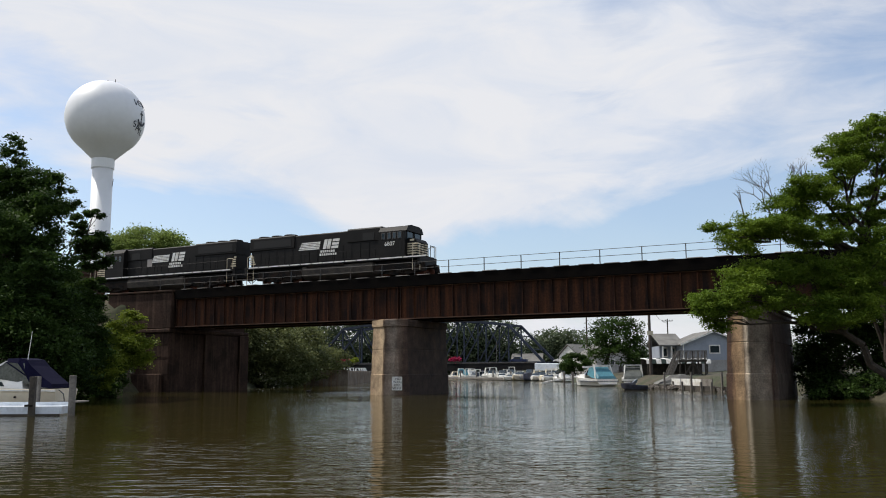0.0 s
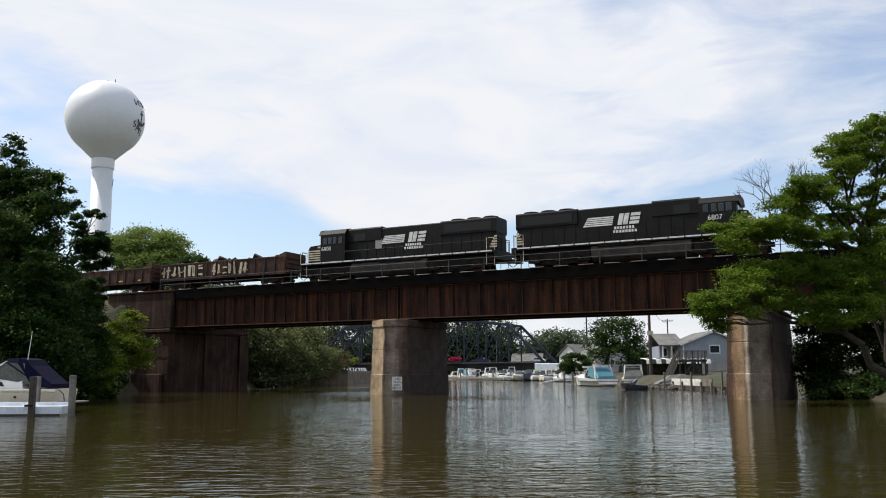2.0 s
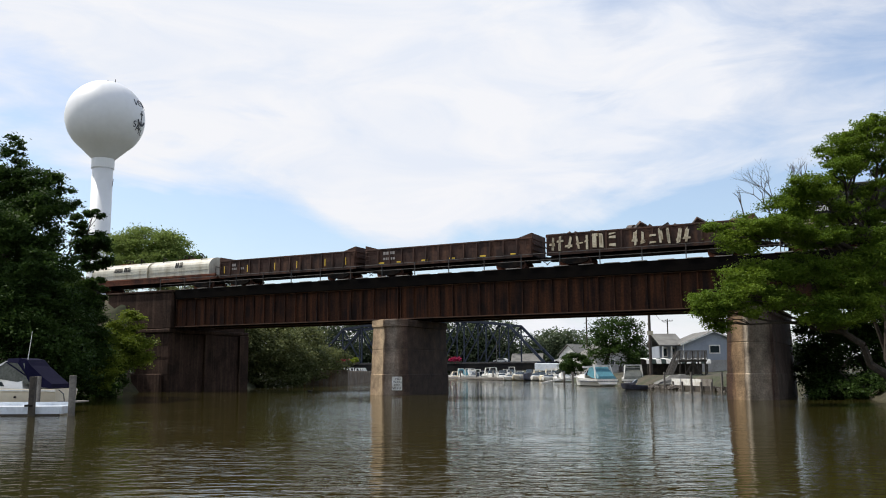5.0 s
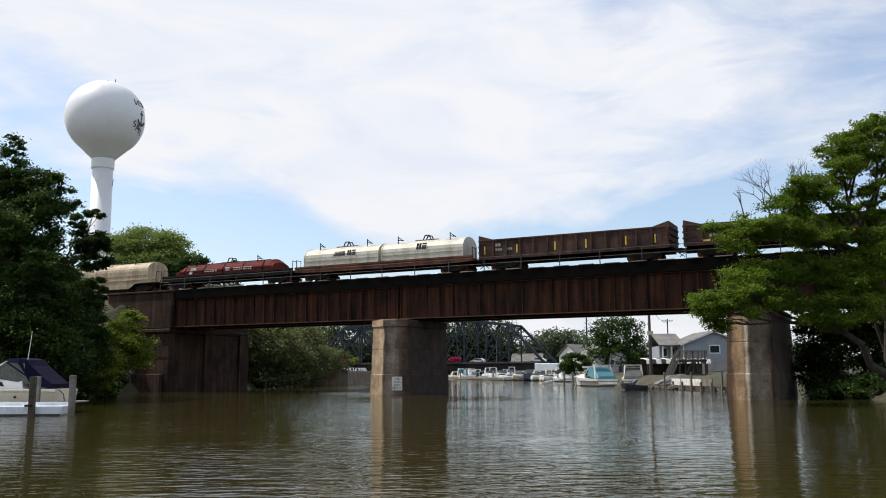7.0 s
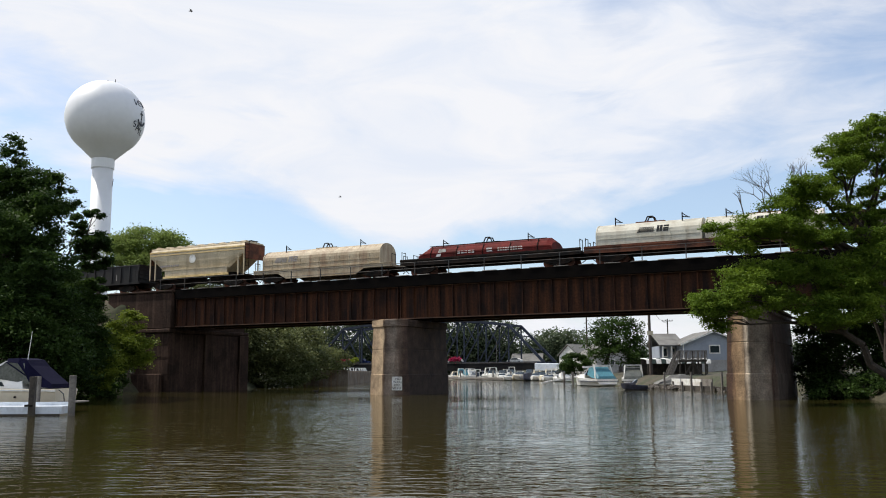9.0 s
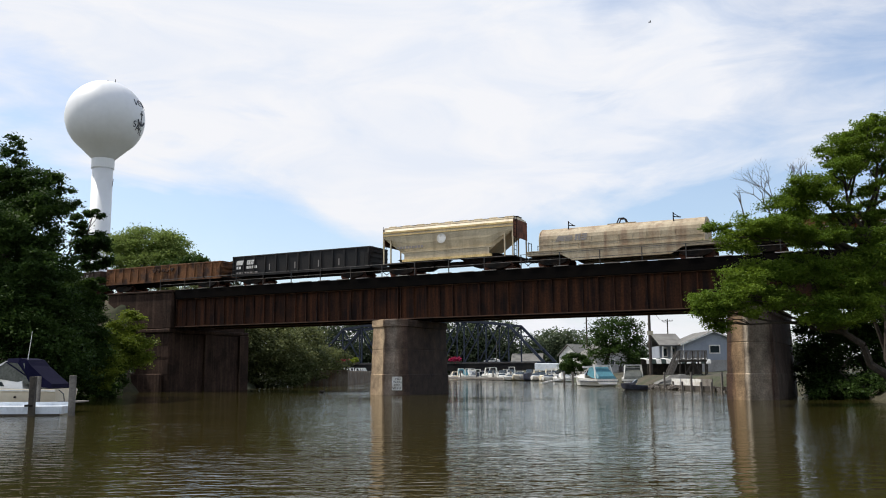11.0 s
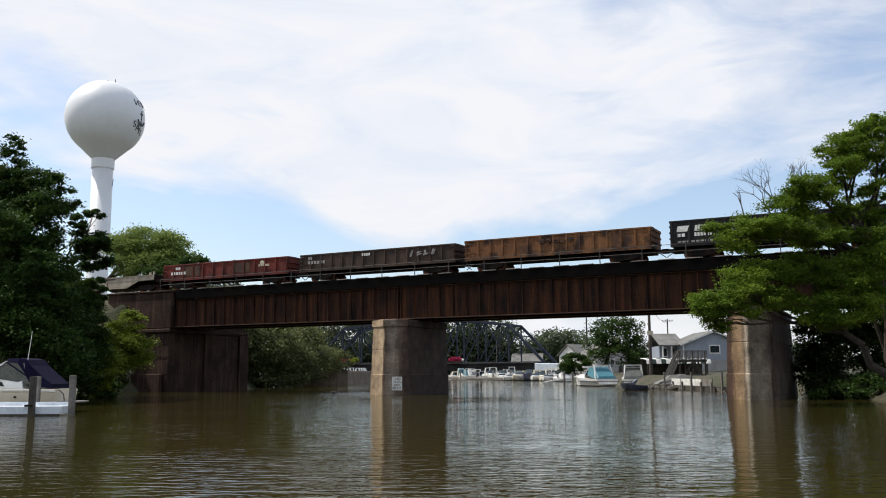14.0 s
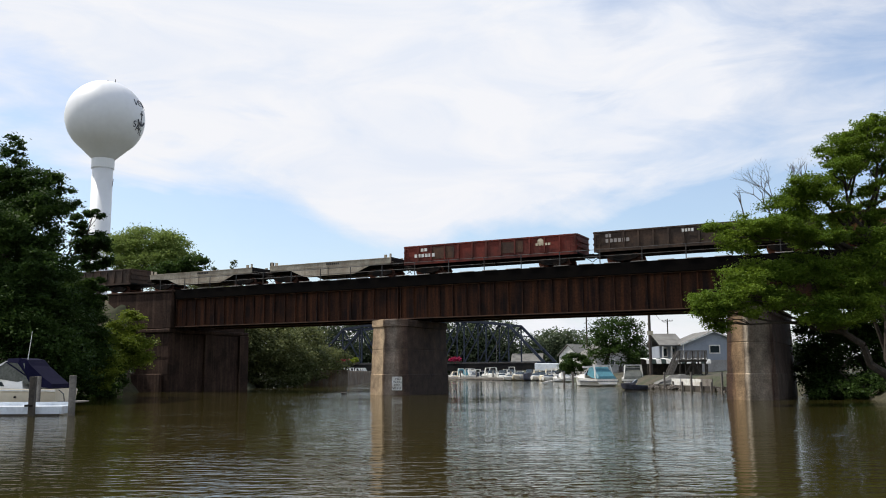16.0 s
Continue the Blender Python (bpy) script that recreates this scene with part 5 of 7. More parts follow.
    graffiti(g, -1.2, 1.4, 1.85, 2.15, RUST_EDGE, 5)
    g = gondola(-197.75, 7.85, 2.42, GON_BROWN, "brown-black gondola with faded white lettering", ribs=14)
    small_letters(g, -6.9, 2.0, 0.5, 0.24, GREY_MARK, SIDE - 0.01, 2)
    small_letters(g, -6.9, 1.6, 1.9, 0.28, GREY_MARK, SIDE - 0.01, 6)
    graffiti(g, 3.6, 6.0, 1.6, 2.2, GREY_MARK, 8)
    small_letters(g, -1.2, 2.0, 0.9, 0.22, WHITE, SIDE - 0.01, 4)
    g = gondola(-214.6, 7.65, 2.45, GON_RED, "red-oxide gondola with white lettering", ribs=12)
    small_letters(g, -6.0, 1.98, 0.7, 0.26, WHITE, SIDE - 0.01, 2)
    small_letters(g, -6.6, 1.5, 2.0, 0.28, WHITE, SIDE - 0.01, 6)
    mark(g, -5.0, -2.9, 1.3, 2.3, RUST_EDGE, SIDE + 0.045)
    mark(g, 1.2, 3.2, 1.35, 2.25, RUST_EDGE, SIDE + 0.045)
    bm = tube(bmesh.new(), (4.7, SIDE - 0.01, 2.05), (4.7, SIDE + 0.01, 2.05), 0.26, n=16)
    part("round_emblem", bm, CREAM, g)
    small_letters(g, 4.3, 1.75, 1.3, 0.2, CREAM, SIDE - 0.01, 5)
    well_flat(-230.0, 6.45, "low pale grey flat car with deep side sills")
    well_flat(-245.1, 6.45, "low pale grey flat car with deep side sills")
    gondola(-262.0, 7.7, 2.45, GON_BROWN, "dark brown gondola behind the flat cars", ribs=14)


build_train()


# ---------------------------------------------------------------- trees and bushes
PATHS = []
# left bank: tall maple mass
tree("maple_tree", (-34.0, 60.0, 1.2), [(-31.19, 60.00, 15.39, 1.57, 2.40, 2.43), (-29.44, 60.00, 14.97, 1.18, 2.00, 1.73), (-27.59, 59.00, 14.35, 0.93, 1.80, 1.54), (-27.44, 58.00, 11.79, 1.67, 2.20, 2.08), (-28.94, 57.00, 10.10, 2.61, 3.00, 2.98), (-26.70, 58.00, 9.07, 1.52, 2.00, 1.71), (-26.79, 55.00, 6.17, 2.52, 2.60, 2.52), (-25.93, 58.00, 5.63, 1.90, 2.20, 2.08), (-33.16, 60.00, 12.15, 2.35, 3.50, 4.71)],
     110000, 0.21, LEAF_DARK, "tall dark green maple on the river bank", 0.45, seed=3, spread=0.42, clumps=16, shell=0.5, scatter=3)
tree("maple_tree", (-32.5, 64.0, 1.2), [(-26.29, 64.00, 13.65, 0.63, 0.60, 0.38), (-27.31, 64.00, 12.80, 0.50, 0.70, 0.75), (-26.71, 64.00, 11.08, 0.67, 0.90, 0.92), (-25.84, 64.00, 10.74, 0.92, 1.20, 1.42), (-26.22, 63.00, 8.01, 1.40, 1.60, 1.65), (-26.52, 63.00, 5.95, 1.81, 1.80, 2.06), (-25.56, 62.00, 3.47, 1.82, 1.80, 1.82)],
     52000, 0.21, LEAF_DARK, "slender dark green tree beside the abutment", 0.22, seed=8, spread=0.34, clumps=18, shell=0.5)
# hidden behind the front maple, added to throw shade on the abutment
tree("maple_tree", (-37.5, 76.0, 1.2), [(-37.5, 76, 10.5, 3.6, 3.6, 3.2), (-35.5, 77.5, 8.0, 2.8, 3.0, 2.8), (-39.5, 75, 8, 3.2, 3.2, 3), (-36, 75.5, 5.5, 3.0, 3.0, 2.6)],
     36000, 0.26, LEAF_DARK, "dark green maple hidden behind the others, added to shade the abutment", 0.35, seed=17, spread=0.5, group="")
tree("shrub", (-30.0, 62.5, 0.8), [(-24.59, 67.00, 5.67, 1.14, 0.90, 0.88), (-25.28, 66.00, 3.56, 1.90, 1.40, 1.55), (-23.70, 67.00, 3.50, 1.31, 1.10, 1.14), (-25.50, 63.00, 2.28, 2.06, 1.40, 1.65)],
     40000, 0.18, LEAF_BUSH, "bright yellow-green shrub against the abutment", 0.1, seed=12, spread=0.4, category="bush")
tree("shrub", (-33.0, 53.0, 0.8), [(-26.35, 53.00, 3.60, 2.42, 2.00, 2.08), (-24.78, 55.00, 2.59, 2.16, 2.00, 1.98), (-27.85, 53.00, 5.33, 2.08, 2.00, 2.08)],
     36000, 0.2, LEAF_DARK, "dark overhanging shrub behind the moored boat", 0.12, seed=14, spread=0.45, category="bush")
tree("shrub", (-30.5, 68.0, 0.6), [(-27.90, 67.00, 0.59, 2.63, 1.50, 0.96), (-27.16, 70.00, 1.42, 1.83, 1.40, 1.56), (-27.04, 62.00, 1.09, 2.43, 1.60, 1.38)],
     12000, 0.26, LEAF_DARK, "low dark shrub at the water's edge", 0.08, seed=15, spread=0.4, category="bush")
# behind the railway bank
tree("broadleaf_tree", (-58.0, 130.0, 6.0), [(-44.57, 130.00, 20.96, 4.67, 4.50, 2.72), (-47.96, 130.00, 20.11, 2.97, 3.50, 2.55), (-41.53, 130.00, 20.08, 2.72, 3.50, 2.72), (-39.15, 128.00, 18.51, 2.18, 2.50, 1.51), (-43.75, 128.00, 17.68, 5.86, 4.00, 2.01)],
     42000, 0.32, LEAF_PALE, "pale green rounded tree behind the railway bank", 0.4, seed=21, spread=0.6)
tree("broadleaf_tree", (-40.0, 120.0, 6.0), [(-34.70, 120.00, 16.83, 1.73, 2.00, 1.10), (-38.22, 120.00, 15.89, 3.14, 2.00, 1.10)], 7000, 0.36, LEAF_DARK, "small dark tree behind the railway bank", 0.15, seed=22, spread=0.5)
for i, (cx, cz) in enumerate(((-34.25, 17.28), (-31.18, 18.30), (-33.03, 16.96))):
    tree("spruce_tree", (cx, 128.0, 6.5), [(cx, 128, cz - 0.8, 0.5, 0.5, 0.9), (cx, 128, cz - 2.6, 1.0, 1.0, 1.2), (cx, 128, cz - 4.6, 1.5, 1.5, 1.4)],
         1800, 0.3, LEAF_FAR, "small dark spruce behind the railway bank", 0.1, seed=30 + i, spread=0.3, group="spruces behind the bank")
# under the bridge, left bank beyond
tree("riverside_tree", (-27.0, 108.0, 1.0), [(-21.67, 106.00, 4.50, 3.81, 3.00, 3.12), (-24.00, 104.00, 5.81, 2.04, 2.50, 3.06), (-19.60, 110.00, 3.17, 3.24, 3.00, 2.59), (-18.44, 116.00, 4.73, 2.58, 3.00, 3.03), (-20.91, 106.00, 1.44, 4.16, 2.50, 1.80)],
     30000, 0.34, LEAF_BANK, "dark green trees on the shaded bank beyond the bridge", 0.3, seed=41, spread=0.55)
tree("riverside_tree", (-22.5, 128.0, 1.0), [(-18.37, 126.00, 3.34, 3.29, 3.00, 2.47), (-16.42, 130.00, 3.38, 2.21, 2.50, 1.87), (-24.11, 140.00, 7.14, 4.58, 4.00, 2.75), (-35.12, 118.00, 12.14, 4.63, 3.00, 1.85), (-28.63, 120.00, 11.89, 3.92, 3.00, 1.73), (-25.04, 122.00, 8.85, 3.99, 3.00, 2.39), (-39.87, 116.00, 12.37, 3.03, 3.00, 1.82)],
     30000, 0.34, LEAF_BANK, "green riverside tree beyond the bridge", 0.25, seed=42, spread=0.5)
# right bank: layered locust in front of the bridge
tree("locust_tree", (26.5, 50.5, 1.0), [
     (25.46, 50.00, 15.83, 1.63, 2.20, 1.01), (23.70, 50.00, 14.80, 1.37, 1.80, 0.85), (26.20, 50.00, 14.2, 1.6, 2.40, 0.75), (23.15, 49.00, 13.36, 1.47, 1.80, 0.64), (25.4, 50.00, 12.2, 1.7, 2.40, 0.5), (21.74, 49.00, 11.87, 1.54, 1.80, 0.90),
     (20.07, 49.00, 11.21, 1.54, 1.80, 0.99), (17.68, 48.00, 9.90, 1.51, 1.60, 0.72), (16.6, 48.00, 9.25, 1.1, 1.50, 0.8), (19.58, 48.00, 9.73, 1.88, 1.80, 0.72), (21.25, 49.00, 9.1, 1.4, 1.80, 0.4), (23.7, 50.0, 10.9, 1.3, 1.8, 0.55), (25.3, 50.0, 10.6, 1.3, 2.0, 0.55), (24.6, 49.0, 9.4, 1.5, 2.0, 0.55)],
     120000, 0.125, LEAF_LOCUST, "layered bright green locust tree leaning over the water", 0.3, seed=51, spread=0.4, flat=0.42, shell=0.3, clumps=24, scatter=2)
tree("locust_tree", (25.5, 49.0, 0.8), [
     (17.53, 48.00, 7.02, 1.88, 1.80, 0.97), (15.09, 47.00, 5.69, 1.29, 1.40, 0.86), (14.30, 47.00, 5.23, 0.77, 1.00, 0.86), (16.79, 47.00, 5.68, 1.84, 1.60, 0.95), (20.07, 48.00, 7.33, 1.88, 2.00, 0.97), (20.45, 47.00, 5.20, 1.38, 1.60, 0.86), (22.57, 48.00, 7.00, 1.57, 2.00, 1.22),
     (22.29, 47.00, 5.19, 1.54, 1.80, 0.95), (24.49, 48.00, 7.31, 0.94, 2.00, 1.63), (14.88, 47.00, 4.46, 0.61, 0.70, 0.46), (21.01, 47.00, 4.43, 1.23, 1.40, 0.55)],
     105000, 0.125, LEAF_LOCUST, "low spreading locust with green sprays before the pier", 0.22, seed=52, spread=0.4, flat=0.42, shell=0.3, clumps=24, scatter=2)
tree("bank_shrub", (30.0, 61.5, 0.6), [(28.73, 62.00, 2.44, 2.43, 2.50, 2.84), (27.13, 63.00, 2.05, 1.24, 2.00, 1.89), (31.20, 62.00, 3.22, 2.03, 3.00, 3.65), (26.85, 63.00, 4.08, 0.99, 2.00, 2.06), (27.68, 60.00, 0.69, 2.75, 1.60, 0.94), (27.64, 56.00, 0.66, 1.83, 1.40, 0.88), (25.53, 57.00, 0.21, 1.49, 1.00, 0.52), (33.00, 62.00, 5.63, 2.43, 3.00, 3.65)],
     60000, 0.21, LEAF_DARK, "dense dark shrubs under the bridge end", 0.14, seed=53, spread=0.5, category="bush")


def dead_branches():
    t = thing("dead_branch", Matrix.Translation((26.0, 50.3, 9.0)), "bare grey dead branches above the green crown", "branch")
    rng = random.Random(9)

    def grow(bm, p, d, length, r, depth):
        e = p + d * length
        tube(bm, p, e, r, r * 0.6, 5)
        if depth == 0:
            return
        for _ in range(3 if depth > 1 else 2):
            nd = (d + Vector((rng.uniform(-0.9, 0.7), rng.uniform(-0.5, 0.5), rng.uniform(-0.35, 0.7)))).normalized()
            grow(bm, p.lerp(e, rng.uniform(0.9, 0.99)), nd, length * rng.uniform(0.55, 0.8), r * 0.55, depth - 1)
    for base, tip, d in (((20.21, 50.0, 10.55), (19.05, 50.0, 12.51), 4), ((19.39, 50.0, 10.71), (18.62, 50.0, 12.02), 4), ((20.86, 50.0, 11.69), (20.59, 50.0, 13.00), 4), ((17.34, 49.0, 10.56), (17.14, 49.0, 11.62), 2), ((21.52, 50.0, 12.18), (21.25, 50.0, 13.26), 3)):
        bm = bmesh.new()
        a = Vector(base) - Vector((26.0, 50.3, 9.0))
        b2 = Vector(tip) - Vector((26.0, 50.3, 9.0))
        grow(bm, a, (b2 - a).normalized(), (b2 - a).length * 0.72, 0.05, d)
        part("twigs", bm, DEADWOOD, t)
    bm = bmesh.new()
    limb(bm, (0.5, 0.2, -8.3), Vector((21.78, 50.00, 10.89)) - Vector((26.0, 50.3, 9.0)), 0.14, 0.05, 5, 5, 0.04)
    part("stem", bm, BARK, t)


dead_branches()

# trees by the house and the far wood
tree("shade_tree", (24.5, 135.0, 1.2), [(26.44, 133.00, 7.52, 4.00, 4.00, 2.96), (23.79, 133.00, 5.81, 2.61, 3.50, 2.26), (28.96, 133.00, 5.36, 2.09, 3.00, 2.43), (26.13, 132.00, 4.07, 4.31, 4.00, 1.90), (27.36, 133.00, 9.07, 2.61, 3.00, 1.74)],
     9500, 0.36, LEAF_DARK, "dark green shade tree beside the house", 0.3, seed=61, spread=0.5, shell=0.4, clumps=14)
tree("shrub", (19.5, 128.0, 1.0), [(19.34, 128.00, 3.04, 2.01, 1.80, 1.17), (18.10, 127.00, 2.38, 1.16, 1.20, 0.83)], 7000, 0.3, LEAF_DARK, "round green shrub by the marina", 0.1, seed=62, spread=0.4, category="bush")


def far_wood():
    rng = np.random.default_rng(70)
    lobes = []
    for px in np.arange(-140, 150, 5.0):
        h = 13 + 4 * math.sin(px * 0.19) + 3 * math.sin(px * 0.53 + 1) + rng.uniform(-1.5, 1.5)
        h *= 0.72 if px > 25 else 1.0
        y = 330 + rng.uniform(-12, 12) + (30 if px > 45 else 0)
        lobes.append((px, y, h * 0.62, 6.0, 4.0, h * 0.42))
        lobes.append((px + 2, y, h * 0.25, 6.0, 4.0, h * 0.3))
    me = leaf_mesh("far_wood", clumps_in(lobes, 150000, 71, 0.3, 1.7, 16), 1.15, 72, 0.7)
    me.materials.append(LEAF_FAR)
    tagged(new("far_wood", me), "dark green belt of far trees", "woodland", kind="stuff")


far_wood()
for i, (x, z, w) in enumerate(((46.0, 15.5, 6.0), (38.0, 16.0, 6.0), (5.0, 24.0, 9.0), (-18.0, 24.0, 9.0), (18.0, 21.0, 8.0), (-40.0, 25.0, 9.0))):
    tree("far_tree", (x, 312.0, 1.5), [(x, 312, z - w * 0.6, w, w, w * 0.6), (x - w * 0.5, 312, z - w * 1.1, w * 0.7, w, w * 0.6), (x + w * 0.5, 312, z - w * 1.15, w * 0.8, w, w * 0.6), (x, 312, z - w * 1.7, w, w, w * 0.6)],
         6500, 0.95, LEAF_FAR, "far broadleaf tree behind the road bridge", 0.5, seed=80 + i, spread=1.5, group="far trees")


# ---------------------------------------------------------------- road bridge in the distance
ROAD = Matrix.Translation((-4.2, 262.0, 0)) @ pose(0, 0, 0, 0, 0, -26)


def truss_bridge():
    m = ROAD
    t = thing("truss_bridge", m, "blue-grey steel through truss road bridge", "bridge")
    part("road_deck", boxed(-36.0, 36.0, -5.2, 5.2, 2.0, 4.0), ROAD_DECK, t)
    part("kerb_rail", boxed(-36.0, 36.0, -5.3, -5.2, 4.0, 4.3), STEEL, t)
    n = 10
    us = [-38.0] + [-27.6 + 55.2 * i / (n - 2) for i in range(n - 1)] + [38.0]
    top = [4.2] + [4.2 + 10.6 + 2.2 * math.sin(math.pi * (i - 1) / (n - 2)) for i in range(1, n)] + [4.2]
    for y in (-5.0, 5.0):
        for i in range(n):
            p, q = (us[i], y, top[i]), (us[i + 1], y, top[i + 1])
            part("end_post" if i in (0, n - 1) else "top_chord", bar(bmesh.new(), p, q, 0.6, 0.7), TRUSS_BLUE, t)
            part("bottom_chord", bar(bmesh.new(), (us[i], y, 4.2), (us[i + 1], y, 4.2), 0.4, 0.5), TRUSS_BLUE, t)
            if 0 < i:
                part("vertical", bar(bmesh.new(), (us[i], y, 4.2), (us[i], y, top[i]), 0.35, 0.35), TRUSS_BLUE, t)
            if 0 < i < n - 1:
                a, b2 = ((us[i], y, top[i]), (us[i + 1], y, 4.2)) if i < n / 2 else ((us[i], y, 4.2), (us[i + 1], y, top[i + 1]))
                part("diagonal", bar(bmesh.new(), a, b2, 0.3, 0.35), TRUSS_BLUE, t)
                mid = ((us[i] + us[i + 1]) / 2, y, (4.2 + top[i]) / 2)
                part("sub_diagonal", bar(bmesh.new(), mid, (us[i + 1], y, top[i + 1]) if i < n / 2 else (us[i], y, top[i]), 0.22, 0.25), TRUSS_BLUE, t)
    for i in range(1, n):
        part("top_strut", bar(bmesh.new(), (us[i], -5, top[i]), (us[i], 5, top[i]), 0.3, 0.4), TRUSS_BLUE, t)
        if i < n - 1:
            part("sway_brace", bar(bmesh.new(), (us[i], -5, top[i]), (us[i + 1], 5, top[i + 1]), 0.2, 0.25), TRUSS_BLUE, t)
    for k in (0.35, 0.7):
        for e in (0, n - 1):
            a = Vector((us[0 if e == 0 else n], 0, 4.2)).lerp(Vector((us[1 if e == 0 else n - 1], 0, top[1])), k)
            part("portal_strut", bar(bmesh.new(), (a.x, -5, a.z), (a.x, 5, a.z), 0.25, 0.3), TRUSS_BLUE, t)
    for e in (-1, 1):
        part("abutment_block", boxed(min(e * 35.6, e * 43), max(e * 35.6, e * 43), -6, 6, -1, 3.9, bevel=0.1), DOCK_WHITE, t)
    part("river_pier", boxed(-37, -33, -6, 6, -2, 2.0, bevel=0.2), BLOCKWORK, t)
    part("approach_road", boxed(36.0, 120, -5, 5, 3.0, 3.9), ROAD_DECK, t)
    part("approach_road", boxed(-120, -36.0, -5, 5, 3.0, 3.9), ROAD_DECK, t)
    for x in (-14, 2.5, 24):
        part("lamp_post", tube(bmesh.new(), (x, -5.3, 4.0), (x, -5.3, 10.2), 0.12, n=6), STEEL, t)


truss_bridge()


def flower_basket(x, y, z, material, w, label):
    lob = [(0, 0, 0, w, 0.5, 0.75), (w * 0.5, 0, 0.2, w * 0.5, 0.5, 0.6), (-w * 0.5, 0, -0.1, w * 0.5, 0.5, 0.6)]
    t = thing("flower_basket", Matrix.Translation((x, y, z)), label, "flowers", "flowers on the road bridge")
    me = leaf_mesh("blossom", clumps_in(lob, 1800, 5, 0.3, 0.4, 20), 0.3, 6, 0.8)
    me.materials.append(material)
    o = new("blossom", me)
    o.parent = t
    part("trough", boxed(-w, w, -0.3, 0.3, -1.2, -0.35, bevel=0.05), TIMBER_DARK, t)


for u, material, w, label in ((11.4, PINK, 1.7, "pink flower trough on the road bridge railing"), (5.2, LIME, 1.3, "yellow-green plant trough on the road bridge railing"),
                              (-22.8, LIME, 1.3, "yellow-green plant trough on the road bridge railing"), (-27.2, PINK, 1.9, "pink flower trough on the road bridge railing")):
    q = ROAD @ Vector((u, -5.6, 5.15))
    flower_basket(q.x, q.y, q.z, material, w, label)


def road_car(start, paint, label, pick=False):
    """A small road vehicle with cabin, glass, wheels."""
    t = thing("pickup_truck" if pick else "car", Matrix.Translation(start), label, "vehicle", "traffic on the road bridge")
    body = [(-2.6, 0.45), (2.6, 0.45), (2.6, 1.05), (1.4, 1.1), (0.7, 1.75), (-0.9, 1.78), (-1.05, 1.12), (-2.6, 1.1)] if pick else \
           [(-2.2, 0.4), (2.2, 0.4), (2.2, 0.85), (1.3, 0.95), (0.6, 1.45), (-1.0, 1.48), (-1.8, 1.0), (-2.2, 0.95)]
    bm = extrude_xz(bmesh.new(), [(-x, z) for x, z in body], -0.9, 0.9)
    bmesh.ops.bevel(bm, geom=bm.edges[:], offset=0.06, segments=2, affect="EDGES")
    part("body", bm, paint, t)
    part("side_window", extrude_xz(bmesh.new(), [(-0.55, 1.68), (0.8, 1.7), (0.85, 1.18), (-1.0, 1.18)] if pick else [(-0.5, 1.4), (0.9, 1.42), (1.4, 1.02), (-1.0, 1.0)], -0.915, -0.905), GLASS, t)
    for x in (-1.6, 1.6):
        for y in (-0.8, 0.8):
            part("wheel", tube(bmesh.new(), (x, y - 0.1, 0.36), (x, y + 0.1, 0.36), 0.36, n=16), TYRE, t)
    return t


def drives(t, x0, x1, t0, t1):
    """Steady drive along the far road, from t0 to t1 and on."""
    v = (x1 - x0) / (t1 - t0)
    PATHS.append((t, [(a, ROAD @ Matrix.Translation(((x0 + v * (a - t0) + 4.2) * 1.06, -2.6, 4.0))) for a in (0.0, 4.0, 8.0, 12.0, 16.0)]))


blue = road_car((24, 258.5, 4.0), CAR_BLUE, "dark blue pickup truck on the road bridge", True)
drives(blue, 23.6, 4.7, 0.0, 3.5)
w1 = road_car((12, 258.5, 4.0), WHITE, "white car on the road bridge")
drives(w1, 12.0, 5.2, 7.0, 9.0)
w2 = road_car((60, 258.5, 4.0), WHITE, "white car crossing the road bridge later")
drives(w2, 11.0, 4.0, 12.5, 14.6)


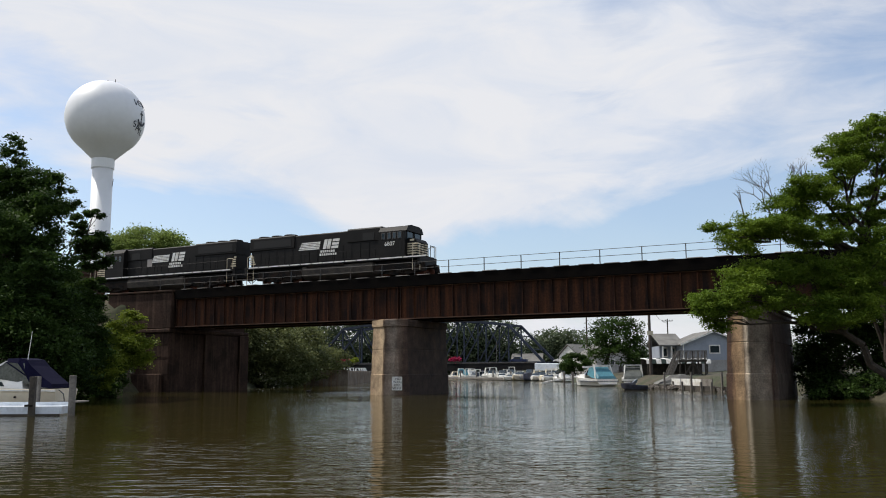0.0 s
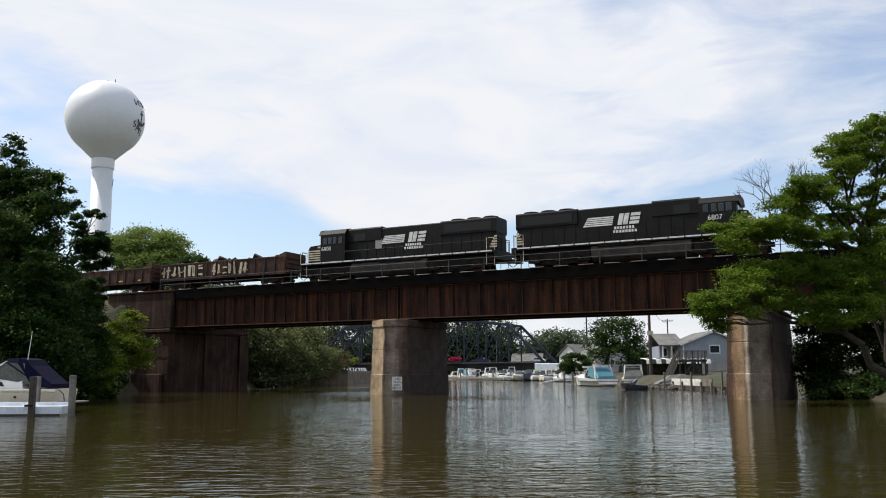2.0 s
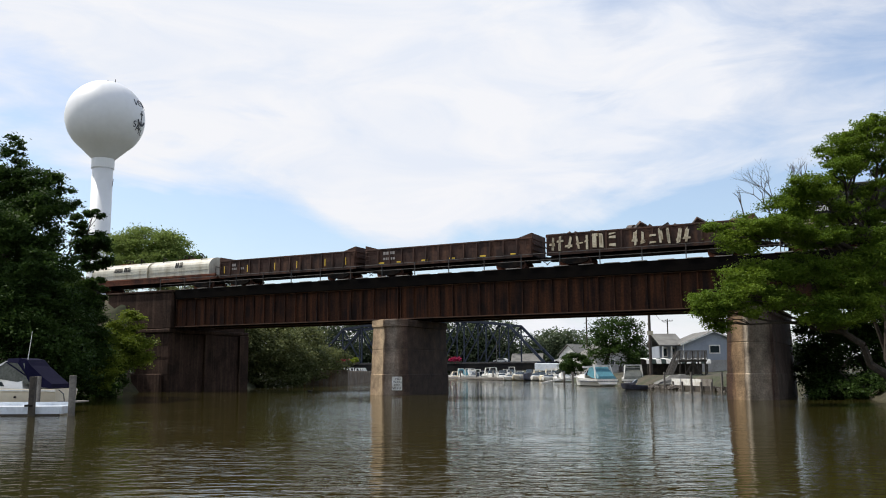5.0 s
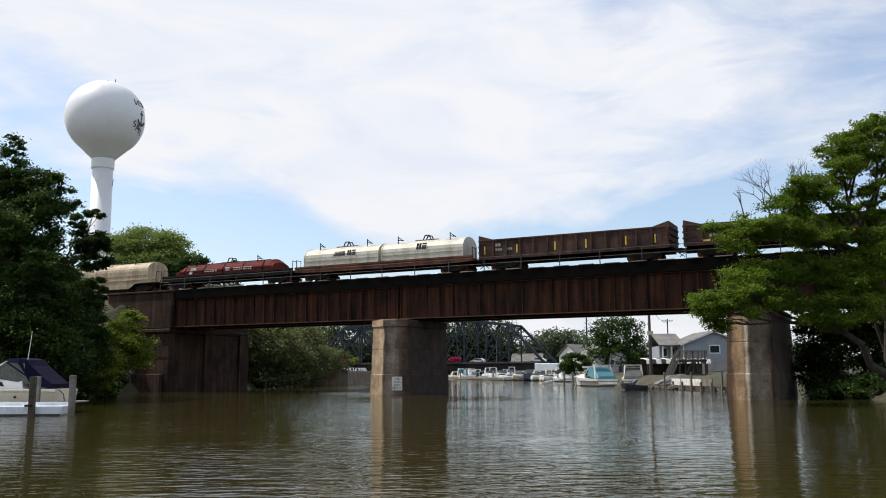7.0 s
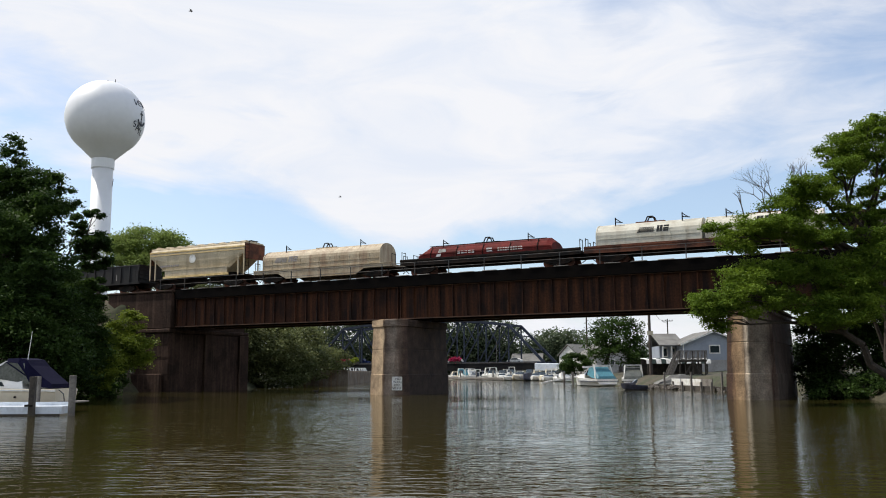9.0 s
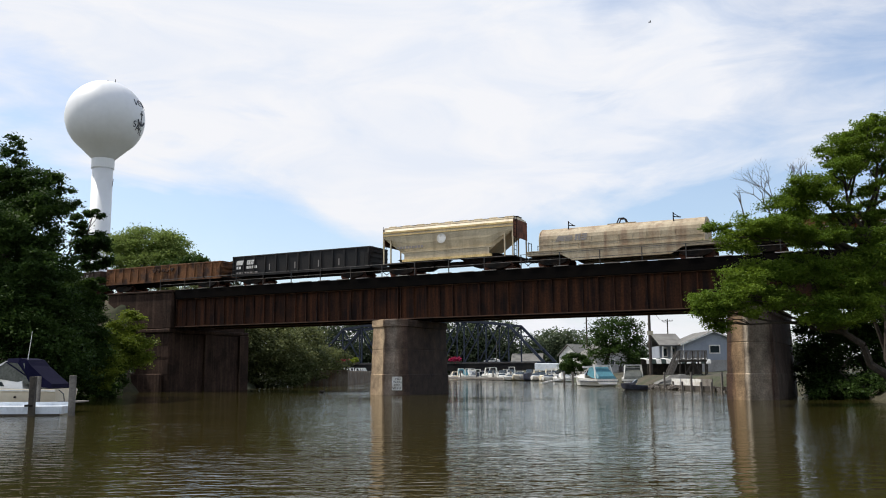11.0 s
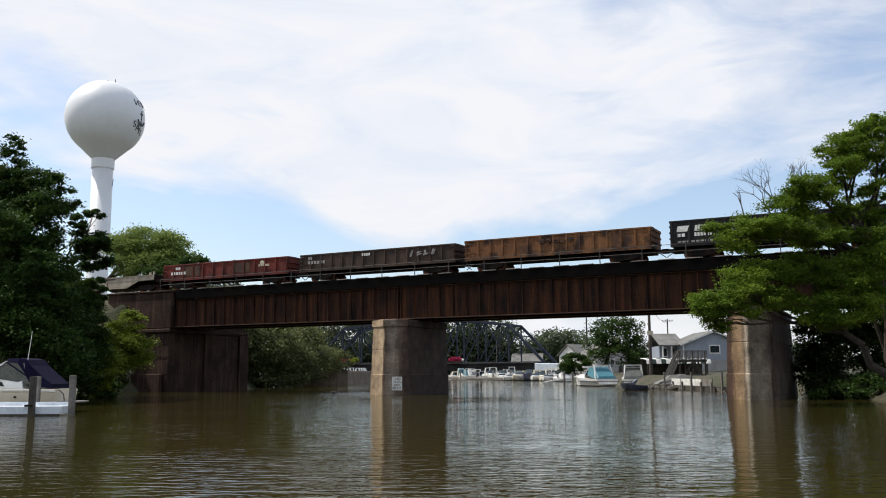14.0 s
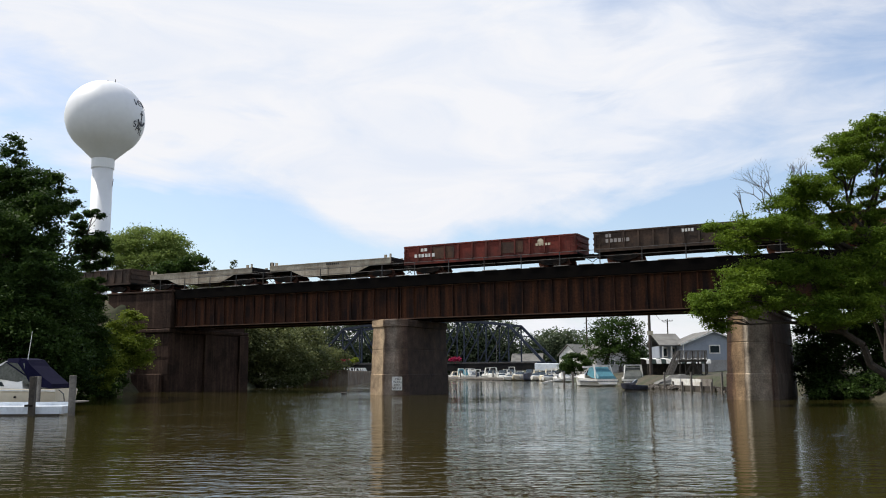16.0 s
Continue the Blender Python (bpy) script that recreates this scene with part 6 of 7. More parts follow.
# ---------------------------------------------------------------- house and marina
def house():
    """Two-storey house: gable wall to the river, block ground floor, siding above."""
    m = Matrix.Translation((37.4, 117.5, 0.1)) @ pose(0, 0, 0, 0, 0, 0)
    t = thing("house", m, "two-storey blue-grey house with a pale block ground floor", "house")
    part("ground_floor", boxed(-5.0, 3.2, 0, 9.0, 0.3, 3.1), BLOCKWORK, t)
    bm = bmesh.new()
    extrude_xz(bm, [(-5.0, 3.1), (3.2, 3.1), (3.2, 5.3), (-0.9, 6.9), (-5.0, 5.3)], 0.0, 9.0)
    up = part("upper_wall", bm, SIDING, t)
    for i in range(9):
        z = 3.2 + 0.27 * i
        if z < 5.3:
            part("siding_board", boxed(-5.0, 3.2, -0.03, 0.0, z, z + 0.235), SIDING, up)
    for i in range(6):
        z = 5.36 + 0.27 * i
        wl, wr = -5.0 + (z + 0.24 - 5.3) / 1.6 * 4.1, 3.2 - (z + 0.24 - 5.3) / 1.6 * 4.1
        if wr - wl > 0.4:
            part("siding_board", boxed(wl, wr, -0.03, 0.0, z, z + 0.235), SIDING, up)
    for xe in (-5.5, 3.7):
        bm = extrude_xz(bmesh.new(), [(-0.9, 6.95), (xe, 5.13), (xe, 5.25), (-0.9, 7.09)], -0.5, 9.4)
        part("roof_slope", bm, SHINGLE, t)
        bm = extrude_xz(bmesh.new(), [(-0.9, 6.85), (xe, 5.03), (xe, 5.24), (-0.9, 7.07)], -0.56, -0.5)
        part("barge_board", bm, WHITE, t)
    w = part("window", boxed(-1.55, -0.05, -0.1, -0.03, 3.95, 5.15), WHITE, t, "white-framed window")
    part("pane", boxed(-1.4, -0.2, -0.12, -0.101, 4.1, 5.0), GLASS, w)
    # side wing with the long roof and porch
    bm = extrude_xz(bmesh.new(), [(-7.4, 3.1), (-5.0, 3.1), (-5.0, 5.1), (-7.4, 5.1)], 3.4, 8.6)
    part("wing_wall", bm, SIDING, t)
    part("wing_ground_floor", boxed(-7.4, -5.0, 3.4, 8.6, 0.3, 3.1), TIMBER_DARK, t)
    bm = extrude_yz(bmesh.new(), [(1.2, 5.05), (6.0, 6.75), (9.2, 5.1), (9.2, 5.25), (6.0, 6.92), (1.2, 5.2)], -7.9, -4.4)
    part("wing_roof", bm, SHINGLE, t)
    for x in (-7.4, -6.2):
        part("porch_post", boxed(x - 0.08, x + 0.08, 1.4, 1.56, 3.1, 5.1), WHITE, t)
    for x0, x1 in ((-7.0, -6.3), (-5.9, -5.2)):
        w = part("window", boxed(x0, x1, 3.3, 3.4, 3.6, 4.9), WHITE, t, "white-framed window")
        part("pane", boxed(x0 + 0.12, x1 - 0.12, 3.28, 3.299, 3.72, 4.78), GLASS, w)
    part("porch_floor", boxed(-7.6, -5.0, 1.2, 3.4, 2.95, 3.1), TIMBER, t)
    part("wall_corner_board", boxed(-5.06, -4.94, -0.06, 0.02, 3.1, 5.3), WHITE, t)


house()


def awning():
    t = thing("awning_shed", Matrix.Translation((24.9, 103.5, 0.9)) @ Matrix.Diagonal((1, 1, 0.8, 1)), "striped white and dark awning over a dark open shelter", "shelter")
    part("back_wall", boxed(-0.8, 6.6, 2.8, 3.0, 0, 2.9), TIMBER_DARK, t)
    for x in (-0.6, 2.0, 4.2, 6.4):
        part("post", boxed(x - 0.07, x + 0.07, 0.0, 0.14, 0, 2.6), TIMBER_DARK, t)
    n = 13
    for i in range(n):
        x = -0.9 + 7.6 * i / n
        w = 7.6 / n
        bm = bmesh.new()
        loft(bm, [[(x, -0.5, 2.15), (x + w, -0.5, 2.15), (x + w, -0.5, 2.2), (x, -0.5, 2.2)], [(x, -0.3, 2.75), (x + w, -0.3, 2.75), (x + w, -0.3, 2.8), (x, -0.3, 2.8)],
                  [(x, 2.8, 3.0), (x + w, 2.8, 3.0), (x + w, 2.8, 3.05), (x, 2.8, 3.05)]])
        part("awning_strip", bm, WHITE if i % 2 == 0 else AWN_GREEN, t)
    for x in (0.6, 2.8, 5.0):
        part("bench", boxed(x - 0.5, x + 0.5, 1.0, 1.5, 0.0, 0.5), TIMBER, t)


awning()


def raised_deck():
    """Timber deck on posts with a slatted railing and a stair."""
    t = thing("timber_deck", Matrix.Translation((26.35, 96.5, 0.45)) @ Matrix.Diagonal((0.78, 1, 1, 1)), "weathered raised timber deck with stair on posts", "deck")
    part("platform", boxed(-0.4, 3.6, 0, 3.0, 2.35, 2.55), TIMBER_DARK, t)
    for x in (-0.2, 1.6, 3.4):
        for y in (0.1, 2.8):
            part("post", boxed(x - 0.09, x + 0.09, y - 0.09, y + 0.09, -0.6, 3.5), TIMBER_DARK, t)
    for i in range(22):
        x = -0.4 + 4.0 * i / 21
        part("baluster", boxed(x - 0.06, x + 0.06, -0.06, -0.02, 2.5, 3.5), TIMBER, t)
    part("top_rail", boxed(-0.45, 3.65, -0.1, 0.06, 3.5, 3.58), TIMBER, t)
    bm = bmesh.new()
    for a, b2 in (((-0.4, 0, 2.5), (-2.2, 0, -0.3)), ((-0.4, 0.9, 2.5), (-2.2, 0.9, -0.3)), ((-0.4, 0, 3.5), (-2.2, 0, 0.7)), ((-0.4, 0.9, 3.5), (-2.2, 0.9, 0.7))):
        bar(bm, a, b2, 0.1, 0.22)
    part("stair_string", bm, TIMBER, t)
    for i in range(9):
        f = i / 9
        part("tread", boxed(-0.75 - 1.75 * f, -0.5 - 1.75 * f, 0, 0.9, 2.3 - 2.7 * f, 2.36 - 2.7 * f), TIMBER, t)
    for i in range(8):
        f = i / 8
        part("stair_baluster", boxed(-0.6 - 1.6 * f, -0.52 - 1.6 * f, -0.04, 0.02, 2.2 - 2.6 * f, 3.2 - 2.6 * f), TIMBER, t)
    for a, b2 in (((-0.2, 0.1, 0), (1.6, 0.1, 2.3)), ((1.6, 0.1, 2.3), (3.4, 0.1, 0.4))):
        part("brace", bar(bmesh.new(), a, b2, 0.08, 0.14), TIMBER_DARK, t)


raised_deck()


def boat(m, length, beam, label, canvas=None, cabin=True, hull=None, group="moored boats", dark=False):
    """A cabin cruiser: hull lofted from stern to bow, deck, windscreen, canopy."""
    t = thing("motor_boat", m, label, "boat", group)
    hull = hull or GELCOAT
    rings = []
    for f, wdt, keel, sheer in ((0, 0.92, -0.25, 0.85), (0.3, 1.0, -0.3, 0.9), (0.6, 0.95, -0.25, 1.0), (0.82, 0.62, -0.05, 1.15), (0.95, 0.22, 0.35, 1.25), (1.0, 0.03, 0.9, 1.3)):
        x, b2 = f * length, beam / 2 * wdt
        rings.append([(x, -b2, sheer), (x, -b2 * 0.97, sheer - 0.25), (x, -b2 * 0.82, 0.1 + max(0, keel)), (x, 0, keel), (x, b2 * 0.82, 0.1 + max(0, keel)), (x, b2 * 0.97, sheer - 0.25), (x, b2, sheer)])
    part("hull", loft(bmesh.new(), rings), hull, t)
    part("boot_stripe", boxed(0.0 - 0.02, length * 0.6, -beam / 2 * 1.005, beam / 2 * 1.005, 0.55, 0.62), BOAT_DARK, t)
    part("swim_platform", boxed(-0.55, 0.0, -beam * 0.42, beam * 0.42, 0.22, 0.3, bevel=0.02), hull, t)
    bm = bmesh.new()
    loft(bm, [[(length * 0.45, -beam * 0.42, 0.95), (length * 0.45, beam * 0.42, 0.95), (length * 0.45, beam * 0.36, 1.45), (length * 0.45, -beam * 0.36, 1.45)],
              [(length * 0.72, -beam * 0.36, 1.05), (length * 0.72, beam * 0.36, 1.05), (length * 0.72, beam * 0.28, 1.4), (length * 0.72, -beam * 0.28, 1.4)],
              [(length * 0.93, -beam * 0.1, 1.2), (length * 0.93, beam * 0.1, 1.2), (length * 0.93, beam * 0.08, 1.28), (length * 0.93, -beam * 0.08, 1.28)]])
    part("foredeck", bm, hull, t)
    bm = bmesh.new()
    loft(bm, [[(length * 0.42, -beam * 0.42, 1.3), (length * 0.42, beam * 0.42, 1.3), (length * 0.58, beam * 0.3, 1.35), (length * 0.58, -beam * 0.3, 1.35)],
              [(length * 0.36, -beam * 0.36, 2.0), (length * 0.36, beam * 0.36, 2.0), (length * 0.40, beam * 0.28, 2.03), (length * 0.40, -beam * 0.28, 2.03)]])
    part("windscreen", bm, GLASS, t)
    if not cabin:
        return t
    bm = bmesh.new()
    for y in (-0.4, 0.4):
        bar(bm, (length * 0.1, y * beam, 0.85), (length * 0.18, y * beam * 0.85, 2.5), 0.14, 0.3)
    bar(bm, (length * 0.18, -0.34 * beam, 2.5), (length * 0.18, 0.34 * beam, 2.5), 0.35, 0.12)
    part("radar_arch", bm, hull, t)
    if canvas:
        bm = bmesh.new()
        loft(bm, [[(0.1, -beam * 0.42, 0.9), (0.1, beam * 0.42, 0.9), (0.25, beam * 0.35, 1.2), (0.25, -beam * 0.35, 1.2)],
                  [(length * 0.22, -beam * 0.4, 1.0), (length * 0.22, beam * 0.4, 1.0), (length * 0.22, beam * 0.33, 2.3), (length * 0.22, -beam * 0.33, 2.3)],
                  [(length * 0.38, -beam * 0.38, 1.4), (length * 0.38, beam * 0.38, 1.4), (length * 0.36, beam * 0.32, 2.2), (length * 0.36, -beam * 0.32, 2.2)]])
        part("canopy", bm, canvas, t)
    bm = bmesh.new()
    for y in (-1, 1):
        tube(bm, (length * 0.6, y * beam * 0.4, 1.5), (length * 0.97, y * beam * 0.06, 1.75), 0.02, n=5)
        for f in (0.62, 0.75, 0.88):
            tube(bm, (length * f, y * beam * (0.42 - max(0, f - 0.6) * 0.9), 1.1), (length * f, y * beam * (0.4 - max(0, f - 0.6) * 0.9), 1.55), 0.02, n=5)
    part("bow_rail", bm, STEEL, t)
    return t


# the cruisers by the right bank, sterns to the river
boat(Matrix.Translation((19.62, 104.47, -0.00)) @ pose(0, 0, 0, 0, 0, 108), 8.0, 3.0, "white cabin cruiser with a teal cockpit cover", TEAL)
boat(Matrix.Translation((22.56, 103.73, 0.00)) @ pose(0, 0, 0, 0, 0, 80), 7.5, 2.7, "white cabin cruiser with a clear canopy", CLEAR)
boat(Matrix.Translation((19.83, 85.41, 0.00)) @ pose(0, 0, 0, 0, 0, 178) @ Matrix.Diagonal((0.6, 0.6, 0.5, 1)), 4.2, 1.7, "small dark inflatable runabout by the rocks", None, hull=BOAT_DARK, cabin=False)


def marina():
    """Small boats berthed along the far shore."""
    rng = random.Random(20)
    spots = [(i, px) for i, px in enumerate(range(797, 1016, 4))]
    for i, px in spots:
        f = (px - 800) / 210
        y = 214 - 66 * f + rng.uniform(-5, 5)
        x = (px - 784) / 1530 * y
        c = rng.choice((GELCOAT, GELCOAT, GELCOAT, GELCOAT_CREAM, BOAT_DARK, WHITE))
        boat(Matrix.Translation((x, y, 0.05)) @ pose(0, 0, 0, 0, 0, rng.choice((90, 270)) + rng.uniform(-32, 32)) @ Matrix.Diagonal((1, 1, rng.uniform(0.5, 1.05), 1)), rng.uniform(4.0, 6.4), rng.uniform(1.6, 2.3),
             "small white boat berthed at the far marina" if c is not BOAT_DARK else "small dark covered boat at the far marina", cabin=rng.random() < 0.5,
             canvas=rng.choice((None, None, None, BOAT_DARK, GELCOAT, TEAL)), hull=c, group="boats in the far marina")
    for px, y in ((618, 168), (628, 172), (638, 176), (648, 180), (655, 186)):
        boat(Matrix.Translation(((px - 784) / 1530 * y, y, 0.05)) @ pose(0, 0, 0, 0, 0, rng.choice((10, 170, 95))), 7.0, 2.5, "white boat berthed along the wooded shore", None, group="boats in the far marina")
    d = thing("floating_dock", Matrix.Translation((10.0, 180.0, 0.0)) @ pose(0, 0, 0, 0, 0, -58), "low pale floating marina dock", "dock")
    part("deck", boxed(-34, 40, -0.8, 0.8, 0.1, 0.55, bevel=0.03), TIMBER, d)
    for i in range(12):
        part("pile", tube(bmesh.new(), (-32 + 6.2 * i, 0.95, -1.5), (-32 + 6.2 * i, 0.95, 1.9), 0.14), TIMBER, d)
    d = thing("floating_dock", Matrix.Translation((-17.5, 176.0, 0.0)) @ pose(0, 0, 0, 0, 0, 10), "low pale floating marina dock", "dock")
    part("deck", boxed(-1, 8, -0.8, 0.8, 0.1, 0.55, bevel=0.03), DOCK_WHITE, d)
    d = thing("boat_lift", Matrix.Translation((17.2, 113.0, 0.0)), "white sloping gangway on wooden piles", "gangway")
    for i in range(5):
        part("pile", tube(bmesh.new(), (-1.6 + 1.1 * i, 0, -1.5), (-1.6 + 1.1 * i, 0, 1.7), 0.13), TIMBER, d)
    part("beam", boxed(0.8, 4.2, -0.1, 0.1, 2.2, 2.45), WHITE, d)
    part("ramp", bar(bmesh.new(), (-4.5, 0.6, 0.3), (1.2, 0.6, 1.3), 0.9, 0.18), WHITE, d)
    part("ramp_brace", bar(bmesh.new(), (1.6, 0, 0.2), (3.6, 0, 2.1), 0.2, 0.25), WHITE, d)


marina()


def rocks():
    """Stones along the right shore before the house."""
    t = thing("rock_wall", Matrix.Identity(4), "low grey stone edging along the shore", "rocks")
    rng = random.Random(5)
    meshes = []
    for i in range(5):
        bm = bmesh.new()
        bmesh.ops.create_icosphere(bm, subdivisions=1, radius=0.5)
        for v in bm.verts:
            v.co *= rng.uniform(0.72, 1.2)
            v.co.z *= 0.75
        me = bpy.data.meshes.new("rock")
        bm.to_mesh(me)
        bm.free()
        me.materials.append(ROCK)
        meshes.append(me)
    pts = [(21.33, 90.60, 0.00), (22.71, 84.82, 0.00), (24.08, 82.05, 0.00), (24.52, 75.32, 0.00)]
    for i in range(200):
        f = rng.uniform(0, 2.999)
        a, b2 = Vector(pts[int(f)]), Vector(pts[int(f) + 1])
        p = a.lerp(b2, f % 1)
        ob = new("rock", meshes[i % 5])
        ob.parent = t
        ob.location = (p.x + rng.uniform(-0.3, 0.9), p.y + rng.uniform(-0.2, 1.0), rng.uniform(-0.1, 0.2))
        ob.rotation_euler = (rng.uniform(0, 6), rng.uniform(0, 0.5), rng.uniform(0, 6))
        k = rng.uniform(0.45, 0.85)
        ob.scale = (k, k, k)


rocks()


def retaining_wall():
    t = thing("retaining_wall", Matrix.Identity(4), "weathered concrete retaining wall along the wooded bank", "wall")
    part("wall_face", boxed(-25.0, -13.9, 127.0, 127.6, -1.5, 1.95, bevel=0.05), CONCRETE, t)
    part("wall_return", boxed(-14.5, -13.9, 127.6, 176.0, -1.5, 1.95, bevel=0.05), CONCRETE, t)
    part("wall_cap", boxed(-25.0, -13.8, 126.9, 127.7, 1.95, 2.1, bevel=0.03), CONCRETE, t)


retaining_wall()


def sea_wall():
    t = thing("dock_fence", Matrix.Translation((22.2, 87.5, 0)) @ pose(0, 0, 0, 0, 0, -79), "pale low fence and dark timber bulkhead by the shore", "bulkhead")
    part("bulkhead", boxed(-4, 13, 0, 0.3, -1.2, 0.42), TIMBER_DARK, t)
    for i in range(7):
        part("pile", tube(bmesh.new(), (0.2 + 1.9 * i, -0.2, -1.5), (0.2 + 1.9 * i, -0.2, 1.7 if i % 3 == 0 else 0.8), 0.11), TIMBER, t)
    for i in range(4):
        part("panel", boxed(0.3 + 2.1 * i, 2.2 + 2.1 * i, 0.5, 0.58, 0.42, 1.05), WHITE if i < 3 else TIMBER, t)
    h = thing("boat_cover", Matrix.Translation((24.3, 90.0, 0.5)), "grey tarpaulin mound on the shore", "tarpaulin")
    bm = bmesh.new()
    loft(bm, [[(-2.6, -1, 0), (2.4, -1, 0), (2.4, 1.2, 0), (-2.6, 1.2, 0)], [(-1.0, -0.4, 0.8), (0.4, -0.4, 0.95), (0.4, 0.6, 0.95), (-1.0, 0.6, 0.8)]])
    bmesh.ops.subdivide_edges(bm, edges=bm.edges[:], cuts=3, use_grid_fill=True)
    rng = random.Random(2)
    for v in bm.verts:
        v.co += Vector((rng.uniform(-0.05, 0.05), rng.uniform(-0.05, 0.05), rng.uniform(-0.06, 0.06)))
    part("sheet", bm, SHINGLE, h)


sea_wall()


def small_house(x, y, w, d, eave, ridge, wall_mat, label, turn=0):
    t = thing("house", Matrix.Translation((x, y, 0)) @ pose(0, 0, 0, 0, 0, turn), label, "house")
    part("wall", extrude_xz(bmesh.new(), [(-w / 2, 0.5), (w / 2, 0.5), (w / 2, eave), (0, ridge), (-w / 2, eave)], 0, d), wall_mat, t)
    for s in (-1, 1):
        part("roof", extrude_xz(bmesh.new(), [(0, ridge + 0.04), (s * (w / 2 + 0.4), eave - 0.12), (s * (w / 2 + 0.4), eave + 0.1), (0, ridge + 0.28)], -0.4, d + 0.4), SHINGLE, t)
    wd = part("window", boxed(-0.5, 0.5, -0.06, 0.0, eave - 1.6, eave - 0.5), WHITE, t)
    part("pane", boxed(-0.4, 0.4, -0.08, -0.061, eave - 1.5, eave - 0.6), GLASS, wd)
    part("door", boxed(w * 0.2, w * 0.2 + 0.9, -0.05, 0.0, 0.6, 2.6), TIMBER_DARK, t)


small_house(30.8, 215.0, 5.6, 7, 5.6, 8.1, WHITE, "small white gabled cottage by the water", -46)
small_house(30.2, 156.0, 6.5, 6, 4.4, 6.3, BLOCKWORK, "low beige cottage with a shingle roof", 24)
small_house(34.0, 300.0, 10, 10, 4.5, 7.5, BLOCKWORK, "grey-roofed house behind the road bridge", 80)


def utility_pole(x, y, h, r, label, arms=1, lean=0.0, lamp=False):
    t = thing("utility_pole", Matrix.Translation((x, y, 0.9)) @ pose(0, 0, 0, 0, lean, 0), label, "utility pole")
    part("pole", tube(bmesh.new(), (0, 0, -0.5), (0, 0, h), r * 1.15, r * 0.8, 10), POLE, t)
    for i in range(arms):
        part("cross_arm", boxed(-1.1, 1.1, -0.06, 0.06, h - 0.5 - i * 0.8, h - 0.36 - i * 0.8), POLE, t)
        for x2 in (-1.0, -0.4, 0.4, 1.0):
            part("insulator", tube(bmesh.new(), (x2, 0, h - 0.36 - i * 0.8), (x2, 0, h - 0.15 - i * 0.8), 0.06), GLASS, t)
    if lamp:
        part("lamp_head", boxed(0.3, 1.0, -0.15, 0.15, h - 3.2, h - 2.7, bevel=0.05), STEEL, t)
        part("warning_plate", boxed(-0.35, 0.35, -0.22, -0.2, h * 0.42, h * 0.42 + 0.45), CREAM, t)


utility_pole(24.0, 101.0, 12.0, 0.17, "tall dark utility pole beside the cruisers", 1, 0, True)
utility_pole(32.2, 195.0, 17.0, 0.17, "distant utility pole among the trees", 1)
utility_pole(45.5, 176.0, 11.3, 0.15, "distant utility pole with a cross arm behind the house", 1)


def wires():
    t = thing("power_line", Matrix.Identity(4), "thin overhead power lines", "cable")
    for a, b2, sag in (((24.0, 101, 10.4), (62, 125, 11.0), 0.7), ((24.0, 101, 12.6), (-10, 190, 14.0), 1.2), ((24.0, 101, 12.9), (62, 125, 13.0), 0.6),
                       ((32.2, 195, 16.5), (-30, 230, 18.0), 1.5), ((24.0, 101, 9.6), (45.5, 176, 11.6), 0.8)):
        bm = bmesh.new()
        a, b2 = Vector(a), Vector(b2)
        last = a
        for i in range(1, 13):
            f = i / 12
            p = a.lerp(b2, f) - Vector((0, 0, sag * 4 * f * (1 - f)))
            tube(bm, last, p, 0.03, n=4, caps=False)
            last = p
        part("wire", bm, BLACK_MATT, t)


wires()


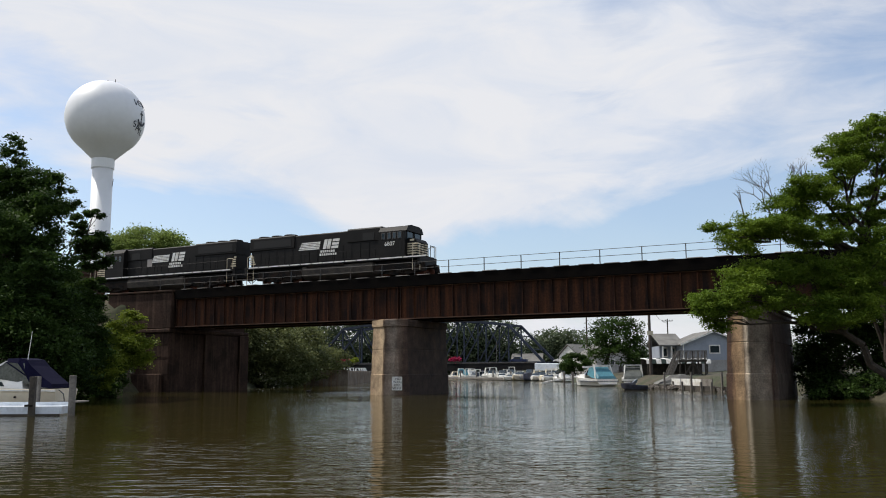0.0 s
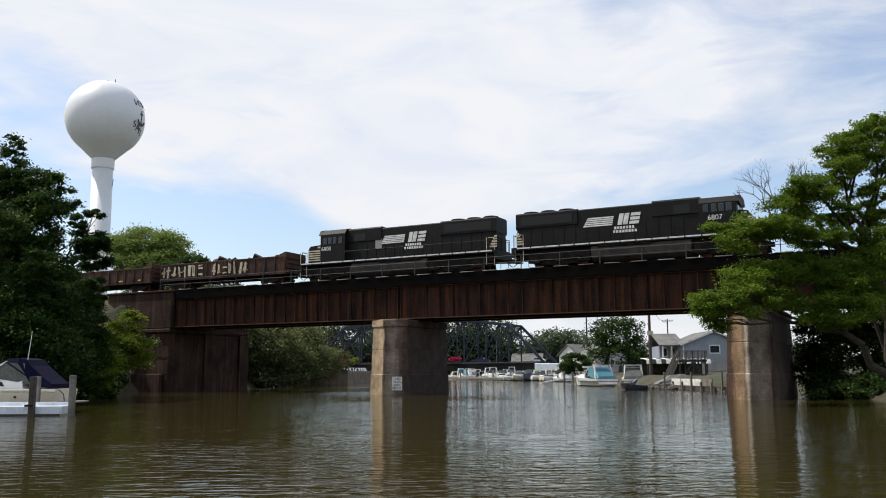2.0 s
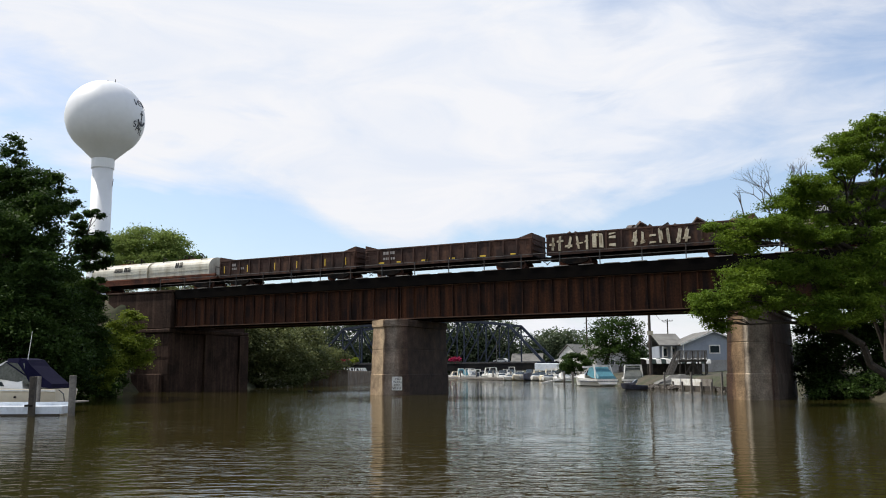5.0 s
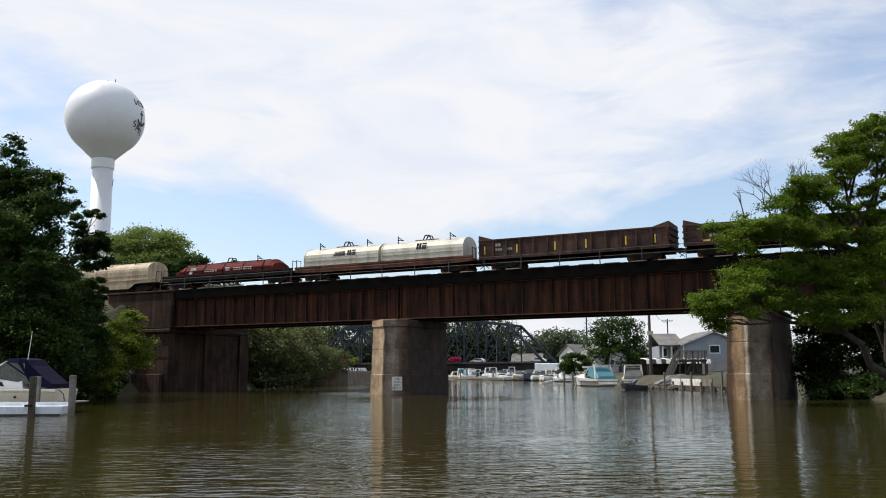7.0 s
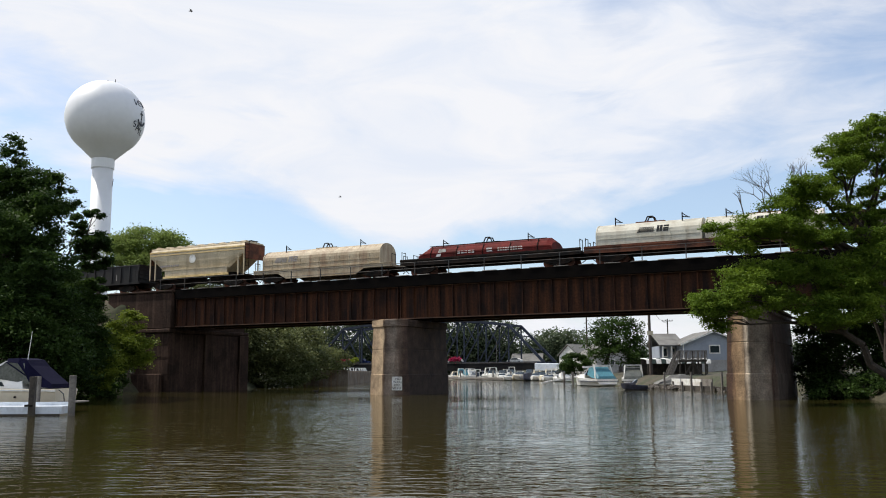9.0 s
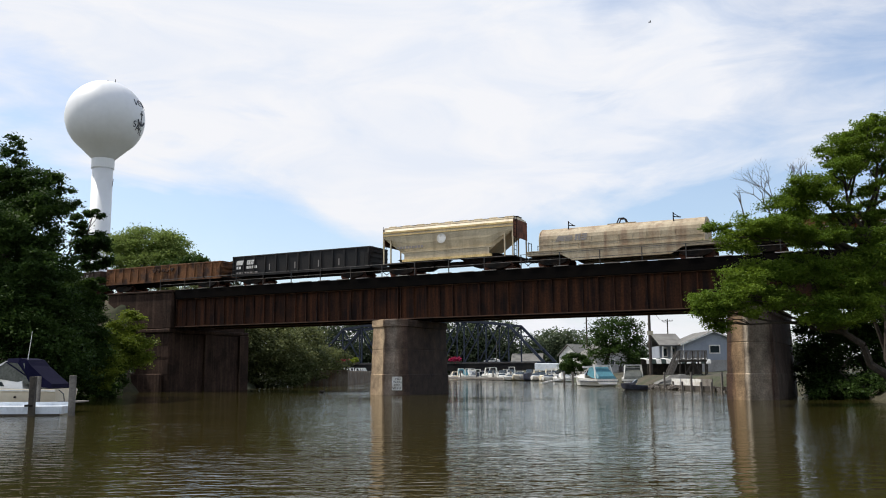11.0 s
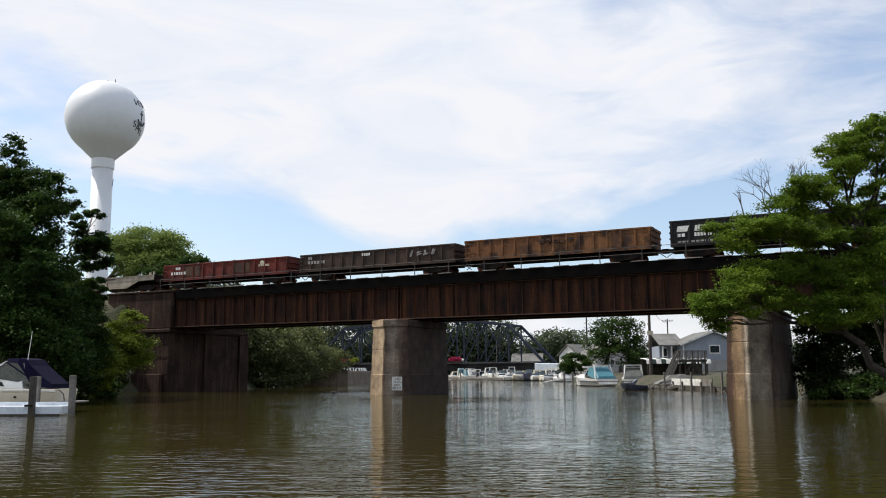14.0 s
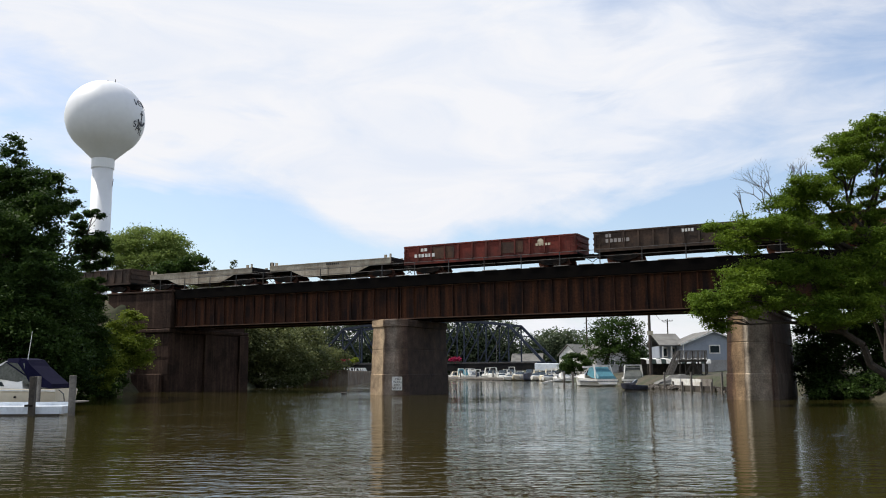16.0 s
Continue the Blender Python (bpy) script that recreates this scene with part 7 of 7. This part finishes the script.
# ---------------------------------------------------------------- moored boat and dock, left bank
def near_boat():
    """The cruiser behind the dock: cream hull, navy canopy with a clear window, aerial."""
    t = thing("cabin_cruiser", Matrix.Translation((-18.35, 42.6, 0.13)) @ pose(0, 0, 0, 0, 0, 178), "cream and white cabin cruiser with a navy canvas canopy", "boat")
    rings = []
    for x, b2, keel, sheer in ((0, 1.15, -0.3, 0.98), (2.5, 1.25, -0.35, 1.02), (5.0, 1.15, -0.3, 1.15), (6.8, 0.7, 0.0, 1.3), (7.8, 0.1, 0.7, 1.4)):
        rings.append([(x, -b2, sheer), (x, -b2 * 1.02, sheer - 0.12), (x, -b2 * 0.98, sheer - 0.2), (x, -b2 * 0.85, 0.1 + max(0, keel)), (x, 0, keel), (x, b2 * 0.85, 0.1 + max(0, keel)),
                      (x, b2 * 0.98, sheer - 0.2), (x, b2 * 1.02, sheer - 0.12), (x, b2, sheer)])
    hull = part("hull", loft(bmesh.new(), rings), GELCOAT_CREAM, t)
    for y in (1, -1):
        bm = bmesh.new()
        for (x0, b0, s0), (x1, b1, s1) in (((-0.02, 1.17, 0.9), (2.5, 1.28, 0.94)), ((2.5, 1.28, 0.94), (5.0, 1.18, 1.07))):
            bar(bm, (x0, y * b0, s0), (x1, y * b1, s1), 0.04, 0.07)
        part("rub_rail", bm, WHITE, hull)
    bm = bmesh.new()
    loft(bm, [[(1.6, -1.12, 1.0), (1.6, 1.12, 1.0), (1.7, 1.0, 1.5), (1.7, -1.0, 1.5)], [(4.4, -1.05, 1.1), (4.4, 1.05, 1.1), (4.2, 0.85, 1.62), (4.2, -0.85, 1.62)],
              [(6.4, -0.55, 1.3), (6.4, 0.55, 1.3), (6.2, 0.45, 1.5), (6.2, -0.45, 1.5)]])
    part("cabin_top", bm, GELCOAT, t)
    for x0, x1 in ((2.5, 3.3), (3.5, 4.3)):
        for s in (1, -1):
            part("cabin_window", extrude_xz(bmesh.new(), [(x0, 1.12), (x1, 1.18), (x1 - 0.1, 1.36), (x0 + 0.15, 1.34)], min(s * 1.07, s * 1.1), max(s * 1.07, s * 1.1)), GLASS, t)
    bm = bmesh.new()
    loft(bm, [[(1.55, -1.05, 1.45), (1.55, 1.05, 1.45), (3.6, 0.85, 1.58), (3.6, -0.85, 1.58)], [(1.65, -0.95, 2.2), (1.65, 0.95, 2.2), (2.4, 0.8, 2.24), (2.4, -0.8, 2.24)]])
    part("windscreen", bm, CLEAR, t)
    for s in (1, -1):
        part("windscreen_frame", bar(bmesh.new(), (3.75, s * 1.0, 1.6), (2.5, s * 0.98, 2.3), 0.06, 0.08), WHITE, t)
        part("canopy_seam", bar(bmesh.new(), (2.5, s * 1.04, 2.27), (1.5, s * 1.06, 1.62), 0.03, 0.05), CANVAS, t)
    bm = bmesh.new()
    loft(bm, [[(0.3, -1.0, 1.02), (0.3, 1.0, 1.02), (0.3, 0.9, 1.22), (0.3, -0.9, 1.22)], [(0.65, -1.05, 1.06), (0.65, 1.05, 1.06), (0.65, 0.93, 1.48), (0.65, -0.93, 1.48)],
              [(1.35, -1.06, 1.34), (1.35, 1.06, 1.34), (1.35, 0.93, 2.08), (1.35, -0.93, 2.08)], [(1.6, -1.02, 1.75), (1.6, 1.02, 1.75), (1.6, 0.9, 2.38), (1.6, -0.9, 2.38)],
              [(1.95, -1.0, 2.2), (1.95, 1.0, 2.2), (1.95, 0.88, 2.46), (1.95, -0.88, 2.46)], [(2.5, -0.95, 2.28), (2.5, 0.95, 2.28), (2.5, 0.85, 2.44), (2.5, -0.85, 2.44)], [(2.62, -0.92, 2.24), (2.62, 0.92, 2.24), (2.62, 0.82, 2.34), (2.62, -0.82, 2.34)]])
    part("canopy", bm, CANVAS, t)
    part("canopy_window", extrude_xz(bmesh.new(), [(1.15, 1.2), (3.3, 1.55), (2.55, 2.26), (1.95, 2.2), (1.6, 1.75)], 1.0, 1.03), CLEAR, t)
    part("aerial", tube(bmesh.new(), (1.7, 0.6, 2.3), (1.55, 0.6, 3.75), 0.025, 0.012), WHITE, t)
    bm = bmesh.new()
    tube(bm, (-0.05, 0.9, 0.95), (-0.3, 0.9, 0.75), 0.025)
    tube(bm, (-0.3, 0.9, 0.75), (-0.35, 0.9, 0.4), 0.025)
    part("stern_rail", bm, STEEL, t)
    part("swim_platform", boxed(-0.75, 0.0, -0.9, 0.9, 0.32, 0.4, bevel=0.02), TIMBER, t)
    for x in (1.9, 4.4):
        part("hull_fitting", tube(bmesh.new(), (x, 1.1, 0.62), (x, 1.24, 0.62), 0.05), BLACK_MATT, hull)


near_boat()


def near_dock():
    t = thing("wooden_dock", Matrix.Translation((-17.45, 38.9, 0)), "pale blue-grey painted dock with timber posts", "dock")
    part("deck", boxed(-12, 0.46, 0, 1.3, 0.34, 0.40), DOCK_WHITE, t)
    part("fascia", boxed(-12, 0.46, -0.06, 0, 0.08, 0.41), DOCK_WHITE, t)
    part("back_fascia", boxed(-12, 0.46, 1.3, 1.36, 0.2, 0.56), DOCK_WHITE, t)
    part("fender_strip", boxed(-12, 0.48, -0.1, -0.061, -0.04, 0.08), TIMBER_DARK, t)
    part("end_board", boxed(0.46, 0.52, 0, 1.3, 0.08, 0.41), DOCK_WHITE, t)
    for x, y, h, mt in ((-0.7, -0.22, 1.72, TIMBER_DARK), (-1.3, 1.5, 1.72, TIMBER), (0.92, 0.1, 1.76, TIMBER)):
        part("post", boxed(x - 0.12, x + 0.12, y - 0.12, y + 0.12, -1.8, h, bevel=0.02), mt, t)
    part("joint", boxed(-3.05, -3.02, -0.07, -0.06, 0.08, 0.41), TIMBER_DARK, t)
    part("cleat", boxed(-0.95, -0.6, -0.42, -0.1, 0.41, 0.5, bevel=0.02), BLACK_MATT, t)


near_dock()


# ---------------------------------------------------------------- birds
def duck():
    t = thing("duck", Matrix.Translation((-13.5, 83, 0)), "dark duck swimming on the river", "bird")
    bm = bmesh.new()
    loft(bm, [[(x, r * math.cos(a), 0.06 + z + r * 0.7 * math.sin(a)) for a in [k * math.pi / 4 for k in range(8)]] for x, r, z in ((-0.28, 0.02, 0.1), (-0.15, 0.11, 0.04), (0.05, 0.14, 0.02), (0.2, 0.08, 0.05), (0.26, 0.03, 0.1))])
    part("body", bm, BIRD, t, smooth=True)
    bm = bmesh.new()
    tube(bm, (0.2, 0, 0.08), (0.26, 0, 0.3), 0.04, 0.035)
    bmesh.ops.create_uvsphere(bm, u_segments=8, v_segments=6, radius=0.06, matrix=Matrix.Translation((0.28, 0, 0.33)))
    part("head", bm, BIRD, t, smooth=True)
    part("bill", tube(bmesh.new(), (0.32, 0, 0.32), (0.4, 0, 0.31), 0.025, 0.012), YELLOW, t)
    rows = []
    for a, p in ((0.0, (-12.67, 82.12, 0.00)), (7.0, (-12.34, 82.06, 0.00)), (12.5, (-10.25, 77.49, 0.00)), (16.0, (-8.38, 73.40, 0.00))):
        rows.append((a, Matrix.Translation(p)))
    PATHS.append((t, rows))


duck()


def swallow(rows, label):
    """A small dark bird in flight, wings spread."""
    t = thing("swallow", Matrix.Translation(rows[0][1]), label, "bird")
    bm = bmesh.new()
    loft(bm, [[(x, r * math.cos(a), r * math.sin(a)) for a in [k * math.pi / 3 for k in range(6)]] for x, r in ((-0.13, 0.012), (-0.05, 0.03), (0.06, 0.03), (0.11, 0.008))])
    part("body", bm, BIRD, t)
    for s2 in (1, -1):
        bm = bmesh.new()
        loft(bm, [[(0.05, 0.02 * s2, 0.012), (-0.03, 0.02 * s2, 0.012), (-0.03, 0.02 * s2, 0.02), (0.05, 0.02 * s2, 0.02)], [(0.05, 0.12 * s2, 0.06), (-0.02, 0.12 * s2, 0.06), (-0.02, 0.12 * s2, 0.066), (0.05, 0.12 * s2, 0.066)],
                  [(-0.02, 0.23 * s2, 0.03), (-0.05, 0.23 * s2, 0.03), (-0.05, 0.23 * s2, 0.034), (-0.02, 0.23 * s2, 0.034)]])
        part("wing", bm, BIRD, t)
    PATHS.append((t, [(a, Matrix.Translation(p)) for a, p in rows]))


swallow([(0.0, (-60, 30, 40)), (6.0, (-42, 40, 32)), (8.6, (-15.3, 45, 22.3)), (9.0, (-13.73, 45.00, 21.44)), (9.2, (-12.68, 45.00, 20.66)), (10.2, (-16, 58, 14)), (11.2, (-30, 72, 6)), (13.0, (-42, 80, 4)), (16.0, (-55, 90, 5))], "small dark swallow gliding in the sky")
swallow([(0.0, (-60, 90, 6)), (6.0, (-45, 85, 8)), (8.0, (-17, 62, 9)), (8.6, (-11.17, 60.00, 12.29)), (9.0, (-7.25, 60.00, 14.10)), (9.2, (-5.03, 60.00, 15.60)), (11.2, (17, 60, 28)), (13.0, (30, 60, 36)), (16.0, (55, 60, 40))], "small dark swallow rising over the train")


def motions():
    times = [0.0, 1.0, 2.0, 3.0, 4.0, 5.0, 6.0, 7.0, 8.0, 9.0, 10.0, 11.0, 12.0, 13.0, 14.0, 15.0, 16.0]
    for t, s in MOVERS:
        walk(t, [(a, BRIDGE @ Matrix.Translation((s + 13.54 * a + 0.0073 * a * a, 1.55, RAIL))) for a in times])
    walk(river, [(0.0, pose(0, 0, 0)), (16.0, pose(2.4, -4.0, 0))])
    for t, rows in PATHS:
        walk(t, rows)


motions()
